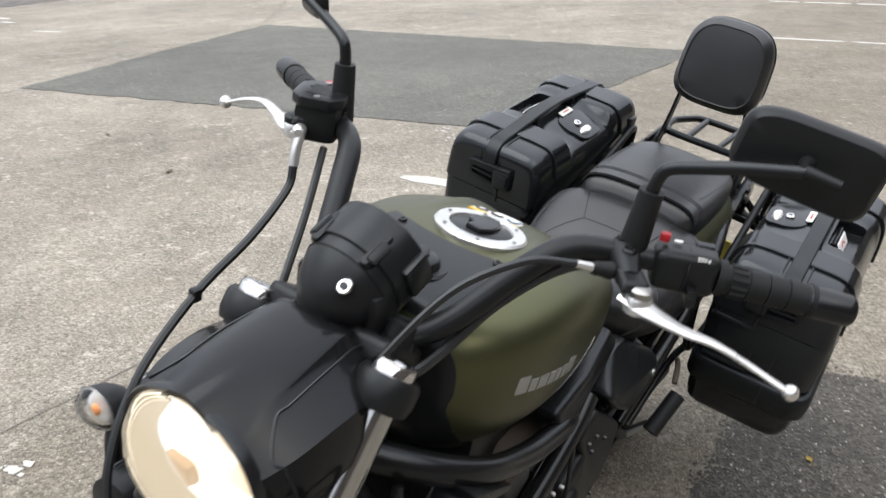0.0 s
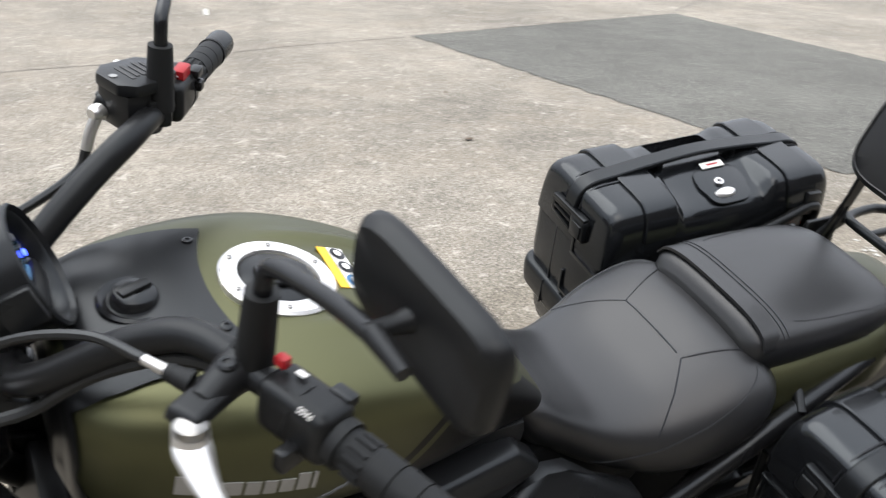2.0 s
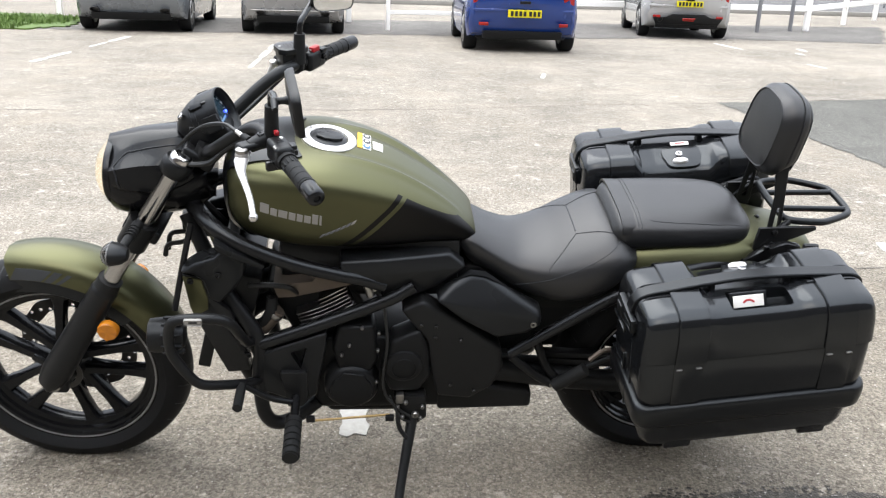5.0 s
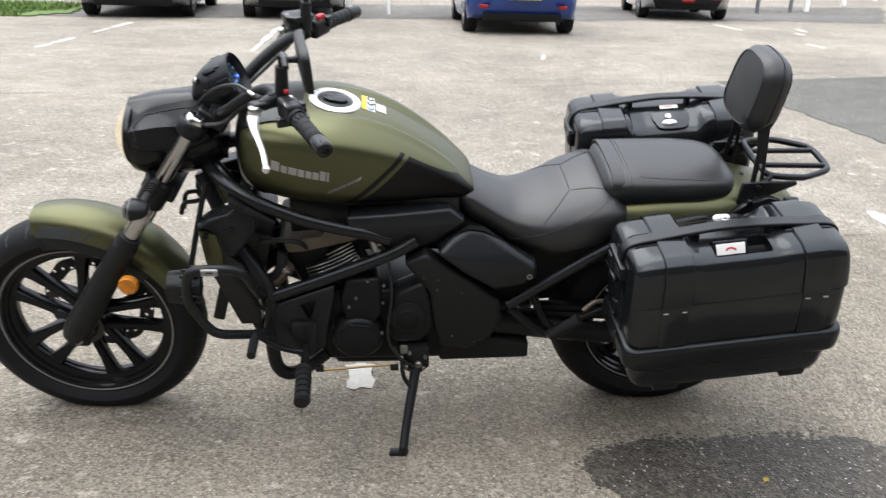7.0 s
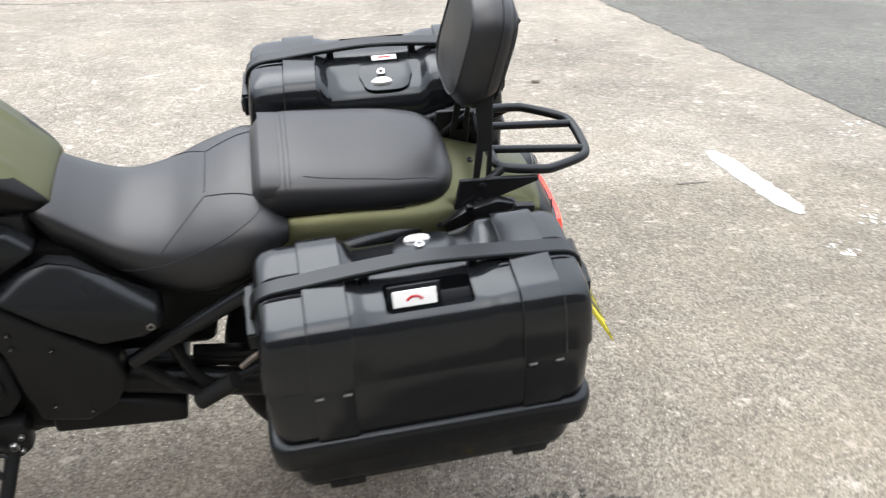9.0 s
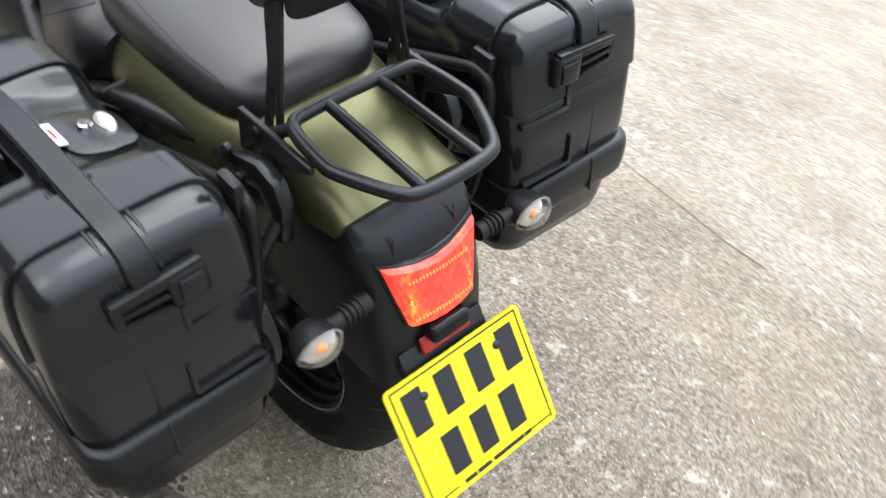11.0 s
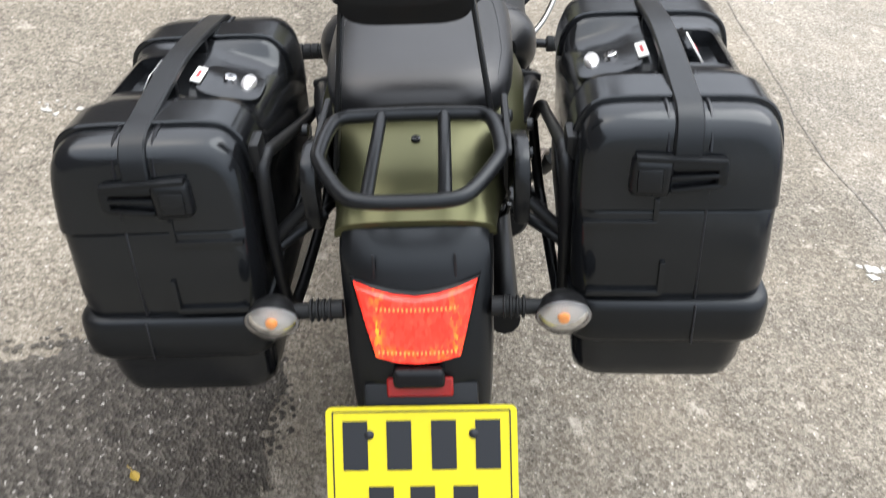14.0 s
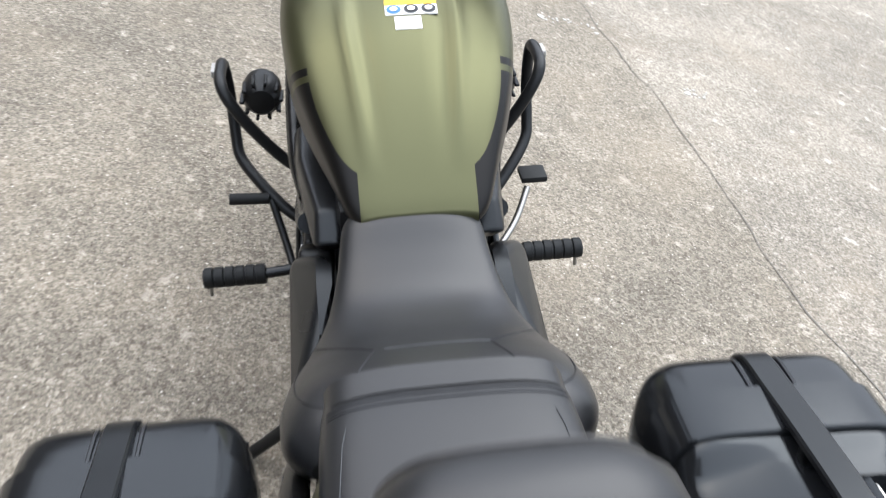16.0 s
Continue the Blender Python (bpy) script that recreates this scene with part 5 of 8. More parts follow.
# seat seams
seams = [[(0.466, 0.066), (0.466, -0.066)]] + [[(0.466, s * 0.066), (0.432, s * 0.104), (0.404, s * 0.128), (0.392, s * 0.137)] for s in (-1, 1)] + [[(0.466, s * 0.066), (0.51, s * 0.083), (0.556, s * 0.1)] for s in (-1, 1)]


def seat_skin(rows, x, y, p, off=0.0):
    a = np.array(rows)
    w, top, bot, mid = [float(np.interp(x, a[:, 0], a[:, i])) for i in range(1, 5)]
    return Vector((x, y, mid + (top - mid) * max(0.0, 1 - min(1, abs(y) / w) ** p) ** (1 / p) + off))


for line in seams:
    pts = []
    for (x0, y0), (x1, y1) in zip(line, line[1:]):
        for k in range(12):
            f = k / 12
            pts.append(seat_skin(SEAT, x0 + (x1 - x0) * f, y0 + (y1 - y0) * f, 2.6, -0.0002))
    part("seam", tube(pts, 0.0013, 5, 1, smooth=False), INK, seat)
    part("stitching", tube([q + Vector((0.004, 0, 0.0006)) for q in pts], 0.0006, 4, 1, smooth=False), DARK_GREY, seat)
for x in (0.598, 0.606):
    pts = [seat_skin(PILLION, x, -0.118 + 0.236 * k / 40, 3.2, 0.0002) for k in range(41)]
    part("seam", tube(pts, 0.0011, 5, 1, smooth=False), INK, pillion)
for s in (-1, 1):
    pts = [Vector((x, s * (0.1215 - 0.00002 * i), 0.752 + 0.004 * math.sin(i * 0.5))) for i, x in enumerate(np.linspace(0.6, 0.8, 14))]
    part("piping", tube(pts, 0.0022, 6, 1, smooth=False), VINYL, pillion)
for s in (-1, 1):
    pts = []
    for k in range(25):
        f = k / 24
        x = 0.628 + 0.225 * f
        pts.append(seat_skin(PILLION, x, s * float(np.interp(f, [0, 0.08, 0.3, 0.7, 1], [0.1, 0.104, 0.108, 0.111, 0.104])), 3.2, 0.0))
    part("seam", tube(pts, 0.0008, 5, 1, smooth=False), INK, pillion)
    part("stitching", tube([q + Vector((0, -s * 0.005, 0.0004)) for q in pts], 0.0006, 4, 1, smooth=False), DARK_GREY, pillion)
for s in (-1, 1):
    pts = []
    a = np.array(SEAT)
    for x in np.linspace(0.315, 0.556, 30):
        w, top, bot, mid = [float(np.interp(x, a[:, 0], a[:, i])) for i in range(1, 5)]
        z = float(np.interp(x, [0.315, 0.4, 0.465, 0.526, 0.556], [0.628, 0.668, 0.706, 0.742, 0.758]))
        h = top - mid if z > mid else mid - bot
        pts.append(Vector((x, s * w * max(0.0, 1 - min(1, abs(z - mid) / h) ** 2.6) ** (1 / 2.6), z)))
    part("seam", tube(pts, 0.0012, 5, 1, smooth=False), INK, seat)
# grab strap across the pillion's front
pts = [seat_skin(PILLION, 0.575, -0.121 + 0.242 * k / 30, 3.2, 0.003) for k in range(31)]
bm = bmesh.new()
rings(bm, [[q + Vector((dx, 0, dz)) for dx, dz in ((-0.016, -0.003), (-0.016, 0.002), (0.016, 0.002), (0.016, -0.003))] for q in pts])
part("pillion_strap", bm, VINYL, pillion, "vinyl strap across the pillion seat")

# ---- handlebar and controls ----
def raised(bm):
    """Lifts the right-hand controls a little, to fit the camera's view."""
    for v in bm.verts:
        if v.co.y > 0:
            v.co.z += 0.045 * v.co.y
    return bm


BAR = [(-0.375, 0, 0.945), (-0.373, -0.055, 0.942), (-0.348, -0.09, 0.965), (-0.288, -0.126, 1.017), (-0.242, -0.158, 1.045), (-0.204, -0.215, 1.046), (-0.16, -0.295, 1.04), (-0.094, -0.414, 1.03)]
left = BAR[::-1]
front("handlebar", raised(tube(left + [(x, -y, z) for x, y, z in BAR[1:]], [0.0112, 0.0112, 0.0125, 0.0145, 0.0145, 0.0145, 0.0145, 0.0145, 0.0145, 0.0145, 0.0145, 0.0125, 0.0112, 0.0112], 16, 6)), BLACK_MATT, bike, "black wide handlebar")
front_both("handlebar_riser", tube([(-0.39, -0.05, 0.915), (-0.374, -0.05, 0.955)], 0.021, 14, 1, smooth=False), BLACK_MATT)


def along(f):
    a, b = Vector((-0.204, -0.215, 1.046)), Vector((-0.094, -0.414, 1.03))
    return a.lerp(b, f)


g0, g1 = along(0.36), along(0.985)
grip_l = tube([g0, along(0.4), along(0.42), along(0.78), along(0.8), along(0.82)], [0.0195, 0.0195, 0.0158, 0.0158, 0.018, 0.018], 20, 3)
grip_r = raised(mirrored(grip_l))
gl, gr = front("grip", grip_l, RUBBER, bike, "black ribbed rubber grip"), front("grip", grip_r, RUBBER, bike, "black ribbed rubber grip")
for s, g in ((1, gl), (-1, gr)):
    d = (g1 - g0).normalized()
    # short lengthwise ribs by the switches, then five broad bands
    for k in range(12):
        a = 2 * math.pi * k / 12
        side, up = Vector((-d.y, d.x, 0)).normalized(), Vector((0, 0, 1))
        off = (side * math.cos(a) + up * math.sin(a)) * 0.0158
        b = tube([along(0.43) + off, along(0.5) + off], 0.0022, 6, 1, smooth=False)
        front("grip_rib", b if s > 0 else raised(mirrored(b)), RUBBER, g)
    for k in range(3):
        q = along(0.553 + 0.093 * k)
        b = lathe([(0.0155, -0.0106), (0.017, -0.0098), (0.017, 0.0098), (0.0155, 0.0106)], 18, q, d)
        front("grip_rib", b if s > 0 else raised(mirrored(b)), RUBBER, g)
end_l = lathe([(0.012, -0.05), (0.0158, -0.045), (0.0172, -0.041), (0.0172, -0.004), (0.0165, 0.003), (0.0135, 0.006), (0.007, 0.0075), (0.005, 0.003)], 20, g1, g1 - g0)
end_r = raised(mirrored(end_l))
front("bar_end", end_l, BLACK_SATIN, gl)
front("bar_end", end_r, BLACK_SATIN, gr)
# switchgear
ang = math.atan2(-0.2, 0.11)
TURN = Matrix.Rotation(ang, 3, "Z")
for s in (1, -1):
    f = (lambda b: b) if s > 0 else (lambda b: raised(mirrored(b)))
    low = Matrix.Translation((-0.004, -0.006, -0.01)) if s > 0 else Matrix()
    hook = (0, 0, 0, 0, 0, 0) if s > 0 else (0, 0.003, 0.012, 0.018, 0.022, 0.018)
    box = front("switch_housing", f(rbox((0.068, 0.038, 0.046), along(0.215) + Vector((0, 0, 0.0)), 0.012, 4, TURN)), BLACK_MATT, bike, "black switch housing with red button")
    front("red_button", f(rbox((0.011, 0.009, 0.01) if s > 0 else (0.026, 0.014, 0.014), along(0.06) + Vector((0.006, -0.006, 0.028)) if s > 0 else along(0.19) + Vector((0.009, 0, 0.025)), 0.003, 2, TURN)), RED, box)
    front("switch", f(rbox((0.014, 0.012, 0.012), along(0.24) + Vector((0.024, 0, 0.006)), 0.003, 2, TURN)), BLACK_SATIN, box)
    front("switch", f(rbox((0.02, 0.012, 0.01), along(0.26) + Vector((0.02, 0, 0.02)), 0.003, 2, TURN)), DARK_GREY, box)
    front("switch_mark", f(rbox((0.009, 0.005, 0.001), along(0.16) + Vector((0.006, 0.002, 0.0255)), 0, 1, TURN)), WHITE_PRINT, box)
    perch = front("lever_perch", f(tube([(-0.208, -0.198, 1.046), (-0.227, -0.212, 1.044), (-0.246, -0.226, 1.038)], [0.02, 0.016, 0.013], 12, 3)), BLACK_MATT, bike, "black lever perch")
    front("perch_plate", f(moved(rbox((0.07, 0.032, 0.012), (-0.236, -0.216, 1.052), 0.005, 3, Matrix.Rotation(radians(40), 3, "Z"), taper=(0.85, 0.85)), low)), BLACK_MATT, perch)
    front("perch_cap", f(moved(lathe([(0.012, -0.01), (0.0125, 0.004), (0.009, 0.007), (0.0, 0.0075)], 18, (-0.254, -0.24, 1.047), (0, 0, 1)), low)), BLACK_MATT if s < 0 else STEEL, perch)
    front("housing_seam", f(moved(lathe([(0.0235, -0.0008), (0.0245, 0.0), (0.0235, 0.0008)], 24, along(0.215), along(1) - along(0), closed=True), Matrix())), INK, box)
    front("trigger", f(rbox((0.012, 0.03, 0.02), along(0.3) + Vector((-0.022, 0, -0.018)), 0.004, 2, TURN)), BLACK_SATIN, box)
    front("cable_clip", f(tube([along(-0.12) + Vector((0, 0, -0.018)), along(-0.09) + Vector((0, 0, 0.017))], 0.006, 8, 1, smooth=False)), RUBBER, box)
    front("perch_bolt", f(bolt((-0.226, -0.212, 1.056), (0, 0, 1), 0.008, 0.006)), BLACK_SATIN, perch)
    bend = (0, 0.002, 0.007, 0.011, 0.012, 0.009) if s > 0 else (0, 0.004, 0.016, 0.018, 0.006, -0.008)
    lev = front("lever_blade", f(moved(tube([(-0.252 + bend[0], -0.222, 1.036 + hook[0]), (-0.256 + bend[1], -0.25, 1.032 + hook[1]), (-0.255 + bend[2], -0.285, 1.024 + hook[2]), (-0.246 + bend[3], -0.32, 1.018 + hook[3]), (-0.232 + bend[4], -0.355, 1.004 + hook[4]), (-0.217 + bend[5], -0.394, 0.989 + hook[5])], [0.0125, 0.0145, 0.0085, 0.0062, 0.0056, 0.0052], 12, 6, squash=0.5), low)), ALLOY, bike, "polished alloy hand lever")
    bm = bmesh.new()
    bmesh.ops.create_uvsphere(bm, u_segments=14, v_segments=10, radius=0.0086)
    front("lever_ball", f(moved(bm, low @ Matrix.Translation((-0.2165 + bend[5], -0.397, 0.9885 + hook[5])))), ALLOY, lev)
    front("lever_pivot", f(moved(lathe([(0.0135, -0.01), (0.0135, 0.006), (0.011, 0.009), (0.004, 0.009)], 20, (-0.254, -0.24, 1.036), (0, 0, 1)), low)), ALLOY, lev)
    # mirror
    arm = front("mirror_arm", f(tube([(-0.203, -0.209, 1.11), (-0.202, -0.213, 1.135), (-0.2, -0.22, 1.147), (-0.193, -0.243, 1.155), (-0.182, -0.295, 1.17), (-0.174, -0.342, 1.181)], 0.0072, 10, 6)), BLACK_SATIN, bike, "black mirror arm")
    front("mirror_boot", f(tube([(-0.205, -0.206, 1.05), (-0.203, -0.21, 1.12)], [0.0155, 0.013], 14, 4, smooth=False)), RUBBER, arm)
    front("mirror_clamp", f(rbox((0.028, 0.022, 0.03), (-0.207, -0.206, 1.046), 0.007, 2)), BLACK_MATT, arm)
    front("mirror_hub", f(tube([(-0.178, -0.338, 1.18), (-0.16, -0.3345, 1.181), (-0.15, -0.333, 1.182), (-0.144, -0.332, 1.182)], [0.007, 0.0065, 0.009, 0.012], 14, 2)), BLACK_MATT, arm)
    front("mirror_stub", f(tube([(-0.175, -0.338, 1.181), (-0.168, -0.372, 1.177)], [0.0075, 0.0055], 12, 1, smooth=False)), BLACK_MATT, arm)
    M = Matrix.Translation((-0.138, -0.331, 1.18)) @ Matrix.Rotation(radians(14 if s > 0 else 38), 4, "Z") @ Matrix.Rotation(radians(8), 4, "X") @ Matrix.Rotation(radians(-6), 4, "Y")
    loops = []
    for d, k in ((-0.013, 0.01), (-0.0128, 0.6), (-0.0105, 0.9), (-0.004, 0.985), (0.004, 1.0), (0.006, 0.985), (0.004, 0.95), (0.0035, 0.01)):
        loop = []
        for i in range(44):
            a = 2 * math.pi * i / 44
            c2, s2 = math.cos(a), math.sin(a)
            loop.append((d, k * 0.0725 * math.copysign(abs(c2) ** 0.42, c2), k * (0.0425 - 0.005 * c2) * math.copysign(abs(s2) ** 0.42, s2)))
        loops.append(loop)
    front("mirror_shell", f(moved(rings(bmesh.new(), loops), M)), BLACK_MATT, arm)
    loop = [(q[0] * 0 + 0.0045, q[1] * 0.945, q[2] * 0.945) for q in loops[4]]
    loop2 = [(0.0036, q[1], q[2]) for q in loop]
    front("mirror_glass", f(moved(rings(bmesh.new(), [loop2, loop]), M)), MIRROR, arm, "mirror glass", 0)
# the word on the left switch housing
txt = bpy.data.curves.new("lettering", "FONT")
txt.body, txt.size, txt.extrude = "PASS", 0.0065, 0.0003
txt_ob = new("lettering", txt)
bpy.context.view_layer.update()
txt_me = bpy.data.meshes.new_from_object(txt_ob.evaluated_get(bpy.context.evaluated_depsgraph_get()))
bpy.data.objects.remove(txt_ob)
bm = bmesh.new()
bm.from_mesh(txt_me)
ax = along(1) - along(0)
ax = Vector((ax.x, ax.y, 0)).normalized()
ay = Vector((-ax.y, ax.x, 0)).normalized()
az = ax.cross(ay)
tn, tu = (az - ay).normalized(), (-ay - az).normalized()
TM = Matrix((-ax, tu, tn)).transposed().to_4x4()
TM.translation = along(0.215) + ax * 0.021 - ay * 0.007 + az * 0.011 + tn * 0.0134 - tu * 0.0025
front("switch_lettering", moved(bm, TM), WHITE_PRINT, bike, "white printed word on the switch housing", 0)
# brake reservoir on the right, cable ferrule on the left
RM = Matrix.Translation((-0.226, 0.222, 1.07)) @ Matrix.Rotation(radians(28), 4, "Z") @ Matrix.Diagonal((1.0, 0.94, 1, 1))
res = front("brake_reservoir", moved(rbox((0.06, 0.056, 0.05), (0, 0, -0.01), 0.012, 2, taper=(1.1, 1.1)), RM), BLACK_MATT, bike, "black brake fluid reservoir")
front("reservoir_lid", moved(prism([(-0.037, -0.02), (-0.022, -0.035), (0.022, -0.035), (0.037, -0.02), (0.037, 0.02), (0.022, 0.035), (-0.022, 0.035), (-0.037, 0.02)], 0.012, 0.026, "xy", 0.004), RM), DARK_GREY, res)
for k in range(5):
    front("print_bar", moved(rbox((0.004, 0.034 - 0.003 * (k % 3), 0.0008), (-0.014 + 0.0075 * k, 0.002 * (k % 2), 0.0263), 0, 1), RM), FAINT_PRINT, res)
for k in (-1, 1):
    front("lid_screw", moved(lathe([(0.0045, 0.025), (0.0045, 0.027), (0.002, 0.027)], 10, (k * 0.028, 0, 0), (0, 0, 1)), RM), STEEL, res)
front("banjo_bolt", lathe([(0.009, -0.012), (0.009, 0.012), (0.006, 0.016)], 12, (-0.262, 0.222, 1.052), (-0.6, -0.5, 0)), ALLOY, res)
front("hose_end", tube([(-0.268, 0.215, 1.048), (-0.276, 0.213, 1.03), (-0.281, 0.21, 1.012)], 0.0065, 10, 4), ALLOY, res)
bm = bmesh.new()
for k in range(4):
    q = Vector((-0.262, -0.196, 1.044)).lerp(Vector((-0.246, -0.208, 1.04)), k / 3)
    lathe([(0.004, -0.0028), (0.0078, -0.001), (0.0078, 0.001), (0.004, 0.0028)], 14, q, (-0.8, 0.6, 0.2), bm=bm)
front("cable_boot", bm, RUBBER, bike, "pleated rubber boot of the clutch cable")
front("cable_end", tube([(-0.266, -0.193, 1.045), (-0.28, -0.181, 1.049)], [0.005, 0.0042], 10, 1, smooth=False), ALLOY, bike)
front("cable_boot", tube([(-0.25, -0.207, 1.042), (-0.266, -0.193, 1.045)], [0.0095, 0.0065], 10, 1, smooth=False), RUBBER, bike)
front("clutch_cable", tube([(-0.28, -0.181, 1.049), (-0.315, -0.145, 1.048), (-0.37, -0.105, 1.02), (-0.42, -0.08, 0.97), (-0.452, -0.065, 0.915), (-0.44, -0.07, 0.84)], 0.0042, 8, 6), CABLE, bike, "black clutch cable")
front("brake_hose", tube([(-0.281, 0.21, 1.012), (-0.295, 0.205, 0.985), (-0.36, 0.195, 0.945), (-0.45, 0.185, 0.905), (-0.54, 0.17, 0.84), (-0.6, 0.14, 0.76), (-0.62, 0.1, 0.67), (-0.66, 0.09, 0.5)], 0.0055, 8, 6), CABLE, bike, "black brake hose")
front("throttle_cable", tube([(-0.24, 0.2, 1.03), (-0.3, 0.165, 0.975), (-0.36, 0.135, 0.92), (-0.4, 0.12, 0.86), (-0.4, 0.08, 0.76)], 0.005, 8, 6), CABLE, bike)
front("wiring_sleeve", tube([(-0.195, -0.215, 1.035), (-0.25, -0.16, 1.025), (-0.31, -0.12, 0.985), (-0.36, -0.095, 0.935), (-0.41, -0.09, 0.925), (-0.44, -0.06, 0.91)], 0.006, 8, 5), CABLE, bike)
front("hose_clip", rbox((0.012, 0.012, 0.016), (-0.45, 0.185, 0.905), 0.003, 2), BLACK_MATT, bike)

# instrument
GA = Vector((0.9, 0, 0.43)).normalized()
GC = Vector((-0.345, 0, 1.003))
gauge = head("instrument_housing", lathe([(0.0, -0.116), (0.012, -0.113), (0.026, -0.104), (0.039, -0.09), (0.0475, -0.074), (0.053, -0.062), (0.0545, -0.052)], 44, GC, GA), BLACK_MATT, bike, "black round instrument housing")
head("instrument_drum", lathe([(0.048, -0.06), (0.0555, -0.056), (0.057, -0.03), (0.057, -0.002), (0.0555, 0.003), (0.053, 0.001), (0.05, -0.012), (0.0, -0.014)], 44, GC, GA), DARK_GREY, gauge)
head("instrument_face", lathe([(0.05, -0.0125), (0.047, -0.0115), (0.0, -0.0115)], 36, GC, GA), SCREEN, gauge, "dark instrument display")
for a in (0.4, 0.9, 1.4, 1.9):
    rot = Vector((0, 0, 1)).rotation_difference(GA).to_matrix()
    head("instrument_bezel_mark", lathe([(0.004, 0), (0.003, 0.002)], 10, GC + rot @ Vector((0.042 * math.cos(a), 0.042 * math.sin(a), -0.0112)), GA), BLUE_LED if a == 1.4 else GREY_PRINT, gauge)
front("instrument_screw", lathe([(0.0085, -0.002), (0.0085, 0.0015), (0.007, 0.003), (0.0045, 0.003), (0.004, 0.001)], 20, Vector((-0.436, -0.016, 1.004)), (-0.75, -0.15, 0.65)), CHROME, gauge, "bright screw with a washer")
front("screw_socket", lathe([(0.0046, 0.001), (0.0044, 0.0036), (0.0, 0.0038)], 12, Vector((-0.436, -0.016, 1.004)), (-0.75, -0.15, 0.65)), INK, gauge)
UPG = Vector((-0.43, 0, 0.9)).normalized()
FACE = Matrix((GA, UPG.cross(GA), UPG)).transposed()
lcd = head("instrument_lcd", rbox((0.002, 0.05, 0.024), GC + GA * -0.0108 - UPG * 0.021, 0.0008, 1, FACE), LCD, gauge, "pale blue display strip")
for k in range(5):
    head("lcd_digit", rbox((0.002, 0.004, 0.012), GC + GA * -0.0103 - UPG * 0.021 + Vector((0, -0.016 + 0.008 * k, 0)), 0, 1, FACE), INK, lcd)
for k in range(11):
    a = radians(200 - 22 * k)
    q = Vector((0, math.cos(a), 0)) + UPG * math.sin(a)
    head("dial_mark", rbox((0.0016, 0.006, 0.0018), GC + GA * -0.0108 + q * 0.041, 0, 1, Matrix((GA, q, GA.cross(q))).transposed()), GREY_PRINT, gauge)
head("instrument_hood", lathe([(0.0555, -0.044), (0.0595, -0.042), (0.0605, -0.03), (0.0605, 0.006), (0.058, 0.008), (0.0555, 0.002)], 44, GC, GA, closed=True), DARK_GREY, gauge)
for a, h, size in ((0.9, -0.036, (0.028, 0.013, 0.011)), (0.1, -0.012, (0.034, 0.012, 0.036)), (2.25, -0.036, (0.028, 0.013, 0.011))):
    o = Vector((0, -math.cos(a), 0)) + UPG * math.sin(a)
    R = Matrix((GA, GA.cross(o).normalized(), o)).transposed()
    head("instrument_clip", rbox((size[0], size[2] if size[2] > 0.02 else size[1], 0.012), GC + o * 0.0605 + GA * h, 0.003, 2, R), DARK_GREY, gauge)
for s in (-1, 1):
    head("instrument_rib", rbox((0.045, 0.012, 0.014), GC + GA * -0.055 + Vector((0, s * 0.033, 0.05)), 0.005, 2, Matrix.Rotation(radians(-25), 3, "Y")), BLACK_MATT, gauge)
    head("instrument_bracket", rbox((0.045, 0.016, 0.045), (-0.392, s * 0.048, 0.968), 0.008, 2), BLACK_MATT, gauge)
head("instrument_tongue", rbox((0.05, 0.09, 0.03), (-0.36, 0, 0.965), 0.01, 2, Matrix.Rotation(radians(-25), 3, "Y")), BLACK_MATT, gauge)

# ---- lamps at front and rear ----


def indicator(name, c, d, stalk_from, put, parent):
    """An oval clear turn lamp that looks along d, on a rubber stalk."""
    c, d = Vector(c), Vector(d).normalized()
    rot = Vector((0, 0, 1)).rotation_difference(d).to_matrix().to_4x4()
    wide = Matrix.Translation(c) @ rot
    sc = Matrix.Diagonal((1.0, 1.3, 1, 1)) if abs(d.x) > 0.5 else Matrix()
    body = put(name, moved(lathe([(0.0, -0.042), (0.012, -0.04), (0.02, -0.028), (0.0235, -0.012), (0.0238, -0.005)], 26), wide @ sc @ Matrix.Rotation(radians(90), 4, "X")), BLACK_MATT, parent, "turn lamp")
    put("lamp_reflector", moved(lathe([(0.0245, -0.003), (0.019, -0.008), (0.0, -0.01)], 26), wide @ sc @ Matrix.Rotation(radians(90), 4, "X")), LENS_BACK, body)
    put("amber_bulb", moved(lathe([(0.0, 0.004), (0.006, 0.002), (0.008, -0.004), (0.007, -0.012)], 14), wide @ Matrix.Rotation(radians(90), 4, "X")), AMBER, body, "amber bulb")
    put("lamp_lens", moved(lathe([(0.0, 0.016), (0.01, 0.014), (0.019, 0.0075), (0.0255, -0.004), (0.0235, -0.0045), (0.018, 0.0025), (0.01, 0.0075), (0.0, 0.009)], 26), wide @ sc @ Matrix.Rotation(radians(90), 4, "X")), CLEAR, body, "clear ribbed lens")
    a, b = Vector(stalk_from), c - d * 0.02
    put("lamp_stalk", tube([a, a.lerp(b, 0.85)], [0.0125, 0.009], 12, 1, smooth=False), RUBBER, body)
    for k in range(4):
        q = a.lerp(b, 0.18 + 0.09 * k)
        put("stalk_rib", lathe([(0.011, -0.0022), (0.0145, -0.001), (0.0145, 0.001), (0.011, 0.0022)], 12, q, b - a), RUBBER, body)
    return body


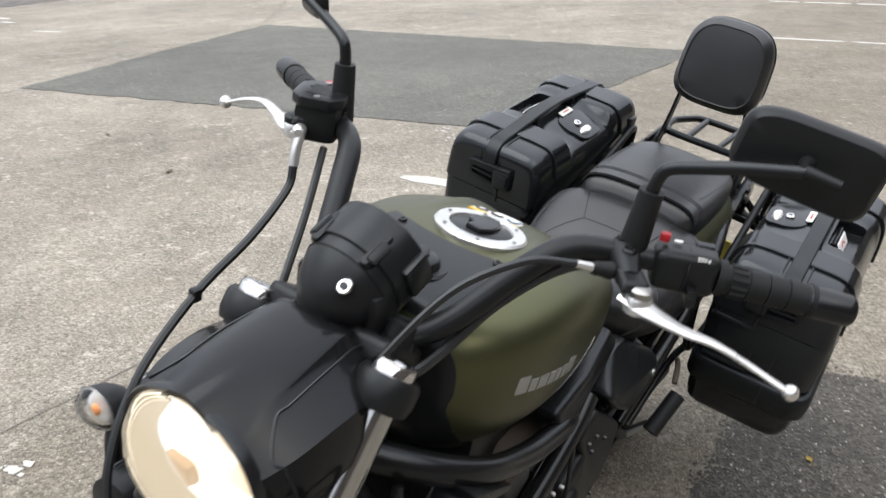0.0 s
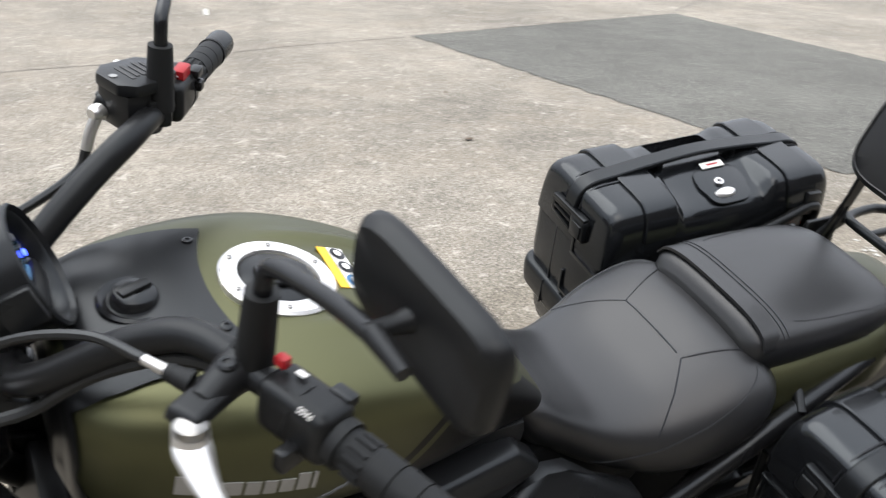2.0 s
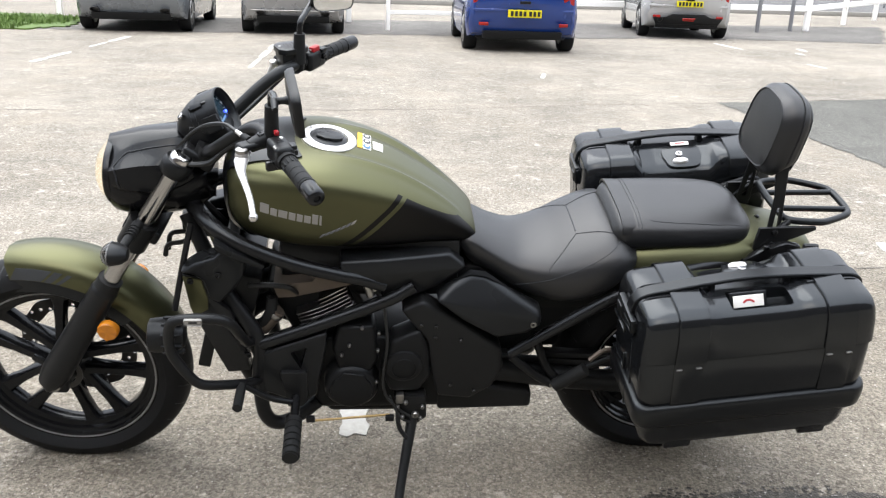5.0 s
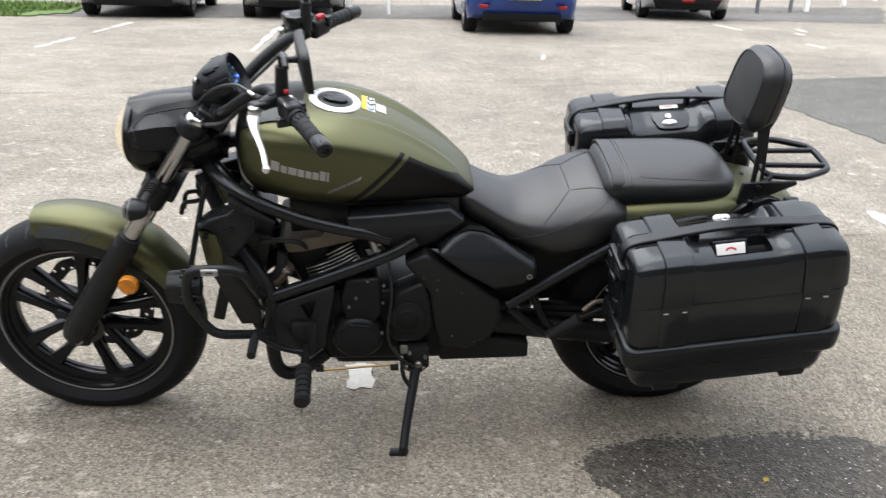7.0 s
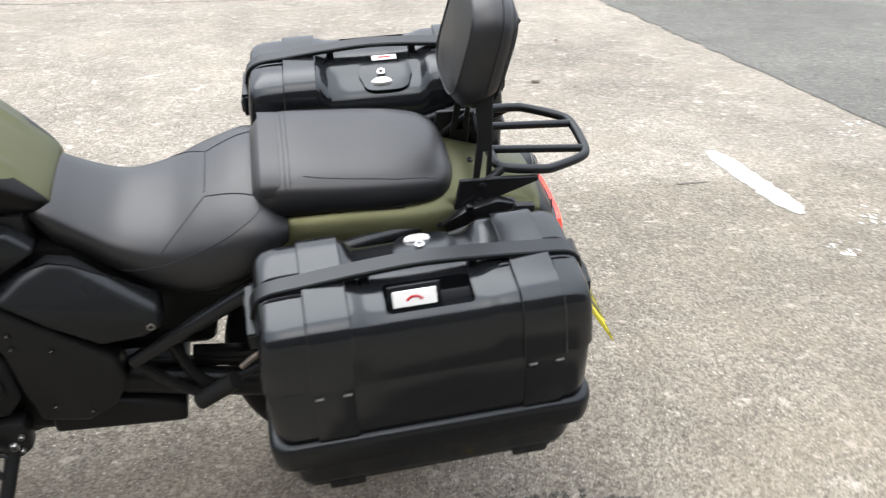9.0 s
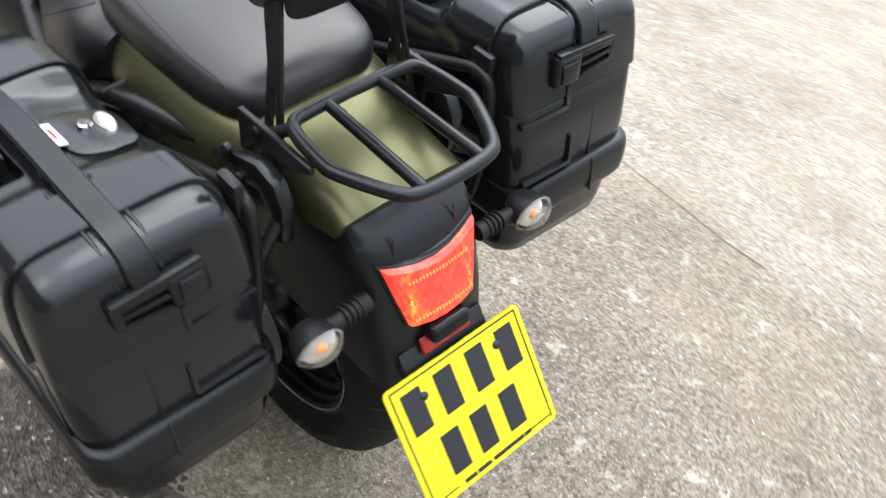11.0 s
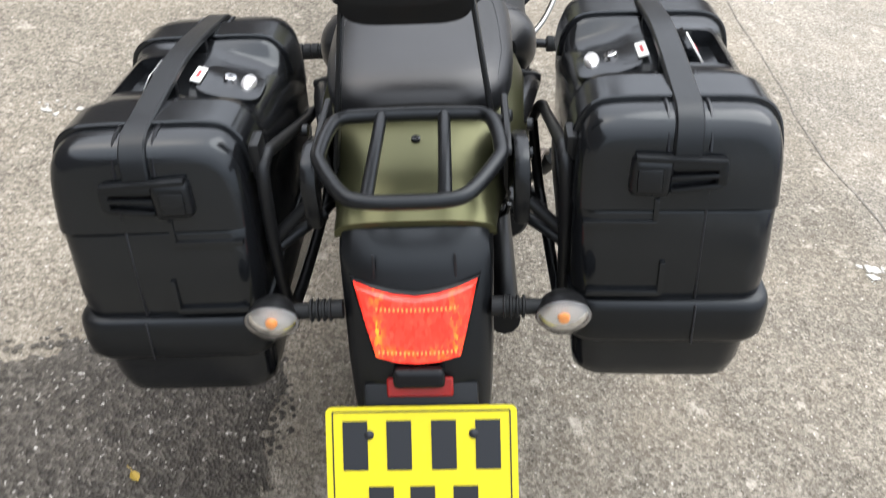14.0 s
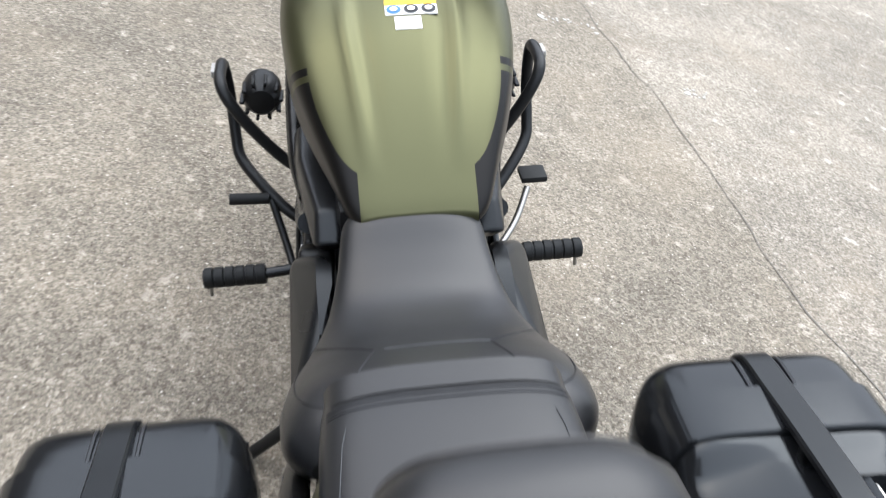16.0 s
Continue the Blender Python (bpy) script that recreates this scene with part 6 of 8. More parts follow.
for s in (-1, 1):
    indicator("rear_indicator", (1.118, s * 0.171, 0.62), (1, 0, -0.05), (1.095, s * 0.088, 0.622), lambda n, b, m, p, l="": part(n, b, m, p, l), bike)
    indicator("front_indicator", (-0.556, s * 0.225, 0.775), (-1, 0, 0.0), (-0.525, s * 0.115, 0.785), front, bike)

# tail lamp
LAMP_OUT = [(-0.072, 0.667), (-0.05, 0.66), (-0.025, 0.6545), (0, 0.652), (0.025, 0.6545), (0.05, 0.66), (0.072, 0.667), (0.067, 0.645), (0.059, 0.61), (0.051, 0.578), (0.026, 0.573), (0, 0.5715), (-0.026, 0.573), (-0.051, 0.578), (-0.059, 0.61), (-0.067, 0.645)]


def lamp_at(y, z, out=0.0):
    """A point on the lens, which bows a little outwards in the middle."""
    return Vector((1.09 + (0.674 - z) * 0.31 + out + 0.009 * (1 - (y / 0.075) ** 2), y, z))


loops = []
for k, dx in ((1.07, -0.006), (1.05, 0.002), (1.0, 0.004), (0.98, 0.009), (0.92, 0.0125), (0.5, 0.0135), (0.01, 0.0135)):
    loops.append([lamp_at(y * k, 0.617 + (z - 0.617) * k, dx) for y, z in LAMP_OUT])
tl = part("tail_lamp", rings(bmesh.new(), loops[2:]), TAIL_GLOW, bike, "lit red tail lamp")
part("tail_lamp_bezel", rings(bmesh.new(), loops[:3], cap=False), BLACK_GLOSS, tl)
for z0, rows_ in ((0.642, 1), (0.589, 1)):
    for r in range(rows_):
        for i in range(21):
            y, z = -0.05 + i * 0.005 + 0.002 * (r % 2), z0 - 0.008 * r
            if abs(y) < 0.05:
                part("tail_lamp_facet", rbox((0.0012, 0.0022, 0.004), lamp_at(y, z, 0.0137), 0, 1, Matrix.Rotation(radians(-17), 3, "Y")), TAIL_SPARK, tl)
part("plate_lamp", rbox((0.035, 0.062, 0.026), (1.138, 0, 0.554), 0.008, 3, Matrix.Rotation(radians(-20), 3, "Y")), BLACK_GLOSS, bike)
part("rear_reflector", rbox((0.006, 0.08, 0.024), (1.141, 0, 0.535), 0.002, 1, Matrix.Rotation(radians(-30), 3, "Y")), RED_LENS, bike, "red rear reflector")
# number plate
P0, P1 = Vector((1.156, 0, 0.5145)), Vector((1.2615, 0, 0.3695))
PD = (P1 - P0).normalized()
PM = Matrix.Translation((P0 + P1) / 2) @ Matrix(((0, -PD.x, -PD.z, 0), (1, 0, 0, 0), (0, -PD.z, PD.x, 0), (0, 0, 0, 1)))
corners = []
for cx, cy, t0 in ((0.1075, 0.084, 0), (-0.1075, 0.084, 90), (-0.1075, -0.084, 180), (0.1075, -0.084, 270)):
    corners += [(cx + 0.008 * math.cos(radians(t0 + k * 22.5)), cy + 0.008 * math.sin(radians(t0 + k * 22.5))) for k in range(5)]
plate = part("number_plate", moved(prism(corners, -0.0015, 0.0015, "xy", 0), PM), PLATE_YELLOW, bike, "yellow rear number plate with black marks")


def mark(x, y, w, h, name="plate_mark"):
    part(name, moved(rbox((w, h, 0.0012), (x, y, 0.0019), 0, 1), PM), INK, plate)


for x in (-0.08, -0.027, 0.027, 0.08):
    mark(x, 0.045, 0.03, 0.06)
for x in (-0.05, 0.0, 0.052):
    mark(x, -0.035, 0.03, 0.06)
mark(0, 0.086, 0.214, 0.0016)
mark(-0.107, 0, 0.0016, 0.172)
mark(0.107, 0, 0.0016, 0.172)
mark(-0.087, -0.0815, 0.04, 0.0012)
mark(0.087, -0.0815, 0.04, 0.0012)
for x, w in ((-0.045, 0.02), (-0.02, 0.024), (0.025, 0.056), (0.061, 0.012)):
    mark(x, -0.082, w, 0.005)
for x in (-0.063, 0.063):
    part("plate_screw", moved(lathe([(0.006, 0.001), (0.006, 0.003), (0.003, 0.005)], 12, axis=(0, 0, 1)), PM @ pose(x, 0.058, 0)), INK, plate)
part("plate_bracket", rbox((0.02, 0.14, 0.09), (1.15, 0, 0.49), 0.006, 2, Matrix.Rotation(radians(-36), 3, "Y")), BLACK_MATT, bike)

# ---- frame, engine and undercarriage ----
both("frame_rail", tube([(-0.42, -0.05, 0.805), (-0.37, -0.115, 0.79), (-0.3, -0.15, 0.762), (-0.2, -0.158, 0.722), (-0.108, -0.158, 0.694), (-0.045, -0.155, 0.677), (0.01, -0.145, 0.65)], [0.02, 0.019, 0.017, 0.0165, 0.0165, 0.0165, 0.015], 16, 6), BLACK_SATIN, bike)
both("frame_downtube", tube([(-0.44, -0.04, 0.78), (-0.36, -0.11, 0.62), (-0.285, -0.15, 0.5), (-0.287, -0.16, 0.38), (-0.28, -0.16, 0.27), (-0.25, -0.15, 0.225), (-0.2, -0.13, 0.23), (-0.15, -0.11, 0.26)], 0.018, 14, 6), BLACK_MATT, bike)
both("frame_brace", tube([(-0.278, -0.155, 0.488), (-0.133, -0.158, 0.55), (0.02, -0.152, 0.615), (0.08, -0.145, 0.65)], 0.0165, 14, 6), BLACK_SATIN, bike)
panel = prism([(-0.09, 0.722), (0.02, 0.728), (0.16, 0.728), (0.2, 0.695), (0.13, 0.635), (0.06, 0.6), (0.02, 0.6), (-0.02, 0.665), (-0.09, 0.705)], -0.168, -0.095, bevel=0.008, seg=3)
for v in panel.verts:
    if v.co.y < -0.12:
        v.co.y += 0.3 * max(0, v.co.x - 0.08) + 0.45 * max(0, v.co.z - 0.69)
bmesh.ops.bisect_plane(panel, geom=panel.verts[:] + panel.edges[:] + panel.faces[:], plane_co=(0, 0, 0.688), plane_no=(0, 0, 1))
for v in panel.verts:
    if v.co.y < -0.12 and v.co.z < 0.687:
        v.co.y += 0.4 * (0.688 - v.co.z)
both("frame_panel", panel, DARK_GREY, bike, "dark plastic frame panel")
both("frame_trim", prism([(-0.366, 0.782), (-0.34, 0.768), (-0.3, 0.748), (-0.255, 0.722), (-0.262, 0.714), (-0.31, 0.735), (-0.357, 0.758)], -0.172, -0.14, bevel=0.004), DARK_GREY, bike)
def creased(bm, a, b, slope):
    """Folds the outer face inwards above the line a-b."""
    nx, nz = -(b[1] - a[1]), b[0] - a[0]
    k = math.hypot(nx, nz)
    bmesh.ops.bisect_plane(bm, geom=bm.verts[:] + bm.edges[:] + bm.faces[:], plane_co=(a[0], 0, a[1]), plane_no=(nx / k, 0, nz / k))
    for v in bm.verts:
        h = ((v.co.x - a[0]) * nx + (v.co.z - a[1]) * nz) / k
        if h > 0 and v.co.y < -0.145:
            v.co.y += slope * h
    return bm


both("side_cover", creased(prism([(0.13, 0.625), (0.17, 0.655), (0.213, 0.674), (0.25, 0.668), (0.31, 0.632), (0.383, 0.592), (0.387, 0.553), (0.352, 0.528), (0.28, 0.515), (0.2, 0.565)], -0.176, -0.12, bevel=0.014, seg=4), (0.13, 0.622), (0.37, 0.58), 0.75), DARK_GREY, bike, "dark grey side cover")
part("side_cover_lock", lathe([(0.004, -0.174), (0.004, -0.179), (0.0075, -0.179), (0.0082, -0.17)], 16, (0.366, 0, 0.558)), STEEL, bike)
both("subframe_tube", tube([(0.323, -0.155, 0.452), (0.427, -0.162, 0.536), (0.567, -0.165, 0.64), (0.7, -0.15, 0.69), (0.86, -0.12, 0.71)], [0.013, 0.015, 0.017, 0.016, 0.014], 12, 5), BLACK_SATIN, bike)
both("subframe_arm", tube([(0.327, -0.15, 0.44), (0.39, -0.15, 0.38), (0.44, -0.15, 0.345)], 0.011, 10, 4), BLACK_MATT, bike)
both("subframe_arm", tube([(0.381, -0.14, 0.5), (0.42, -0.14, 0.4), (0.45, -0.14, 0.36)], 0.011, 10, 4), BLACK_MATT, bike)
# engine
eng = part("crankcase", rbox((0.36, 0.25, 0.24), (0.02, 0, 0.36), 0.03, 3), ENGINE, bike, "black painted engine crankcase")
part("oil_sump", rbox((0.26, 0.2, 0.08), (0.0, 0, 0.245), 0.025, 3), ENGINE, eng)
part("alternator_cover", lathe([(0.0, -0.181), (0.044, -0.181), (0.05, -0.179), (0.052, -0.174), (0.058, -0.172), (0.066, -0.162), (0.07, -0.12)], 48, (-0.065, 0, 0.355)), ENGINE, eng, "round engine cover")
part("cover_rib", rbox((0.1, 0.004, 0.05), (-0.062, -0.178, 0.385), 0.0015, 1, Matrix.Rotation(radians(8), 3, "Y"), taper=(0.5, 1)), ENGINE, eng)
part("clutch_cover", prism([(0.03, 0.5), (0.1, 0.535), (0.12, 0.48), (0.13, 0.39), (0.1, 0.34), (0.03, 0.34), (0.008, 0.4)], -0.17, -0.1, bevel=0.015, seg=3), ENGINE, eng)
part("clutch_cap", lathe([(0.0, -0.182), (0.036, -0.181), (0.045, -0.176), (0.048, -0.165)], 32, (0.062, 0, 0.428)), ENGINE, eng)
part("cap_ridge", lathe([(0.028, -0.183), (0.0295, -0.1835), (0.031, -0.182)], 32, (0.062, 0, 0.428), closed=True), ENGINE, eng)
part("sprocket_cover", prism([(0.05, 0.59), (0.102, 0.617), (0.2, 0.55), (0.3, 0.47), (0.31, 0.41), (0.285, 0.35), (0.23, 0.31), (0.15, 0.32), (0.13, 0.4), (0.115, 0.5)], -0.165, -0.11, bevel=0.012, seg=3), BLACK_MATT, eng, "black sprocket cover")
for x, z in ((0.1, 0.55), (0.135, 0.545), (0.18, 0.36), (0.24, 0.34), (0.135, 0.512), (0.197, 0.503)):
    part("cover_bolt", bolt((x, -0.166, z), (0, -1, 0), 0.0045, 0.005), DISC, eng)
for x, z in ((-0.04, 0.545), (0.0, 0.53), (-0.07, 0.492), (-0.002, 0.477), (-0.088, 0.463), (-0.003, 0.377)):
    part("cover_bolt", bolt((x, -0.168, z), (0, -1, 0), 0.0042, 0.006), STEEL, eng, "bright steel bolt")
part("wire", tube([(0.012, -0.165, 0.6), (0.02, -0.175, 0.5), (0.012, -0.178, 0.4), (0.02, -0.18, 0.34), (0.05, -0.185, 0.3), (0.085, -0.18, 0.265)], 0.0038, 8, 5), CABLE, eng)
part("wire", tube([(0.03, -0.17, 0.33), (0.045, -0.19, 0.3), (0.06, -0.19, 0.27), (0.09, -0.185, 0.25)], 0.003, 8, 5), CABLE, eng)
part("fuel_hose", tube([(-0.06, -0.125, 0.675), (-0.03, -0.145, 0.66), (0.0, -0.14, 0.62), (0.005, -0.14, 0.585)], 0.008, 10, 5), RUBBER, eng)
part("hose_band", lathe([(0.0095, -0.004), (0.0095, 0.004)], 14, (-0.012, -0.143, 0.642), (0.5, 0, -0.7)), STEEL, eng)
part("oil_line", tube([(-0.3, -0.13, 0.64), (-0.25, -0.15, 0.655), (-0.21, -0.15, 0.65), (-0.19, -0.13, 0.62)], 0.0065, 8, 5), CABLE, eng)
part("cam_chain_cover", prism([(-0.095, 0.54), (-0.01, 0.545), (0.0, 0.44), (-0.02, 0.4), (-0.095, 0.41), (-0.11, 0.47)], -0.163, -0.1, bevel=0.012, seg=3), ENGINE, eng)
INC = Matrix.Rotation(radians(-24), 3, "Y")
cyl = part("cylinder_block", rbox((0.19, 0.2, 0.2), (-0.14, 0, 0.565), 0.015, 3, INC), ENGINE, eng)
FIN = [(-0.2, 0.573), (-0.17, 0.5825), (-0.14, 0.5955), (-0.11, 0.612), (-0.078, 0.633)]
for k in range(8):
    # thin fins that rise towards the rear, the upper ones shorter
    fin = [(x + 0.0035 * k, z - 0.0098 * k) for x, z in FIN[(0 if k > 1 else 2):]]
    top = [(x - 0.002, z + 0.0022) for x, z in fin]
    part("cylinder_fin", prism(fin + top[::-1], -0.131, -0.09, bevel=0.0006, seg=1), STEEL, cyl, "pale machined cooling fin")
part("head_cover", prism([(-0.246, 0.643), (-0.2, 0.65), (-0.155, 0.654), (-0.145, 0.671), (-0.106, 0.673), (-0.03, 0.655), (-0.09, 0.637), (-0.198, 0.609), (-0.236, 0.607)], -0.135, 0.13, bevel=0.005), BRONZE, cyl, "bronze coloured head cover")
part("exhaust_port", tube([(-0.275, -0.12, 0.505), (-0.25, -0.125, 0.545), (-0.235, -0.125, 0.565)], [0.016, 0.018, 0.016], 14, 4), BRONZE, cyl, "bronze coloured exhaust port")
part("port_band", lathe([(0.0185, -0.006), (0.02, -0.004), (0.02, 0.004), (0.0185, 0.006)], 18, (-0.243, -0.125, 0.555), (0.6, 0, 0.8)), STEEL, cyl)
part("coolant_pipe", tube([(-0.25, -0.12, 0.6), (-0.255, -0.13, 0.56), (-0.28, -0.12, 0.52), (-0.33, -0.1, 0.5)], 0.014, 12, 5), RUBBER, eng)
part("spark_cap", tube([(-0.03, -0.14, 0.655), (-0.02, -0.142, 0.62)], 0.011, 10, 1, smooth=False), STEEL, eng)
part("inner_fill", rbox((0.42, 0.2, 0.16), (-0.02, 0, 0.665), 0.02, 2), BLACK_MATT, bike)
part("battery_box", rbox((0.5, 0.18, 0.13), (0.42, 0, 0.6), 0.02, 2), BLACK_MATT, bike)
part("inner_mudguard", prism([(0.18, 0.64), (0.62, 0.66), (0.62, 0.6), (0.525, 0.55), (0.475, 0.47), (0.46, 0.4), (0.2, 0.38)], -0.065, 0.065, bevel=0.01), PLASTIC_DULL, bike, "black mudguard between engine and rear wheel")
both("lower_guard", cut(prism([(-0.272, 0.472), (-0.24, 0.484), (-0.122, 0.532), (-0.124, 0.49), (-0.15, 0.335), (-0.19, 0.31), (-0.285, 0.352), (-0.292, 0.4)], -0.172, -0.125, bevel=0.009, seg=3), prism([(-0.21, 0.472), (-0.17, 0.488), (-0.186, 0.42)], -0.18, -0.15, bevel=0.004)), DARK_GREY, bike, "dark plastic lower guard with a triangular recess")
# radiator
rad = part("radiator", rbox((0.03, 0.27, 0.3), (-0.385, 0, 0.545), 0.006, 2, Matrix.Rotation(radians(14), 3, "Y")), BLACK_MATT, bike, "black radiator")
both("radiator_shroud", prism([(-0.444, 0.698), (-0.411, 0.722), (-0.367, 0.737), (-0.348, 0.757), (-0.3, 0.728), (-0.305, 0.69), (-0.33, 0.65), (-0.363, 0.613), (-0.385, 0.625), (-0.395, 0.675), (-0.412, 0.69)], -0.165, -0.11, bevel=0.009, seg=3), DARK_GREY, rad, "dark plastic radiator shroud")
# black paints in the shade on the lower part of a green plate
side = prism([(-0.444, 0.688), (-0.396, 0.68), (-0.384, 0.62), (-0.345, 0.585), (-0.322, 0.52), (-0.306, 0.402), (-0.362, 0.396), (-0.429, 0.576)], -0.153, -0.11, bevel=0.006)
part("radiator_side_shaded", side.copy(), BLACK_SATIN, rad, "green radiator side panel, painted black for its shade")
part("radiator_side_shaded", moved(mirrored(side), Matrix.Translation((0.045, 0, 0.02)) @ Matrix.Diagonal((1, 0.9, 1, 1))), BLACK_SATIN, rad)
both("radiator_badge", prism([(-0.441, 0.683), (-0.401, 0.675), (-0.39, 0.622), (-0.392, 0.59), (-0.425, 0.572), (-0.432, 0.6)], -0.157, -0.15, bevel=0.002), GREEN, rad, "green painted upper part of the side plate")
# added filler behind the radiator, blocks bright ground showing through
part("radiator_gap_fill", rbox((0.075, 0.22, 0.25), (-0.335, 0, 0.53), 0.02, 2, Matrix.Rotation(radians(14), 3, "Y")), BLACK_MATT, rad)
for x, z in ((-0.36, 0.695), (-0.425, 0.672), (-0.31, 0.455)):
    part("shroud_bolt", bolt((x, -0.166 if z > 0.68 else -0.157, z), (0, -1, 0), 0.008, 0.004), BLACK_SATIN, rad)
for y, o in ((-0.03, 0.0), (0.0, 0.012)):
    front("oil_hose", tube([(-0.5, y, 0.655), (-0.49, y, 0.685 + o), (-0.455, y, 0.695 + o), (-0.432, y, 0.715 + o), (-0.425, y, 0.76)], 0.006, 8, 5), CABLE, bike)
both("frame_stay", tube([(-0.42, -0.1, 0.79), (-0.442, -0.13, 0.7), (-0.464, -0.17, 0.6)], 0.007, 10, 4), BLACK_SATIN, bike)
# crash bars with auxiliary lamps
CB = [(-0.3, -0.155, 0.495), (-0.305, -0.2, 0.53), (-0.311, -0.252, 0.595), (-0.322, -0.288, 0.652), (-0.348, -0.301, 0.676), (-0.4, -0.303, 0.679), (-0.436, -0.303, 0.672), (-0.45, -0.302, 0.645), (-0.453, -0.301, 0.6), (-0.445, -0.3, 0.565), (-0.418, -0.298, 0.512), (-0.395, -0.292, 0.484), (-0.355, -0.262, 0.455), (-0.305, -0.21, 0.414), (-0.286, -0.165, 0.384)]
for s in (-1, 1):
    cb = part("crash_bar", tube([(x, -s * y, z) for x, y, z in CB], 0.0115, 14, 6), BLACK_MATT, bike, "black tubular crash bar")
    part("badge_print", rbox((0.018, 0.003, 0.005), (-0.395, s * 0.3165, 0.679), 0.001, 1), INK, cb)
    part("bar_badge", rbox((0.038, 0.003, 0.015), (-0.395, s * 0.3155, 0.679), 0.005, 3), SILVER_PRINT, cb)
    lampb = part("spot_lamp", lathe([(0.0, 0.05), (0.026, 0.046), (0.037, 0.03), (0.0395, -0.01), (0.0375, -0.028), (0.034, -0.03)], 32, (-0.478, s * 0.24, 0.585), (1, 0, 0)), BLACK_MATT, bike, "black auxiliary lamp")
    for k in range(10):
        a = 2 * math.pi * k / 10
        part("cooling_rib", rbox((0.045, 0.006, 0.01), (-0.455, s * 0.24 + 0.0385 * math.cos(a), 0.585 + 0.0385 * math.sin(a)), 0.002, 1, Matrix.Rotation(a - math.pi / 2, 3, "X")), BLACK_MATT, lampb)
    part("spot_glass", lathe([(0.0345, -0.024), (0.03, -0.028), (0.0, -0.03)], 24, (-0.478, s * 0.24, 0.585), (1, 0, 0)), SMOKE, lampb)
# footpegs, pedals, linkage
for s in (-1, 1):
    br = part("peg_bracket", prism([(-0.235, 0.42), (-0.17, 0.42), (-0.17, 0.33), (-0.185, 0.31), (-0.22, 0.31)], s * 0.155, s * 0.185, bevel=0.005), BLACK_MATT, bike)
    part("footpeg", tube([(-0.2, s * 0.255, 0.335), (-0.203, s * 0.375, 0.332)], 0.0185, 16, 1, smooth=False), RUBBER, bike, "black rubber footpeg")
    for k in range(6):
        part("peg_rib", lathe([(0.0185, -0.0085), (0.0203, -0.0075), (0.0203, 0.0075), (0.0185, 0.0085)], 14, (-0.201, s * (0.265 + 0.02 * k), 0.335), (0, 1, 0)), RUBBER, br)
    part("peg_hinge", tube([(-0.2, s * 0.17, 0.345), (-0.2, s * 0.255, 0.336)], 0.011, 10, 1, smooth=False), BLACK_SATIN, br)
    part("peg_feeler", tube([(-0.203, s * 0.365, 0.318), (-0.203, s * 0.367, 0.29)], 0.004, 8, 1, smooth=False), STEEL, br)
part("shift_lever", tube([(-0.2, -0.2, 0.34), (-0.26, -0.215, 0.37), (-0.315, -0.235, 0.43)], 0.008, 10, 4), BLACK_MATT, bike)
part("shift_peg", tube([(-0.318, -0.24, 0.432), (-0.32, -0.318, 0.435)], 0.0115, 12, 1, smooth=False), RUBBER, bike)
part("shift_rod", tube([(-0.165, -0.2, 0.277), (0.03, -0.195, 0.29)], 0.0031, 8, 1, smooth=False), BRASS, bike, "thin brass coloured linkage rod")
for x in (-0.165, 0.03):
    part("rod_end", rbox((0.022, 0.012, 0.016), (x, -0.2, 0.284), 0.003, 2), BLACK_MATT, bike)
part("brake_pedal_arm", tube([(-0.2, 0.2, 0.34), (-0.26, 0.25, 0.37), (-0.32, 0.285, 0.41)], 0.007, 10, 4), STEEL, bike)
part("heel_guard", prism([(-0.235, 0.42), (-0.19, 0.435), (-0.13, 0.4), (-0.11, 0.34), (-0.14, 0.3), (-0.19, 0.31)], 0.185, 0.197, bevel=0.004), BLACK_SATIN, bike, "black heel guard plate")
part("brake_pedal", rbox((0.05, 0.055, 0.014), (-0.345, 0.3, 0.425), 0.005, 2), RUBBER, bike, "ribbed brake pedal")
# exhaust
both("exhaust_header", tube([(-0.24, -0.05, 0.56), (-0.32, -0.06, 0.5), (-0.34, -0.06, 0.38), (-0.28, -0.05, 0.25), (-0.1, -0.03, 0.2), (0.1, -0.02, 0.22)], 0.02, 14, 6), BLACK_MATT, bike)
part("exhaust_chamber", prism([(0.15, 0.34), (0.38, 0.305), (0.4, 0.29), (0.4, 0.245), (0.155, 0.24)], -0.13, 0.12, bevel=0.012, seg=3), BLACK_MATT, bike, "black exhaust chamber under the engine")
part("silencer", tube([(0.34, 0.12, 0.262), (0.36, 0.13, 0.264), (0.43, 0.132, 0.266), (0.45, 0.132, 0.268)], [0.035, 0.048, 0.048, 0.035], 20, 5), BLACK_MATT, bike, "short black silencer")
# swingarm, shock, chain guard, pillion pegs
both("swingarm", tube([(0.22, -0.1, 0.37), (0.35, -0.105, 0.35), (0.55, -0.112, 0.325), (0.785, -0.115, 0.312)], [0.028, 0.026, 0.024, 0.026], 12, 5, squash=1.3), BLACK_MATT, bike)
part("drive_chain", tube([(0.2, -0.09, 0.395), (0.5, -0.092, 0.37), (0.785, -0.094, 0.355)], 0.008, 8, 4, squash=1.6), BLACK_MATT, bike)
part("drive_chain", tube([(0.2, -0.09, 0.33), (0.5, -0.092, 0.3), (0.785, -0.094, 0.27)], 0.008, 8, 4, squash=1.6), BLACK_MATT, bike)
part("chain_guard", prism([(0.42, 0.41), (0.6, 0.4), (0.8, 0.39), (0.8, 0.375), (0.6, 0.385), (0.42, 0.395)], -0.105, -0.08, bevel=0.003), BLACK_MATT, bike)
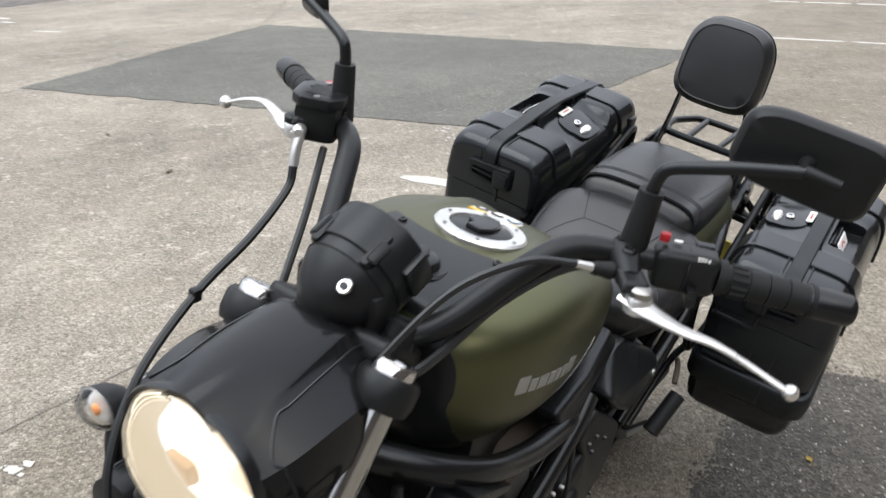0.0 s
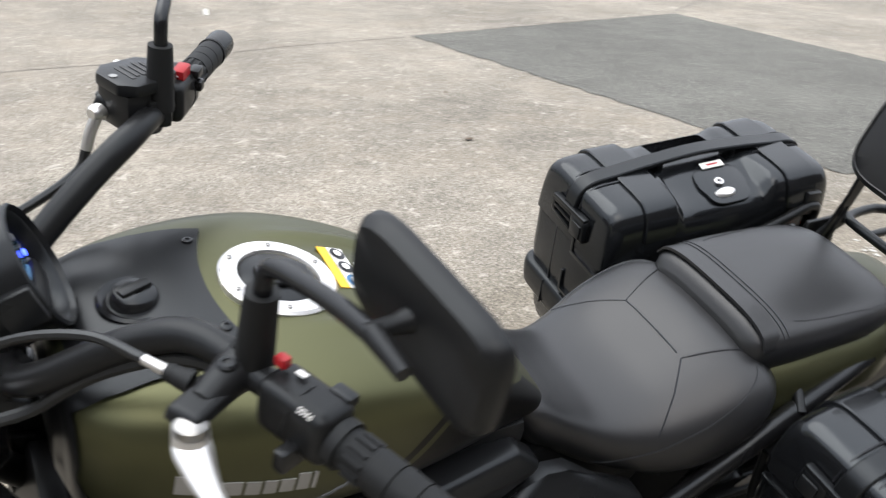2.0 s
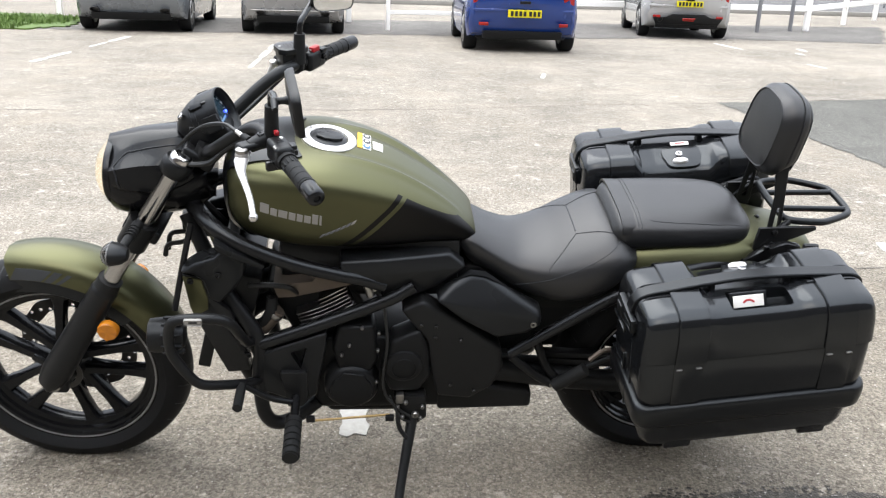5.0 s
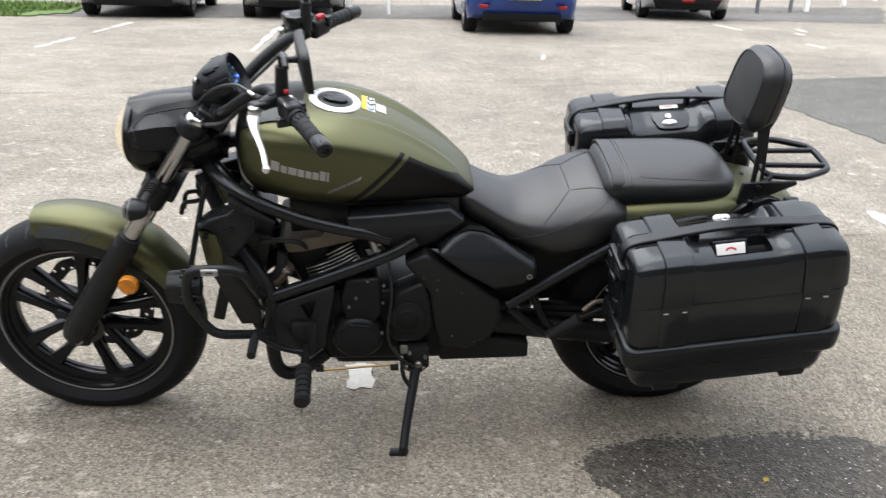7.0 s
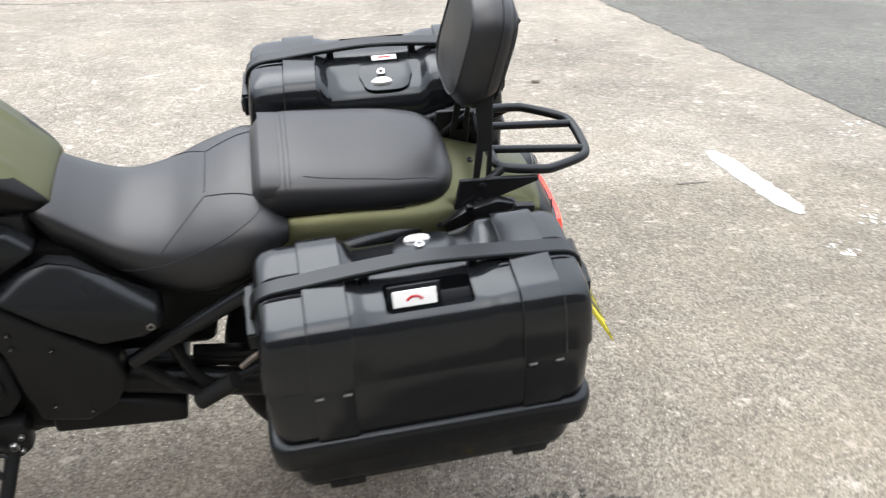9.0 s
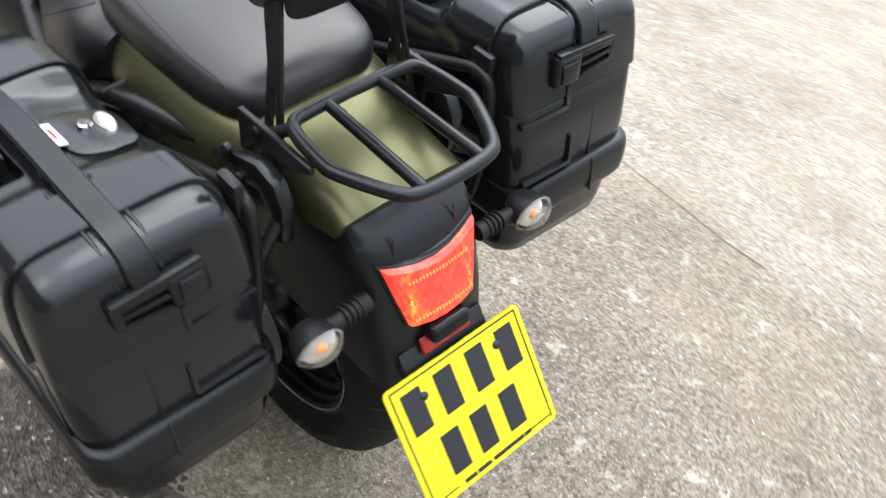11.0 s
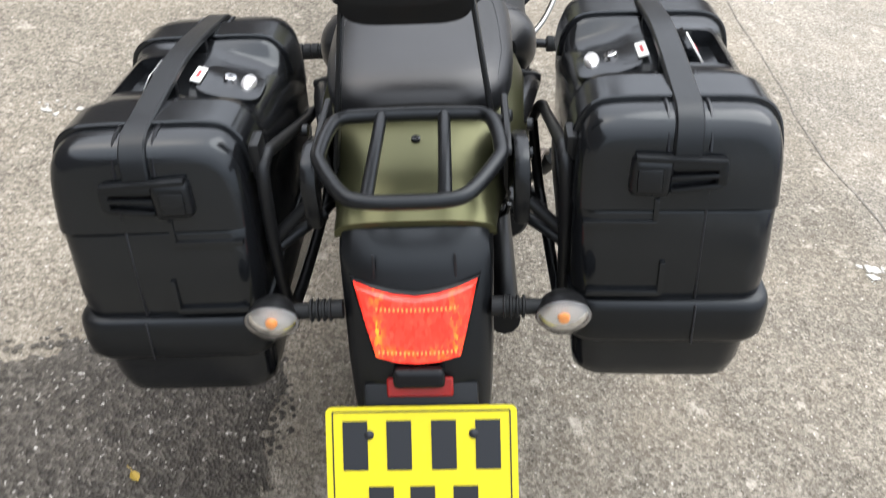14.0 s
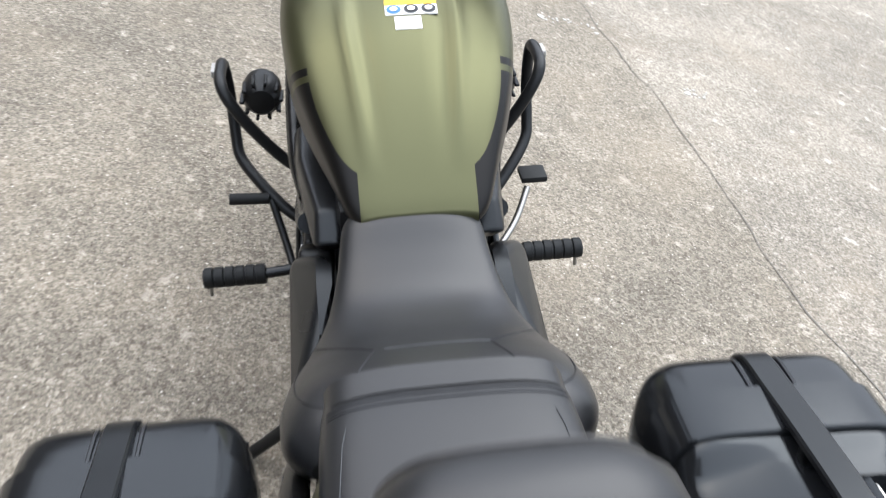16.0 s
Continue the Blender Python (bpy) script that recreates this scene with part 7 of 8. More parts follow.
part("chain_reflector", rbox((0.035, 0.003, 0.006), (0.53, -0.116, 0.345), 0.001, 1), ORANGE, bike)
part("rear_sprocket", lathe([(0.03, -0.1), (0.1, -0.098), (0.106, -0.095), (0.1, -0.092), (0.03, -0.09)], 40, (0.785, 0, 0.312), closed=True), STEEL, bike)
part("shock_body", tube([(0.44, 0.1, 0.5), (0.6, 0.1, 0.4)], 0.018, 14, 1, smooth=False), BLACK_SATIN, bike)
pts = [Vector((0.45, 0.1, 0.494)).lerp(Vector((0.59, 0.1, 0.406)), k / 72) + Vector((0, 0.03 * math.cos(k * 0.7), 0.03 * math.sin(k * 0.7))) for k in range(73)]
part("shock_spring", tube(pts, 0.005, 6, 1, smooth=False), BLACK_SATIN, bike)
for s in (-1, 1):
    part("pillion_peg_arm", tube([(0.44, s * 0.155, 0.35), (0.46, s * 0.19, 0.385)], 0.01, 10, 1, smooth=False), STEEL, bike)
    part("pillion_peg", tube([(0.435, s * 0.2, 0.385), (0.5, s * 0.215, 0.45)], 0.0165, 14, 1, smooth=False), RUBBER, bike, "folded pillion footpeg")
    part("peg_spring", tube([(0.51, s * 0.2, 0.465), (0.54, s * 0.19, 0.485), (0.57, s * 0.18, 0.482)], 0.006, 8, 4), BRONZE, bike)
# side stand
stand = part("side_stand", tube([(0.09, -0.16, 0.27), (0.085, -0.185, 0.24), (0.062, -0.27, 0.145), (0.052, -0.315, 0.1)], [0.017, 0.014, 0.012, 0.012], 12, 4), BLACK_MATT, bike, "extended black side stand")
part("stand_foot", moved(prism([(-0.03, -0.016), (0.016, -0.02), (0.024, 0.0), (0.016, 0.018), (-0.026, 0.012)], -0.004, 0.004, "xy", 0.003), Matrix.Translation((0.043, -0.324, 0.099)) @ Matrix.Rotation(radians(-14.7), 4, "X")), BLACK_MATT, stand)
part("stand_bracket", prism([(0.04, 0.33), (0.12, 0.33), (0.125, 0.26), (0.1, 0.235), (0.06, 0.25)], -0.175, -0.14, bevel=0.005), BLACK_MATT, stand)
part("stand_spring", tube([(0.05, -0.178, 0.3), (0.055, -0.2, 0.25), (0.085, -0.215, 0.21)], 0.006, 8, 4), BLACK_MATT, stand)
for x, y, z in ((0.05, -0.18, 0.302), (0.07, -0.178, 0.315), (0.112, -0.178, 0.3), (0.108, -0.178, 0.262), (0.062, -0.186, 0.275)):
    part("bracket_bolt", bolt((x, y, z), (0, -1, 0), 0.0055, 0.007), STEEL, stand, "bright steel bolt")
part("stand_pivot", bolt((0.095, -0.175, 0.272), (0, -1, 0), 0.01, 0.008), STEEL, stand)
part("stand_switch", rbox((0.02, 0.02, 0.03), (0.055, -0.17, 0.325), 0.004, 2), STEEL, stand)

# rear carrier frames for the panniers
for s in (-1, 1):
    pr = part("pannier_rail", tube([(0.62, s * 0.165, 0.6), (0.66, s * 0.175, 0.645), (0.72, s * 0.178, 0.665), (0.93, s * 0.176, 0.75), (0.985, s * 0.176, 0.768), (1.008, s * 0.178, 0.74), (1.0, s * 0.182, 0.6), (0.97, s * 0.184, 0.52), (0.9, s * 0.184, 0.49), (0.68, s * 0.18, 0.47), (0.63, s * 0.175, 0.5), (0.62, s * 0.165, 0.6)], 0.0085, 10, 5), BLACK_MATT, bike, "black pannier carrier tube")
    part("carrier_stay", tube([(1.0, s * 0.182, 0.64), (0.98, s * 0.15, 0.655), (0.96, s * 0.12, 0.665)], 0.008, 10, 4), BLACK_MATT, pr)
    part("carrier_stay", tube([(1.0, s * 0.182, 0.655), (0.99, s * 0.135, 0.7)], 0.008, 10, 1, smooth=False), BLACK_MATT, pr)
    part("carrier_stay", tube([(0.64, s * 0.17, 0.68), (0.66, s * 0.13, 0.7)], 0.009, 10, 1, smooth=False), BLACK_MATT, pr)
    part("carrier_stay", tube([(0.7, s * 0.18, 0.475), (0.6, s * 0.16, 0.45), (0.45, s * 0.15, 0.36)], 0.008, 10, 4), BLACK_MATT, pr)
    part("carrier_hook", rbox((0.036, 0.014, 0.05), (0.985, s * 0.184, 0.77), 0.006, 2), BLACK_MATT, pr)
    gr = part("grab_rail", prism([(0.86, 0.715), (0.9, 0.745), (0.955, 0.765), (0.99, 0.758), (1.005, 0.73), (1.0, 0.67), (0.985, 0.66), (0.975, 0.7), (0.955, 0.725), (0.88, 0.7)], s * 0.118, s * 0.138, bevel=0.006, seg=2), BLACK_SATIN, bike, "black side rail beside the tail")
    for x, z in ((0.905, 0.755), (0.925, 0.725)):
        part("rail_bolt", bolt((x, s * 0.14, z), (0, s, 0), 0.008, 0.006), BLACK_SATIN, gr)
part("tail_bolt", bolt((0.935, 0, 0.756), (0.2, 0, 1), 0.006, 0.003), BLACK_SATIN, bike)
for s in (-1, 1):
    part("tail_groove", rbox((0.03, 0.003, 0.002), (1.091, s * 0.047, 0.682), 0.0005, 1, Matrix.Rotation(radians(80), 3, "Y")), INK, bike)
# ---- marks on the ground ----
def crack(points, w=0.012):
    pts = curve([(x, y, 0) for x, y in points], 10)
    fine = []
    for a, b in zip(pts, pts[1:]):
        k = max(1, int((b - a).length / 0.06))
        fine += [a.lerp(b, i / k) for i in range(k)]
    bm = bmesh.new()
    prev = None
    for i, q in enumerate(fine):
        d = (fine[min(i + 1, len(fine) - 1)] - fine[max(i - 1, 0)]).normalized()
        n = Vector((-d.y, d.x, 0))
        q = q + n * (noise.noise(q * 4) * 0.03 + noise.noise(q * 17) * 0.012)
        ww = w * (0.35 + 0.9 * abs(noise.noise(q * 9 + Vector((3, 0, 0)))))
        a, b = bm.verts.new(q + n * ww / 2 + Vector((0, 0, 0.0025))), bm.verts.new(q - n * ww / 2 + Vector((0, 0, 0.0025)))
        if prev:
            bm.faces.new((prev[0], a, b, prev[1]))
        prev = (a, b)
    tagged(part("pavement_joint", laid(bm), CRACK, None, "dark crack along a joint in the asphalt", 0), category="pavement", kind="structure")


crack([(-9, 0.75), (-3.2, 1.1), (-1.9, 1.22), (-0.7, 1.25), (0.05, 1.36), (0.85, 1.33), (1.1, 1.33)], 0.009)
crack([(2.2, 1.4), (2.42, 1.41)], 0.02)
crack([(-9, 4.3), (-2.84, 4.9), (0.26, 5.21), (2.0, 5.6), (3.3, 5.86)], 0.022)
crack([(6.98, 6.62), (8.0, 7.3), (9.4, 8.3)], 0.04)
crack([(3.3, 5.86), (5.0, 6.24), (7.05, 6.62)], 0.025)


def paint_line(a, b, w=0.09, gaps=0.3, seed=0, label="worn white parking line"):
    """Worn thermoplastic: ragged islands along a line."""
    rnd = random.Random(seed)
    a, b = Vector((*a, 0)), Vector((*b, 0))
    d = (b - a).normalized()
    n = Vector((-d.y, d.x, 0))
    bm = bmesh.new()
    t, total = 0.0, (b - a).length
    if total < 0.4:
        # only crumbs of the paint are left
        for _ in range(int(10 + 60 * total)):
            q = a + d * rnd.uniform(0, total) + n * rnd.gauss(0, w * 0.42)
            r = abs(rnd.gauss(0.002, 0.006)) + 0.002
            k0 = rnd.uniform(0, 6.28)
            ring = [Vector((q.x + r * rnd.uniform(0.5, 1.3) * math.cos(k0 + 0.785 * k), q.y + r * rnd.uniform(0.5, 1.3) * math.sin(k0 + 0.785 * k), 0.0)) for k in range(8)]
            rings(bm, [[(v.x, v.y, 0.0005) for v in ring], [(v.x, v.y, 0.003 + 0.0008 * rnd.random()) for v in ring]])
        t = total
    while t < total:
        ln = min(rnd.uniform(0.25, 0.9) if total > 0.75 else total, total - t)
        if rnd.random() > gaps and ln > 0.03:
            k = max(6, int(ln / 0.03))
            ww = w * rnd.uniform(0.55, 1.0)
            up = [a + d * (t + ln * i / k) + n * (ww / 2 * min(1, 5 * min(i, k - i) / k + 0.3) + 0.12 * w * noise.noise((a + d * (t + ln * i / k)) * 23)) for i in range(k + 1)]
            dn = [a + d * (t + ln * i / k) - n * (ww / 2 * min(1, 5 * min(i, k - i) / k + 0.3) + 0.12 * w * noise.noise((a + d * (t + ln * i / k)) * 29)) for i in range(k + 1)]
            vs = [[bm.verts.new((q.x, q.y, 0.004)) for q in up], [bm.verts.new((q.x, q.y, 0.004)) for q in dn]]
            lo = [[bm.verts.new((q.x, q.y, 0.0)) for q in up], [bm.verts.new((q.x, q.y, 0.0)) for q in dn]]
            for i in range(k):
                bm.faces.new((vs[0][i], vs[0][i + 1], vs[1][i + 1], vs[1][i]))
                for e in (0, 1):
                    bm.faces.new((vs[e][i], vs[e][i + 1], lo[e][i + 1], lo[e][i]))
            for i in (0, k):
                bm.faces.new((vs[0][i], vs[1][i], lo[1][i], lo[0][i]))
        t += ln + rnd.uniform(0.0, 0.12)
    if not bm.faces:
        return
    tagged(part("road_marking", laid(bm), PAINT, None, label, 0), category="marking", kind="structure")


paint_line((-3.44, 7.6), (-3.03, 10.6), 0.1, 0.1, 1)
paint_line((-1.19, 7.5), (-1.09, 10.3), 0.1, 0.4, 2)
paint_line((5.78, 8.6), (5.4, 11.4), 0.1, 0.3, 3)
paint_line((6.16, 9.2), (6.2, 10.3), 0.1, 0.2, 4)
paint_line((2.53, 1.76), (2.55, 1.05), 0.13, 0.0, 12)
paint_line((2.83, 1.12), (2.8, 0.9), 0.09, 0.0, 6)
paint_line((3.42, 2.08), (3.66, 2.04), 0.09, 0.0, 7)
paint_line((2.5, 0.8), (2.52, 0.7), 0.07, 0.0, 8)
paint_line((3.45, 1.98), (3.4, 1.85), 0.16, 0.0, 9)
paint_line((-2.57, 0.86), (-2.56, 1.16), 0.06, 0.0, 13)
paint_line((-2.5, 1.42), (-2.5, 1.92), 0.05, 0.4, 14)
paint_line((-2.03, 1.36), (-2.02, 1.5), 0.05, 0.0, 15)
paint_line((-0.07, -1.05), (-0.07, -0.9), 0.05, 0.0, 16)
paint_line((0.0, 1.15), (-0.06, 1.23), 0.05, 0.0, 17)
paint_line((10.82, 1.9), (10.7, -1.5), 0.12, 0.1, 18)
paint_line((7.81, 1.2), (7.7, -1.5), 0.1, 0.1, 19)
paint_line((6.45, 10.5), (6.5, 10.9), 0.1, 0.0, 20)
paint_line((3.0, 8.1), (3.05, 8.5), 0.08, 0.2, 21)
paint_line((1.9, 7.2), (2.0, 7.6), 0.08, 0.4, 22)
sheet("road_marking", [(-0.098, 0.012), (-0.07, 0.0), (-0.05, 0.014), (-0.022, 0.004), (-0.014, 0.06), (-0.026, 0.11), (-0.01, 0.162), (-0.06, 0.172), (-0.108, 0.158), (-0.094, 0.09)], 0.004, PAINT, "ragged remnant of white paint under the engine", "marking", uneven=0.014, step=0.008, thick=0.004)
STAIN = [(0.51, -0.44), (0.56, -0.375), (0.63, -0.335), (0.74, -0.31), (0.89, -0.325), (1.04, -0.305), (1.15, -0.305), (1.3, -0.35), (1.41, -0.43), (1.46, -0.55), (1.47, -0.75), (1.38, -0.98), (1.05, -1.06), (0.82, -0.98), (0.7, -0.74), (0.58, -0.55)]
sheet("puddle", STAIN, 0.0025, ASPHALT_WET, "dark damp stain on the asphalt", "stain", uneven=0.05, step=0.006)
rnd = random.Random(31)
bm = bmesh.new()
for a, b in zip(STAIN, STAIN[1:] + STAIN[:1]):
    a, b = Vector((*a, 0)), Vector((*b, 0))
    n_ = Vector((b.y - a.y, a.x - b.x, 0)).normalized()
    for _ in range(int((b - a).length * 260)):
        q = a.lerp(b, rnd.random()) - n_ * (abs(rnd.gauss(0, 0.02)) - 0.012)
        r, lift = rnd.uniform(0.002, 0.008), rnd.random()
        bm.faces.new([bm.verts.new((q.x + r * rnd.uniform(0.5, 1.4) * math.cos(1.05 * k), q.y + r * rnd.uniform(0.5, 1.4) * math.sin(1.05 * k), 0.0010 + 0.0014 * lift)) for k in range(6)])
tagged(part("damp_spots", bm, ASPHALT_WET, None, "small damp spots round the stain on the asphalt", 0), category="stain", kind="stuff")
# darker tarmac strip whose colour also holds the shade under the cars
sheet("dark_shaded_edge", [(-4.5, 10.95), (-3.2, 11.0), (-1.9, 11.13), (0.6, 11.45), (3.5, 11.65), (5.0, 11.9), (6.2, 12.1), (7.3, 12.1), (8.5, 11.95), (10.4, 15.4), (3.0, 14.2), (-4.3, 13.2)], 0.004, ASPHALT_DARK_SHADED, "darker asphalt with painted car shade along the edge of the car park", "pavement", uneven=0.12, step=0.06)


def leaf(x, y, size, turn, mat=LEAF, label="small fallen yellow leaf", lift=0.004):
    bm = bmesh.new()
    rows = []
    for i in range(7):
        f = i / 6
        w = 0.36 * math.sin(math.pi * min(1, f * 0.92 + 0.06)) ** 0.8
        rows.append([bm.verts.new(((f - 0.5) * size, s * w * size, lift + abs(s) * 0.12 * size + 0.1 * size * (f - 0.5) ** 2)) for s in (-1, -0.4, 0, 0.4, 1)])
    for a, b in zip(rows, rows[1:]):
        for k in range(4):
            bm.faces.new((a[k], a[k + 1], b[k + 1], b[k]))
    ob = thing("leaf", label, "leaf", Matrix.Translation(settle(x, y, 0.0005)[0]) @ pose(0, 0, 0, 0, 0, turn), "fallen leaves")
    part("blade", bm, mat, ob)
    part("stem", tube([(-0.5 * size, 0, lift), (-0.8 * size, 0.04 * size, lift), (-1.2 * size, -0.1 * size, lift + 0.002)], 0.0007, 5, 3), mat, ob)
    return ob


BROWN_LEAF = material("brown_leaf", (0.084, 0.0577, 0.0367), 0.7, 0.0, 0.4, 150, 0.3, 0.3)
leaf(0.967, -0.52, 0.022, 40)
leaf(2.07, 2.91, 0.05, 10, BROWN_LEAF, "dry brown leaf on the asphalt")
leaf(2.5, 3.9, 0.04, 60, BROWN_LEAF, "dry brown leaf on the asphalt")
leaf(-2.6, -0.4, 0.05, 120, BROWN_LEAF, "dry brown leaf on the asphalt")
sheet("drain_cover", [(14.3, 8.3), (15.9, 7.9), (15.7, 7.2), (14.1, 7.6)], 0.004, CRACK, "dark metal drain cover in the asphalt", "drain", uneven=0.01)

# ---- verge, fence, road ----
sheet("grass_verge", [(-30, 10.3), (-6.0, 10.6), (-4.55, 10.9), (-4.15, 11.4), (-4.3, 12.6), (-5, 13.1), (-30, 12.9)], 0.02, GRASS, "rough green grass verge beside the car park", "grass", uneven=0.2, step=0.1, thick=0.02)
rnd = random.Random(5)
bm = bmesh.new()
for i in range(6000):
    x, y = rnd.uniform(-8.5, -4.3), rnd.uniform(10.65, 12.7)
    if x > -4.7 and y < 11.3 + 0.8 * (x + 4.7):
        continue
    h, a = rnd.uniform(0.02, 0.09), rnd.uniform(0, 6.28)
    d = Vector((math.cos(a), math.sin(a), 0)) * 0.012
    q = Vector((x, y, 0.015))
    tip = q + Vector((rnd.uniform(-0.05, 0.05), rnd.uniform(-0.05, 0.05), h))
    bm.faces.new([bm.verts.new(v) for v in (q - d, q + d, tip)])
tagged(part("grass_blades", laid(bm), GRASS, None, "uncut blades of green grass", 0), category="grass", kind="stuff")
sheet("road", [(-60, 16.2), (60, 20.5), (60, 33), (-60, 28)], 0.004, ROAD, "grey asphalt main road beyond the fence", "road", uneven=0.0, step=5)
for k, (y0, y1) in enumerate(((16.1, 20.4), (28.0, 33.0))):
    bm = prism([(-60, y0), (60, y1), (60, y1 - 0.15), (-60, y0 - 0.15)], 0, 0.1, "xy", 0.01)
    tagged(part("kerb", laid(bm), KERB, None, "pale concrete kerb along the road", 30), category="kerb", kind="structure")
paint_line((-40, 18.2), (50, 21.6), 0.12, 0.05, 40, "white edge line of the road")
for i in range(12):
    x = -30 + i * 6
    paint_line((x, 22.0 + (x + 30) * 0.039), (x + 2.4, 22.0 + (x + 32.4) * 0.039), 0.12, 0.0, 50 + i, "white lane mark of the road")
DARK_WALL = material("dark_hedge_wall", (0.0315, 0.0315, 0.0289), 0.9, 0.0, 0.5, 8, 0.5, 0.5, 0.7)
tagged(part("wall_north", laid(prism([(-60, 29.0), (60, 33.0), (60, 33.4), (-60, 29.4)], 0, 1.3, "xy", 0.02)), DARK_WALL, None, "dark low boundary wall across the road", 30), category="wall", kind="structure")


def fence_run(points, label):
    """White timber posts with two rails."""
    f = thing("fence", label, "fence", Matrix.Translation(settle(*points[0])[0]))
    o = Vector((*points[0], 0))
    for a, b in zip(points, points[1:]):
        a, b = Vector((*a, 0)) - o, Vector((*b, 0)) - o
        d = b - a
        k = max(1, round(d.length / 2.2))
        rot = Matrix.Rotation(math.atan2(d.y, d.x), 3, "Z")
        for i in range(k + 1):
            part("post", laid(rbox((0.09, 0.09, 1.0), a + d * (i / k) + Vector((0, 0, 0.5)), 0.008, 1, rot), o), WHITE_PAINT, f)
        for z in (0.4, 0.85):
            part("rail", laid(rbox((d.length, 0.05, 0.1), a + d * 0.5 + Vector((0, -0.0, z)), 0.006, 1, rot), o), WHITE_PAINT, f)
    return f


fence_run([(-14, 12.7), (-0.2, 13.3)], "white painted timber post and rail fence")
fence_run([(3.2, 13.6), (8.2, 14.1), (13, 19.0)], "white painted timber post and rail fence at the exit")
# sign on a white frame
sg = thing("notice_board", "white framed notice board with dark marks at the car park edge", "sign", Matrix.Translation(settle(0.42, 12.1)[0]) @ pose(0, 0, 0, 0, 0, 6) @ Matrix.Diagonal((1.2, 1.2, 1.2, 1)))
for x in (0.0, 1.5):
    part("post", rbox((0.06, 0.06, 1.5), (x, 0, 0.75), 0.006, 1), WHITE_PAINT, sg)
for z in (0.28, 0.62, 1.3):
    part("rail", rbox((1.5, 0.04, 0.06), (0.75, 0, z), 0.005, 1), WHITE_PAINT, sg)
part("board", rbox((1.44, 0.02, 0.6), (0.75, -0.01, 0.96), 0.004, 1), WHITE_PRINT, sg)
for k in range(9):
    part("sign_mark", rbox((0.11, 0.004, 0.07), (0.18 + k * 0.142, -0.022, 0.74), 0.001, 1), INK, sg)
for x, y, h in ((-4.0, 13.0, 1.6), (7.0, 13.5, 1.7), (7.8, 13.9, 1.7), (14.5, 22.3, 2.2)):
    pp = thing("bollard", "grey galvanised metal post by the fence", "post", Matrix.Translation(settle(x, y)[0]), "grey posts")
    part("shaft", tube([(0, 0, 0), (0, 0, h)], 0.045, 14, 1, smooth=False), GREY_POST, pp)
    part("cap", lathe([(0.047, 0), (0.045, 0.02), (0.0, 0.03)], 14, (0, 0, h), (0, 0, 1)), GREY_POST, pp)
tagged(part("wall_east", laid(rbox((0.25, 16, 0.9), (20.5, 13.0, 0.45), 0.02, 1, Matrix.Rotation(radians(8), 3, "Z"))), WHITE_PAINT, None, "low white painted wall", 30), category="wall", kind="structure")

# unseen dark walls, added to block low sky and darken side reflections
BLOCKER_WALL = material("unseen_dark_wall", (0.084, 0.0735, 0.0657), 0.9, 0.0, 0.3, 30, 0.4, 0.4, 0.8)
tagged(part("unseen_wall_south", rbox((34, 0.3, 5.2), (2.0, -7.2, 2.6), 0.02, 1), BLOCKER_WALL, None, "unseen dark wall added to block low sky light", 30), category="wall", kind="structure")
tagged(part("unseen_wall_west", rbox((0.3, 15.7, 4.2), (-14.8, 0.8, 2.1), 0.02, 1), BLOCKER_WALL, None, "unseen dark side wall added to block low sky light", 30), category="wall", kind="structure")

# ---- parked cars ----
TYRE_C = TYRE
GLASS_C = glass("car_glass", (0.05, 0.06, 0.07), 0.03)


PLAIN_PART = part


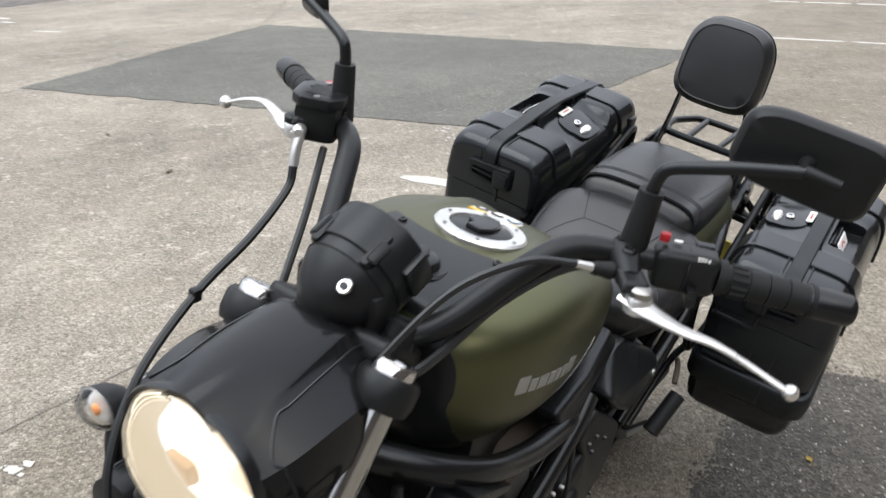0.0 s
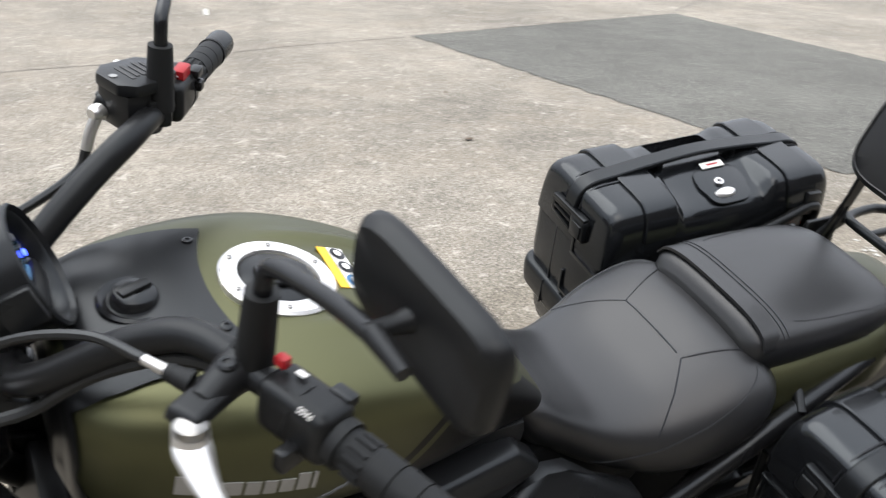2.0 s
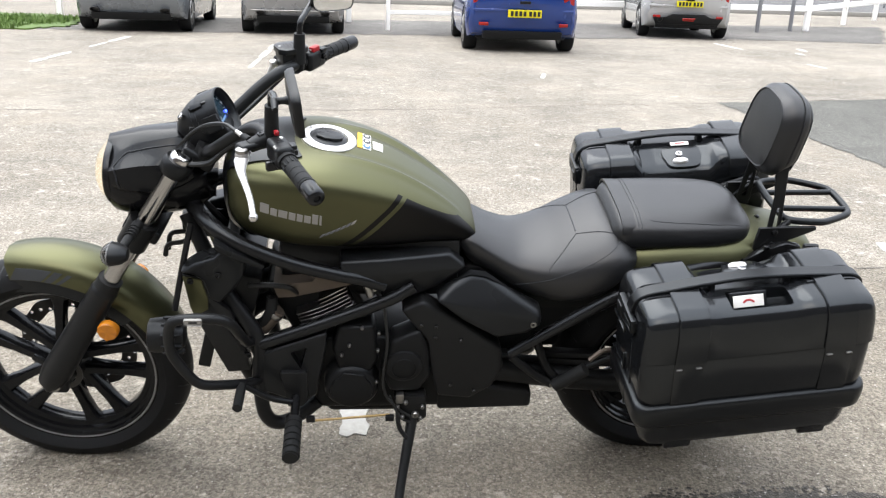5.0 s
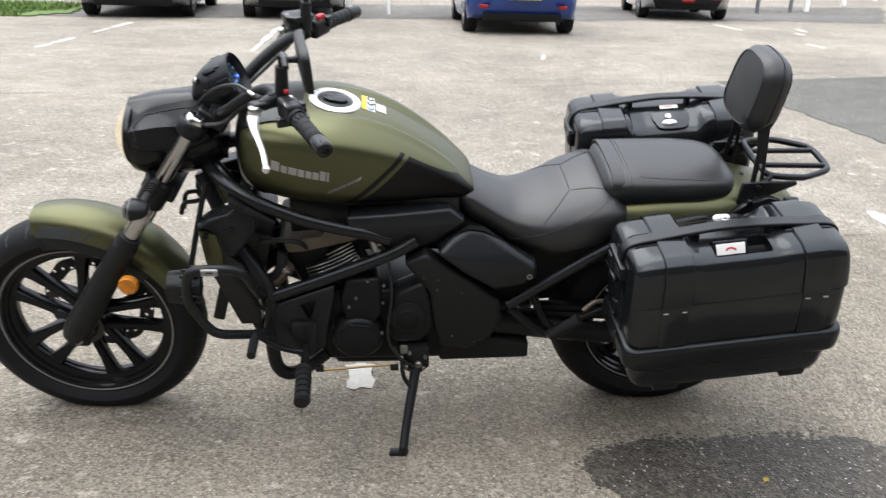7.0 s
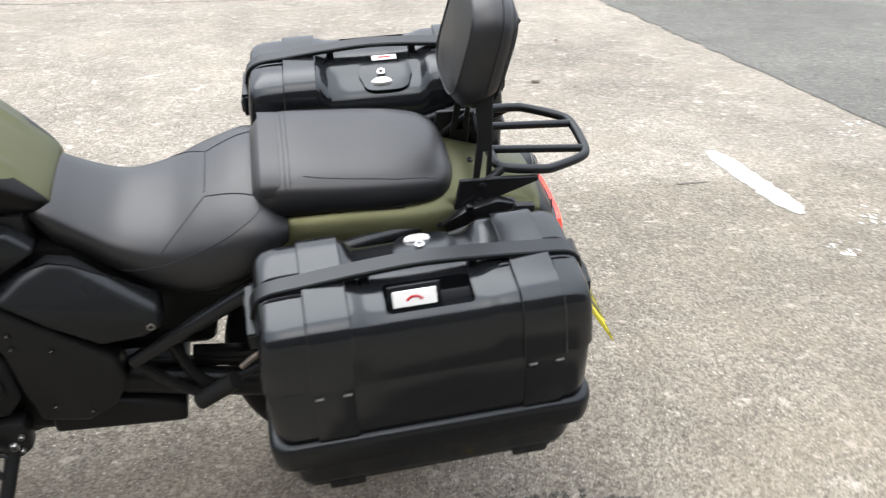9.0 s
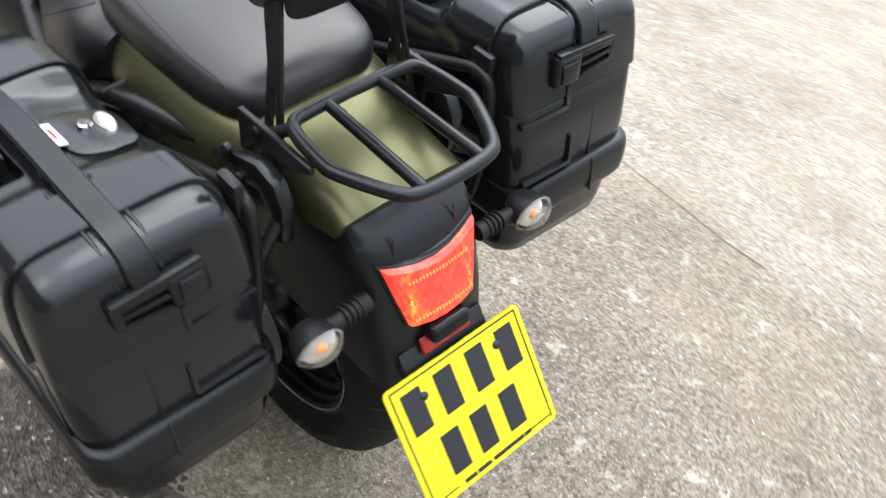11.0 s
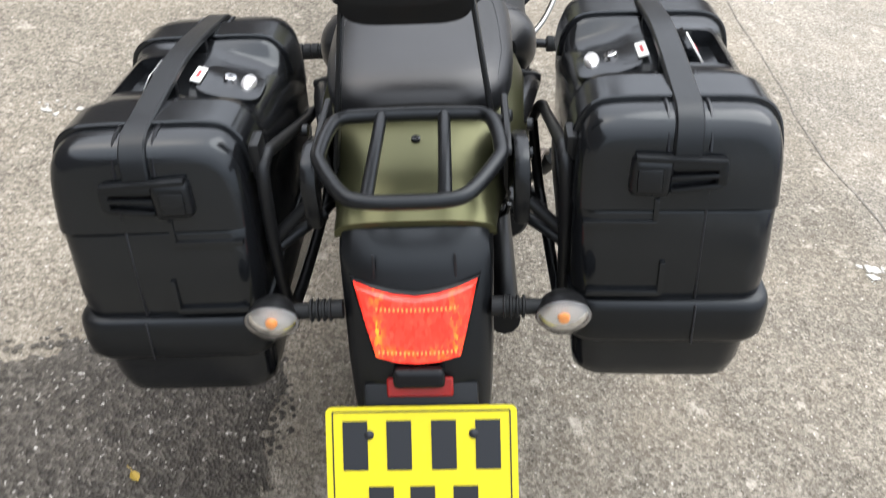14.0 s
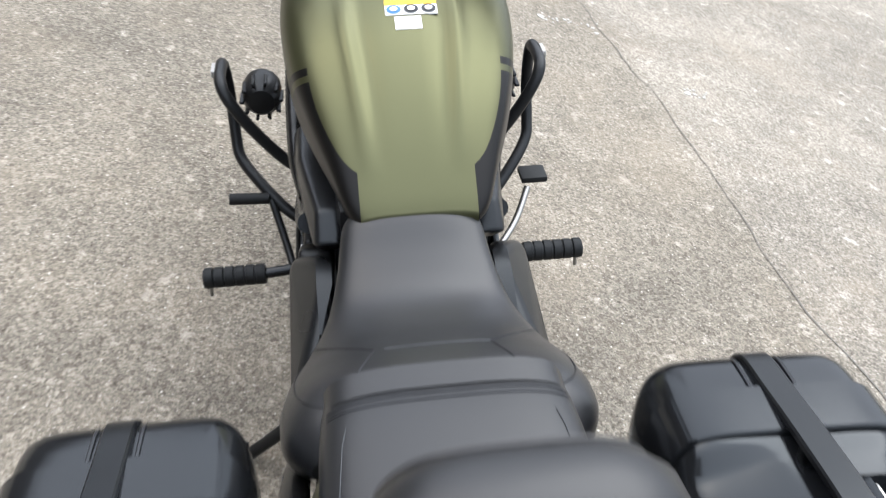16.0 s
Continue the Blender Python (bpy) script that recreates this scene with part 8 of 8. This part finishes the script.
def car(name_label, m, body_mat, L=4.0, W=1.7, H=1.47, hatch=True, badge=True, plate_z=0.53, pipes="", valance=False, strip=False, reflectors=True):
    """A parked car seen mostly from behind; x across, y forwards, origin under the rear bumper's middle."""
    c = thing("car", name_label, "car", m, "parked cars")
    hw = W / 2

    def part(name, bm, mat, parent, label="", smooth=40, plain=PLAIN_PART):
        # the tail is bowed in plan and tucked in below the bumper
        for v in bm.verts:
            if v.co.y < 0.62 and name not in ("wheel", "tyre", "rim_gap", "rim_spoke"):
                f = 1 - max(0.0, v.co.y) / 0.62
                v.co.y += f * (0.17 * min(1.0, abs(v.co.x) / hw) ** 2.4 + 0.1 * max(0.0, 0.42 - v.co.z) / 0.2)
        return plain(name, bm, mat, parent, label, smooth)

    def section(y, w, z0, z1, rnd_=0.12):
        pts = []
        for x, z in ((-w + 0.02, z0), (-w, z0 + 0.15), (-w, (z0 + z1) / 2), (-w + 0.03, z1 - rnd_), (-w + rnd_ * 0.9, z1 - 0.02), (-w * 0.5, z1), (0, z1 + 0.008), (w * 0.5, z1), (w - rnd_ * 0.9, z1 - 0.02), (w - 0.03, z1 - rnd_), (w, (z0 + z1) / 2), (w, z0 + 0.15), (w - 0.02, z0)):
            pts.append((x, y, z))
        return pts
    belt = 0.92
    body = rings(bmesh.new(), [section(0.0, hw * 0.86, 0.33, 0.72, 0.1), section(0.03, hw * 0.93, 0.26, 0.9, 0.1), section(0.14, hw * 0.975, 0.22, belt + 0.02, 0.1), section(0.5, hw, 0.2, belt + 0.01, 0.09), section(1.6, hw, 0.2, belt - 0.02, 0.09), section(L - 1.2, hw, 0.2, belt - 0.05, 0.1), section(L - 0.4, hw * 0.97, 0.2, 0.78, 0.12), section(L - 0.08, hw * 0.88, 0.24, 0.66, 0.12), section(L, hw * 0.8, 0.3, 0.55, 0.1)])
    wheels = [(sx * (hw - 0.1), yy) for sx in (-1, 1) for yy in (0.72, L - 0.85)]
    body = cut(body, *[lathe([(0.345, -0.2), (0.345, 0.2)], 28, (x + math.copysign(0.06, x), y, 0.31), (1, 0, 0)) for x, y in wheels])
    b = part("body", body, body_mat, c, "", 35)
    roof0 = 0.16 if hatch else 0.75
    rows = [(roof0, hw * 0.86, belt), (roof0 + 0.12, hw * 0.84, belt + 0.16), (roof0 + 0.36, hw * 0.76, H - 0.06), (roof0 + 0.8, hw * 0.74, H), (2.0, hw * 0.74, H - 0.02), (2.5, hw * 0.76, H - 0.12), (3.05, hw * 0.86, belt)]
    part("roof", rings(bmesh.new(), [section(y, w, belt - 0.05, max(z, belt + 0.01), 0.1) for y, w, z in rows]), body_mat, c, "", 35)
    ry0, ry1 = roof0 + 0.09, roof0 + 0.3
    part("rear_window", rings(bmesh.new(), [[(x, ry0 + (ry1 - ry0) * f - 0.012 + dy, belt + 0.08 + (H - 0.16 - belt - 0.08) * f) for x, f in ((-hw * 0.72, 0), (hw * 0.72, 0), (hw * 0.62, 1), (-hw * 0.62, 1))] for dy in (0, 0.03)]), GLASS_C, b)
    for s in (-1, 1):
        part("side_window", rings(bmesh.new(), [[(s * (hw * 0.86 - (0.075 * hw if zz > 1.2 else 0) + o), yy, zz) for yy, zz in ((roof0 + 0.4, belt + 0.06), (2.75, belt + 0.05), (2.2, H - 0.14), (roof0 + 0.62, H - 0.14))] for o in (0.012, -0.03)]), GLASS_C, b)
        lm = part("tail_light", rbox((0.2, 0.1, 0.26), (s * (hw * 0.78), 0.06, 0.83), 0.03, 2, taper=(0.8, 0.8)), RED_LENS, b, "red tail light")
        part("reverse_light", rbox((0.09, 0.1, 0.1), (s * (hw * 0.72), 0.045, 0.85), 0.02, 2), LENS_BACK, lm)
        if reflectors:
            part("bumper_reflector", rbox((0.14, 0.04, 0.05), (s * hw * 0.7, 0.0, 0.42), 0.008, 1), RED_LENS, b)
        part("door_mirror", rbox((0.18, 0.1, 0.13), (s * (hw + 0.07), 2.5, 0.98), 0.03, 2), body_mat, b)
        if pipes:
            tip = lathe([(0.05, -0.06), (0.05, 0.03), (0.044, 0.034), (0.041, 0.02), (0.041, -0.02), (0.0, -0.02)], 20, (0, 0, 0), (0, -1, 0))
            part("exhaust_tip", moved(tip, pose(s * hw * 0.62, 0.02, 0.36) @ Matrix.Diagonal((1.5 if pipes == "oval" else 1.0, 1, 0.8 if pipes == "oval" else 1.0, 1))), DISC, b)
    if strip:
        part("chrome_strip", rbox((W * 0.8, 0.03, 0.018), (0, -0.012, 0.4), 0.006, 1), STEEL, b)
    part("bumper_seam", rbox((W * 0.84, 0.02, 0.006), (0, 0.0, 0.665), 0.002, 1), INK, b)
    part("bumper_step", rbox((W * 0.88, 0.08, 0.05), (0, 0.005, 0.62), 0.02, 2), body_mat, b)
    part("diffuser", rbox((W * 0.7, 0.1, 0.12), (0, 0.045, 0.26), 0.02, 2), BLACK_MATT, b)
    if valance:
        part("valance", prism([(-hw * 0.78, 0.4), (-hw * 0.5, 0.41), (-hw * 0.36, 0.47), (hw * 0.36, 0.47), (hw * 0.5, 0.41), (hw * 0.78, 0.4), (hw * 0.7, 0.27), (-hw * 0.7, 0.27)], -0.02, 0.06, "xz", 0.01), BLACK_MATT, b, "black plastic valance")
        part("fog_lamp", rbox((0.2, 0.03, 0.06), (0, -0.03, 0.37), 0.01, 1, taper=(1.3, 1)), RED_LENS, b)
    part("plate", rbox((0.5, 0.01, 0.11), (0, -0.008 if plate_z < 0.7 else 0.006, plate_z), 0.004, 1), PLATE_YELLOW, b, "yellow number plate with dark marks")
    for k in range(7):
        part("plate_mark", rbox((0.04, 0.004, 0.07), (-0.19 + k * 0.063 + (0.02 if k > 3 else 0), -0.014 if plate_z < 0.7 else 0.0, plate_z), 0, 1), INK, b)
    part("boot_handle", rbox((0.16, 0.03, 0.04), (0, 0.0, 0.74), 0.01, 2), BLACK_SATIN, b)
    if badge:
        part("boot_badge", lathe([(0.0, 0.01), (0.03, 0.008), (0.035, 0)], 6, (0, 0.0, 0.85), (0, -1, 0)), CHROME, b)
    part("underbody", rbox((W * 0.8, L * 0.9, 0.1), (0, L / 2, 0.24), 0.02, 1), BLACK_MATT, c)
    for x, y in wheels:
        wh = part("wheel", lathe([(0.0, -0.1), (0.2, -0.1), (0.21, -0.08), (0.21, 0.08), (0.2, 0.1), (0.0, 0.1)], 28, (x, y, 0.31), (1, 0, 0)), STEEL, c)
        part("tyre", lathe([(0.2, -0.09), (0.24, -0.1), (0.29, -0.1), (0.31, -0.07), (0.31, 0.07), (0.29, 0.1), (0.24, 0.1), (0.2, 0.09)], 36, (x, y, 0.31), (1, 0, 0), closed=True), TYRE_C, wh)
        e = math.copysign(1, x)
        # flat black disc paints in the shade between the spokes
        part("rim_well", lathe([(0.195, 0.1005), (0.19, 0.102), (0.0, 0.102)], 28, (x, y, 0.31), (e, 0, 0)), INK, wh)
        for k in range(7):
            a = 2 * math.pi * k / 7
            part("rim_spoke", moved(rbox((0.02, 0.2, 0.036), (0, 0.1, 0), 0.006, 1), pose(x + e * 0.1, y, 0.31, math.degrees(a))), STEEL, wh)
    return c


BLUE_CAR = material("blue_car_paint", (0.0063, 0.0315, 0.168), 0.25, 0.3, 0.02, 900, 0.0, 0.03, clear=0.8)
SILVER_CAR = material("silver_car_paint", (0.2625, 0.2677, 0.273), 0.28, 0.5, 0.02, 900, 0.0, 0.03, clear=0.7)
GREY_CAR = material("grey_car_paint", (0.1575, 0.1732, 0.189), 0.28, 0.5, 0.02, 900, 0.0, 0.03, clear=0.7)
WHITE_CAR = material("white_car_paint", (0.3255, 0.3307, 0.3307), 0.25, 0.2, 0.02, 900, 0.0, 0.03, clear=0.7)


def parked(x, y, turn):
    """Where a car's tail stands, on the fall of the ground; x, y is the middle of its rear axle."""
    return Matrix.Translation((x, y, ground_z(y))) @ Matrix.Rotation(-math.atan(FALL), 4, "X") @ pose(0, 0, 0, 0, 0, turn) @ pose(0, -0.72, 0)


car("grey saloon car parked facing the road", parked(-3.76, 13.9, 1.5), GREY_CAR, 4.6, 1.8, 1.43, False, plate_z=0.82, pipes="oval", reflectors=False)
car("silver blue estate car parked facing the road", parked(-1.17, 14.2, 4), SILVER_CAR, 4.6, 1.75, 1.5, plate_z=0.78, strip=True, pipes="oval", reflectors=False)
car("bright blue hatchback car parked facing the road", parked(2.43, 11.88, -2), BLUE_CAR, 4.0, 1.7, 1.48, plate_z=0.58)
car("pale silver hatchback car parked facing the road", parked(6.37, 15.6, -9), WHITE_CAR, 3.9, 1.7, 1.5, plate_z=0.66, pipes="round", valance=True)
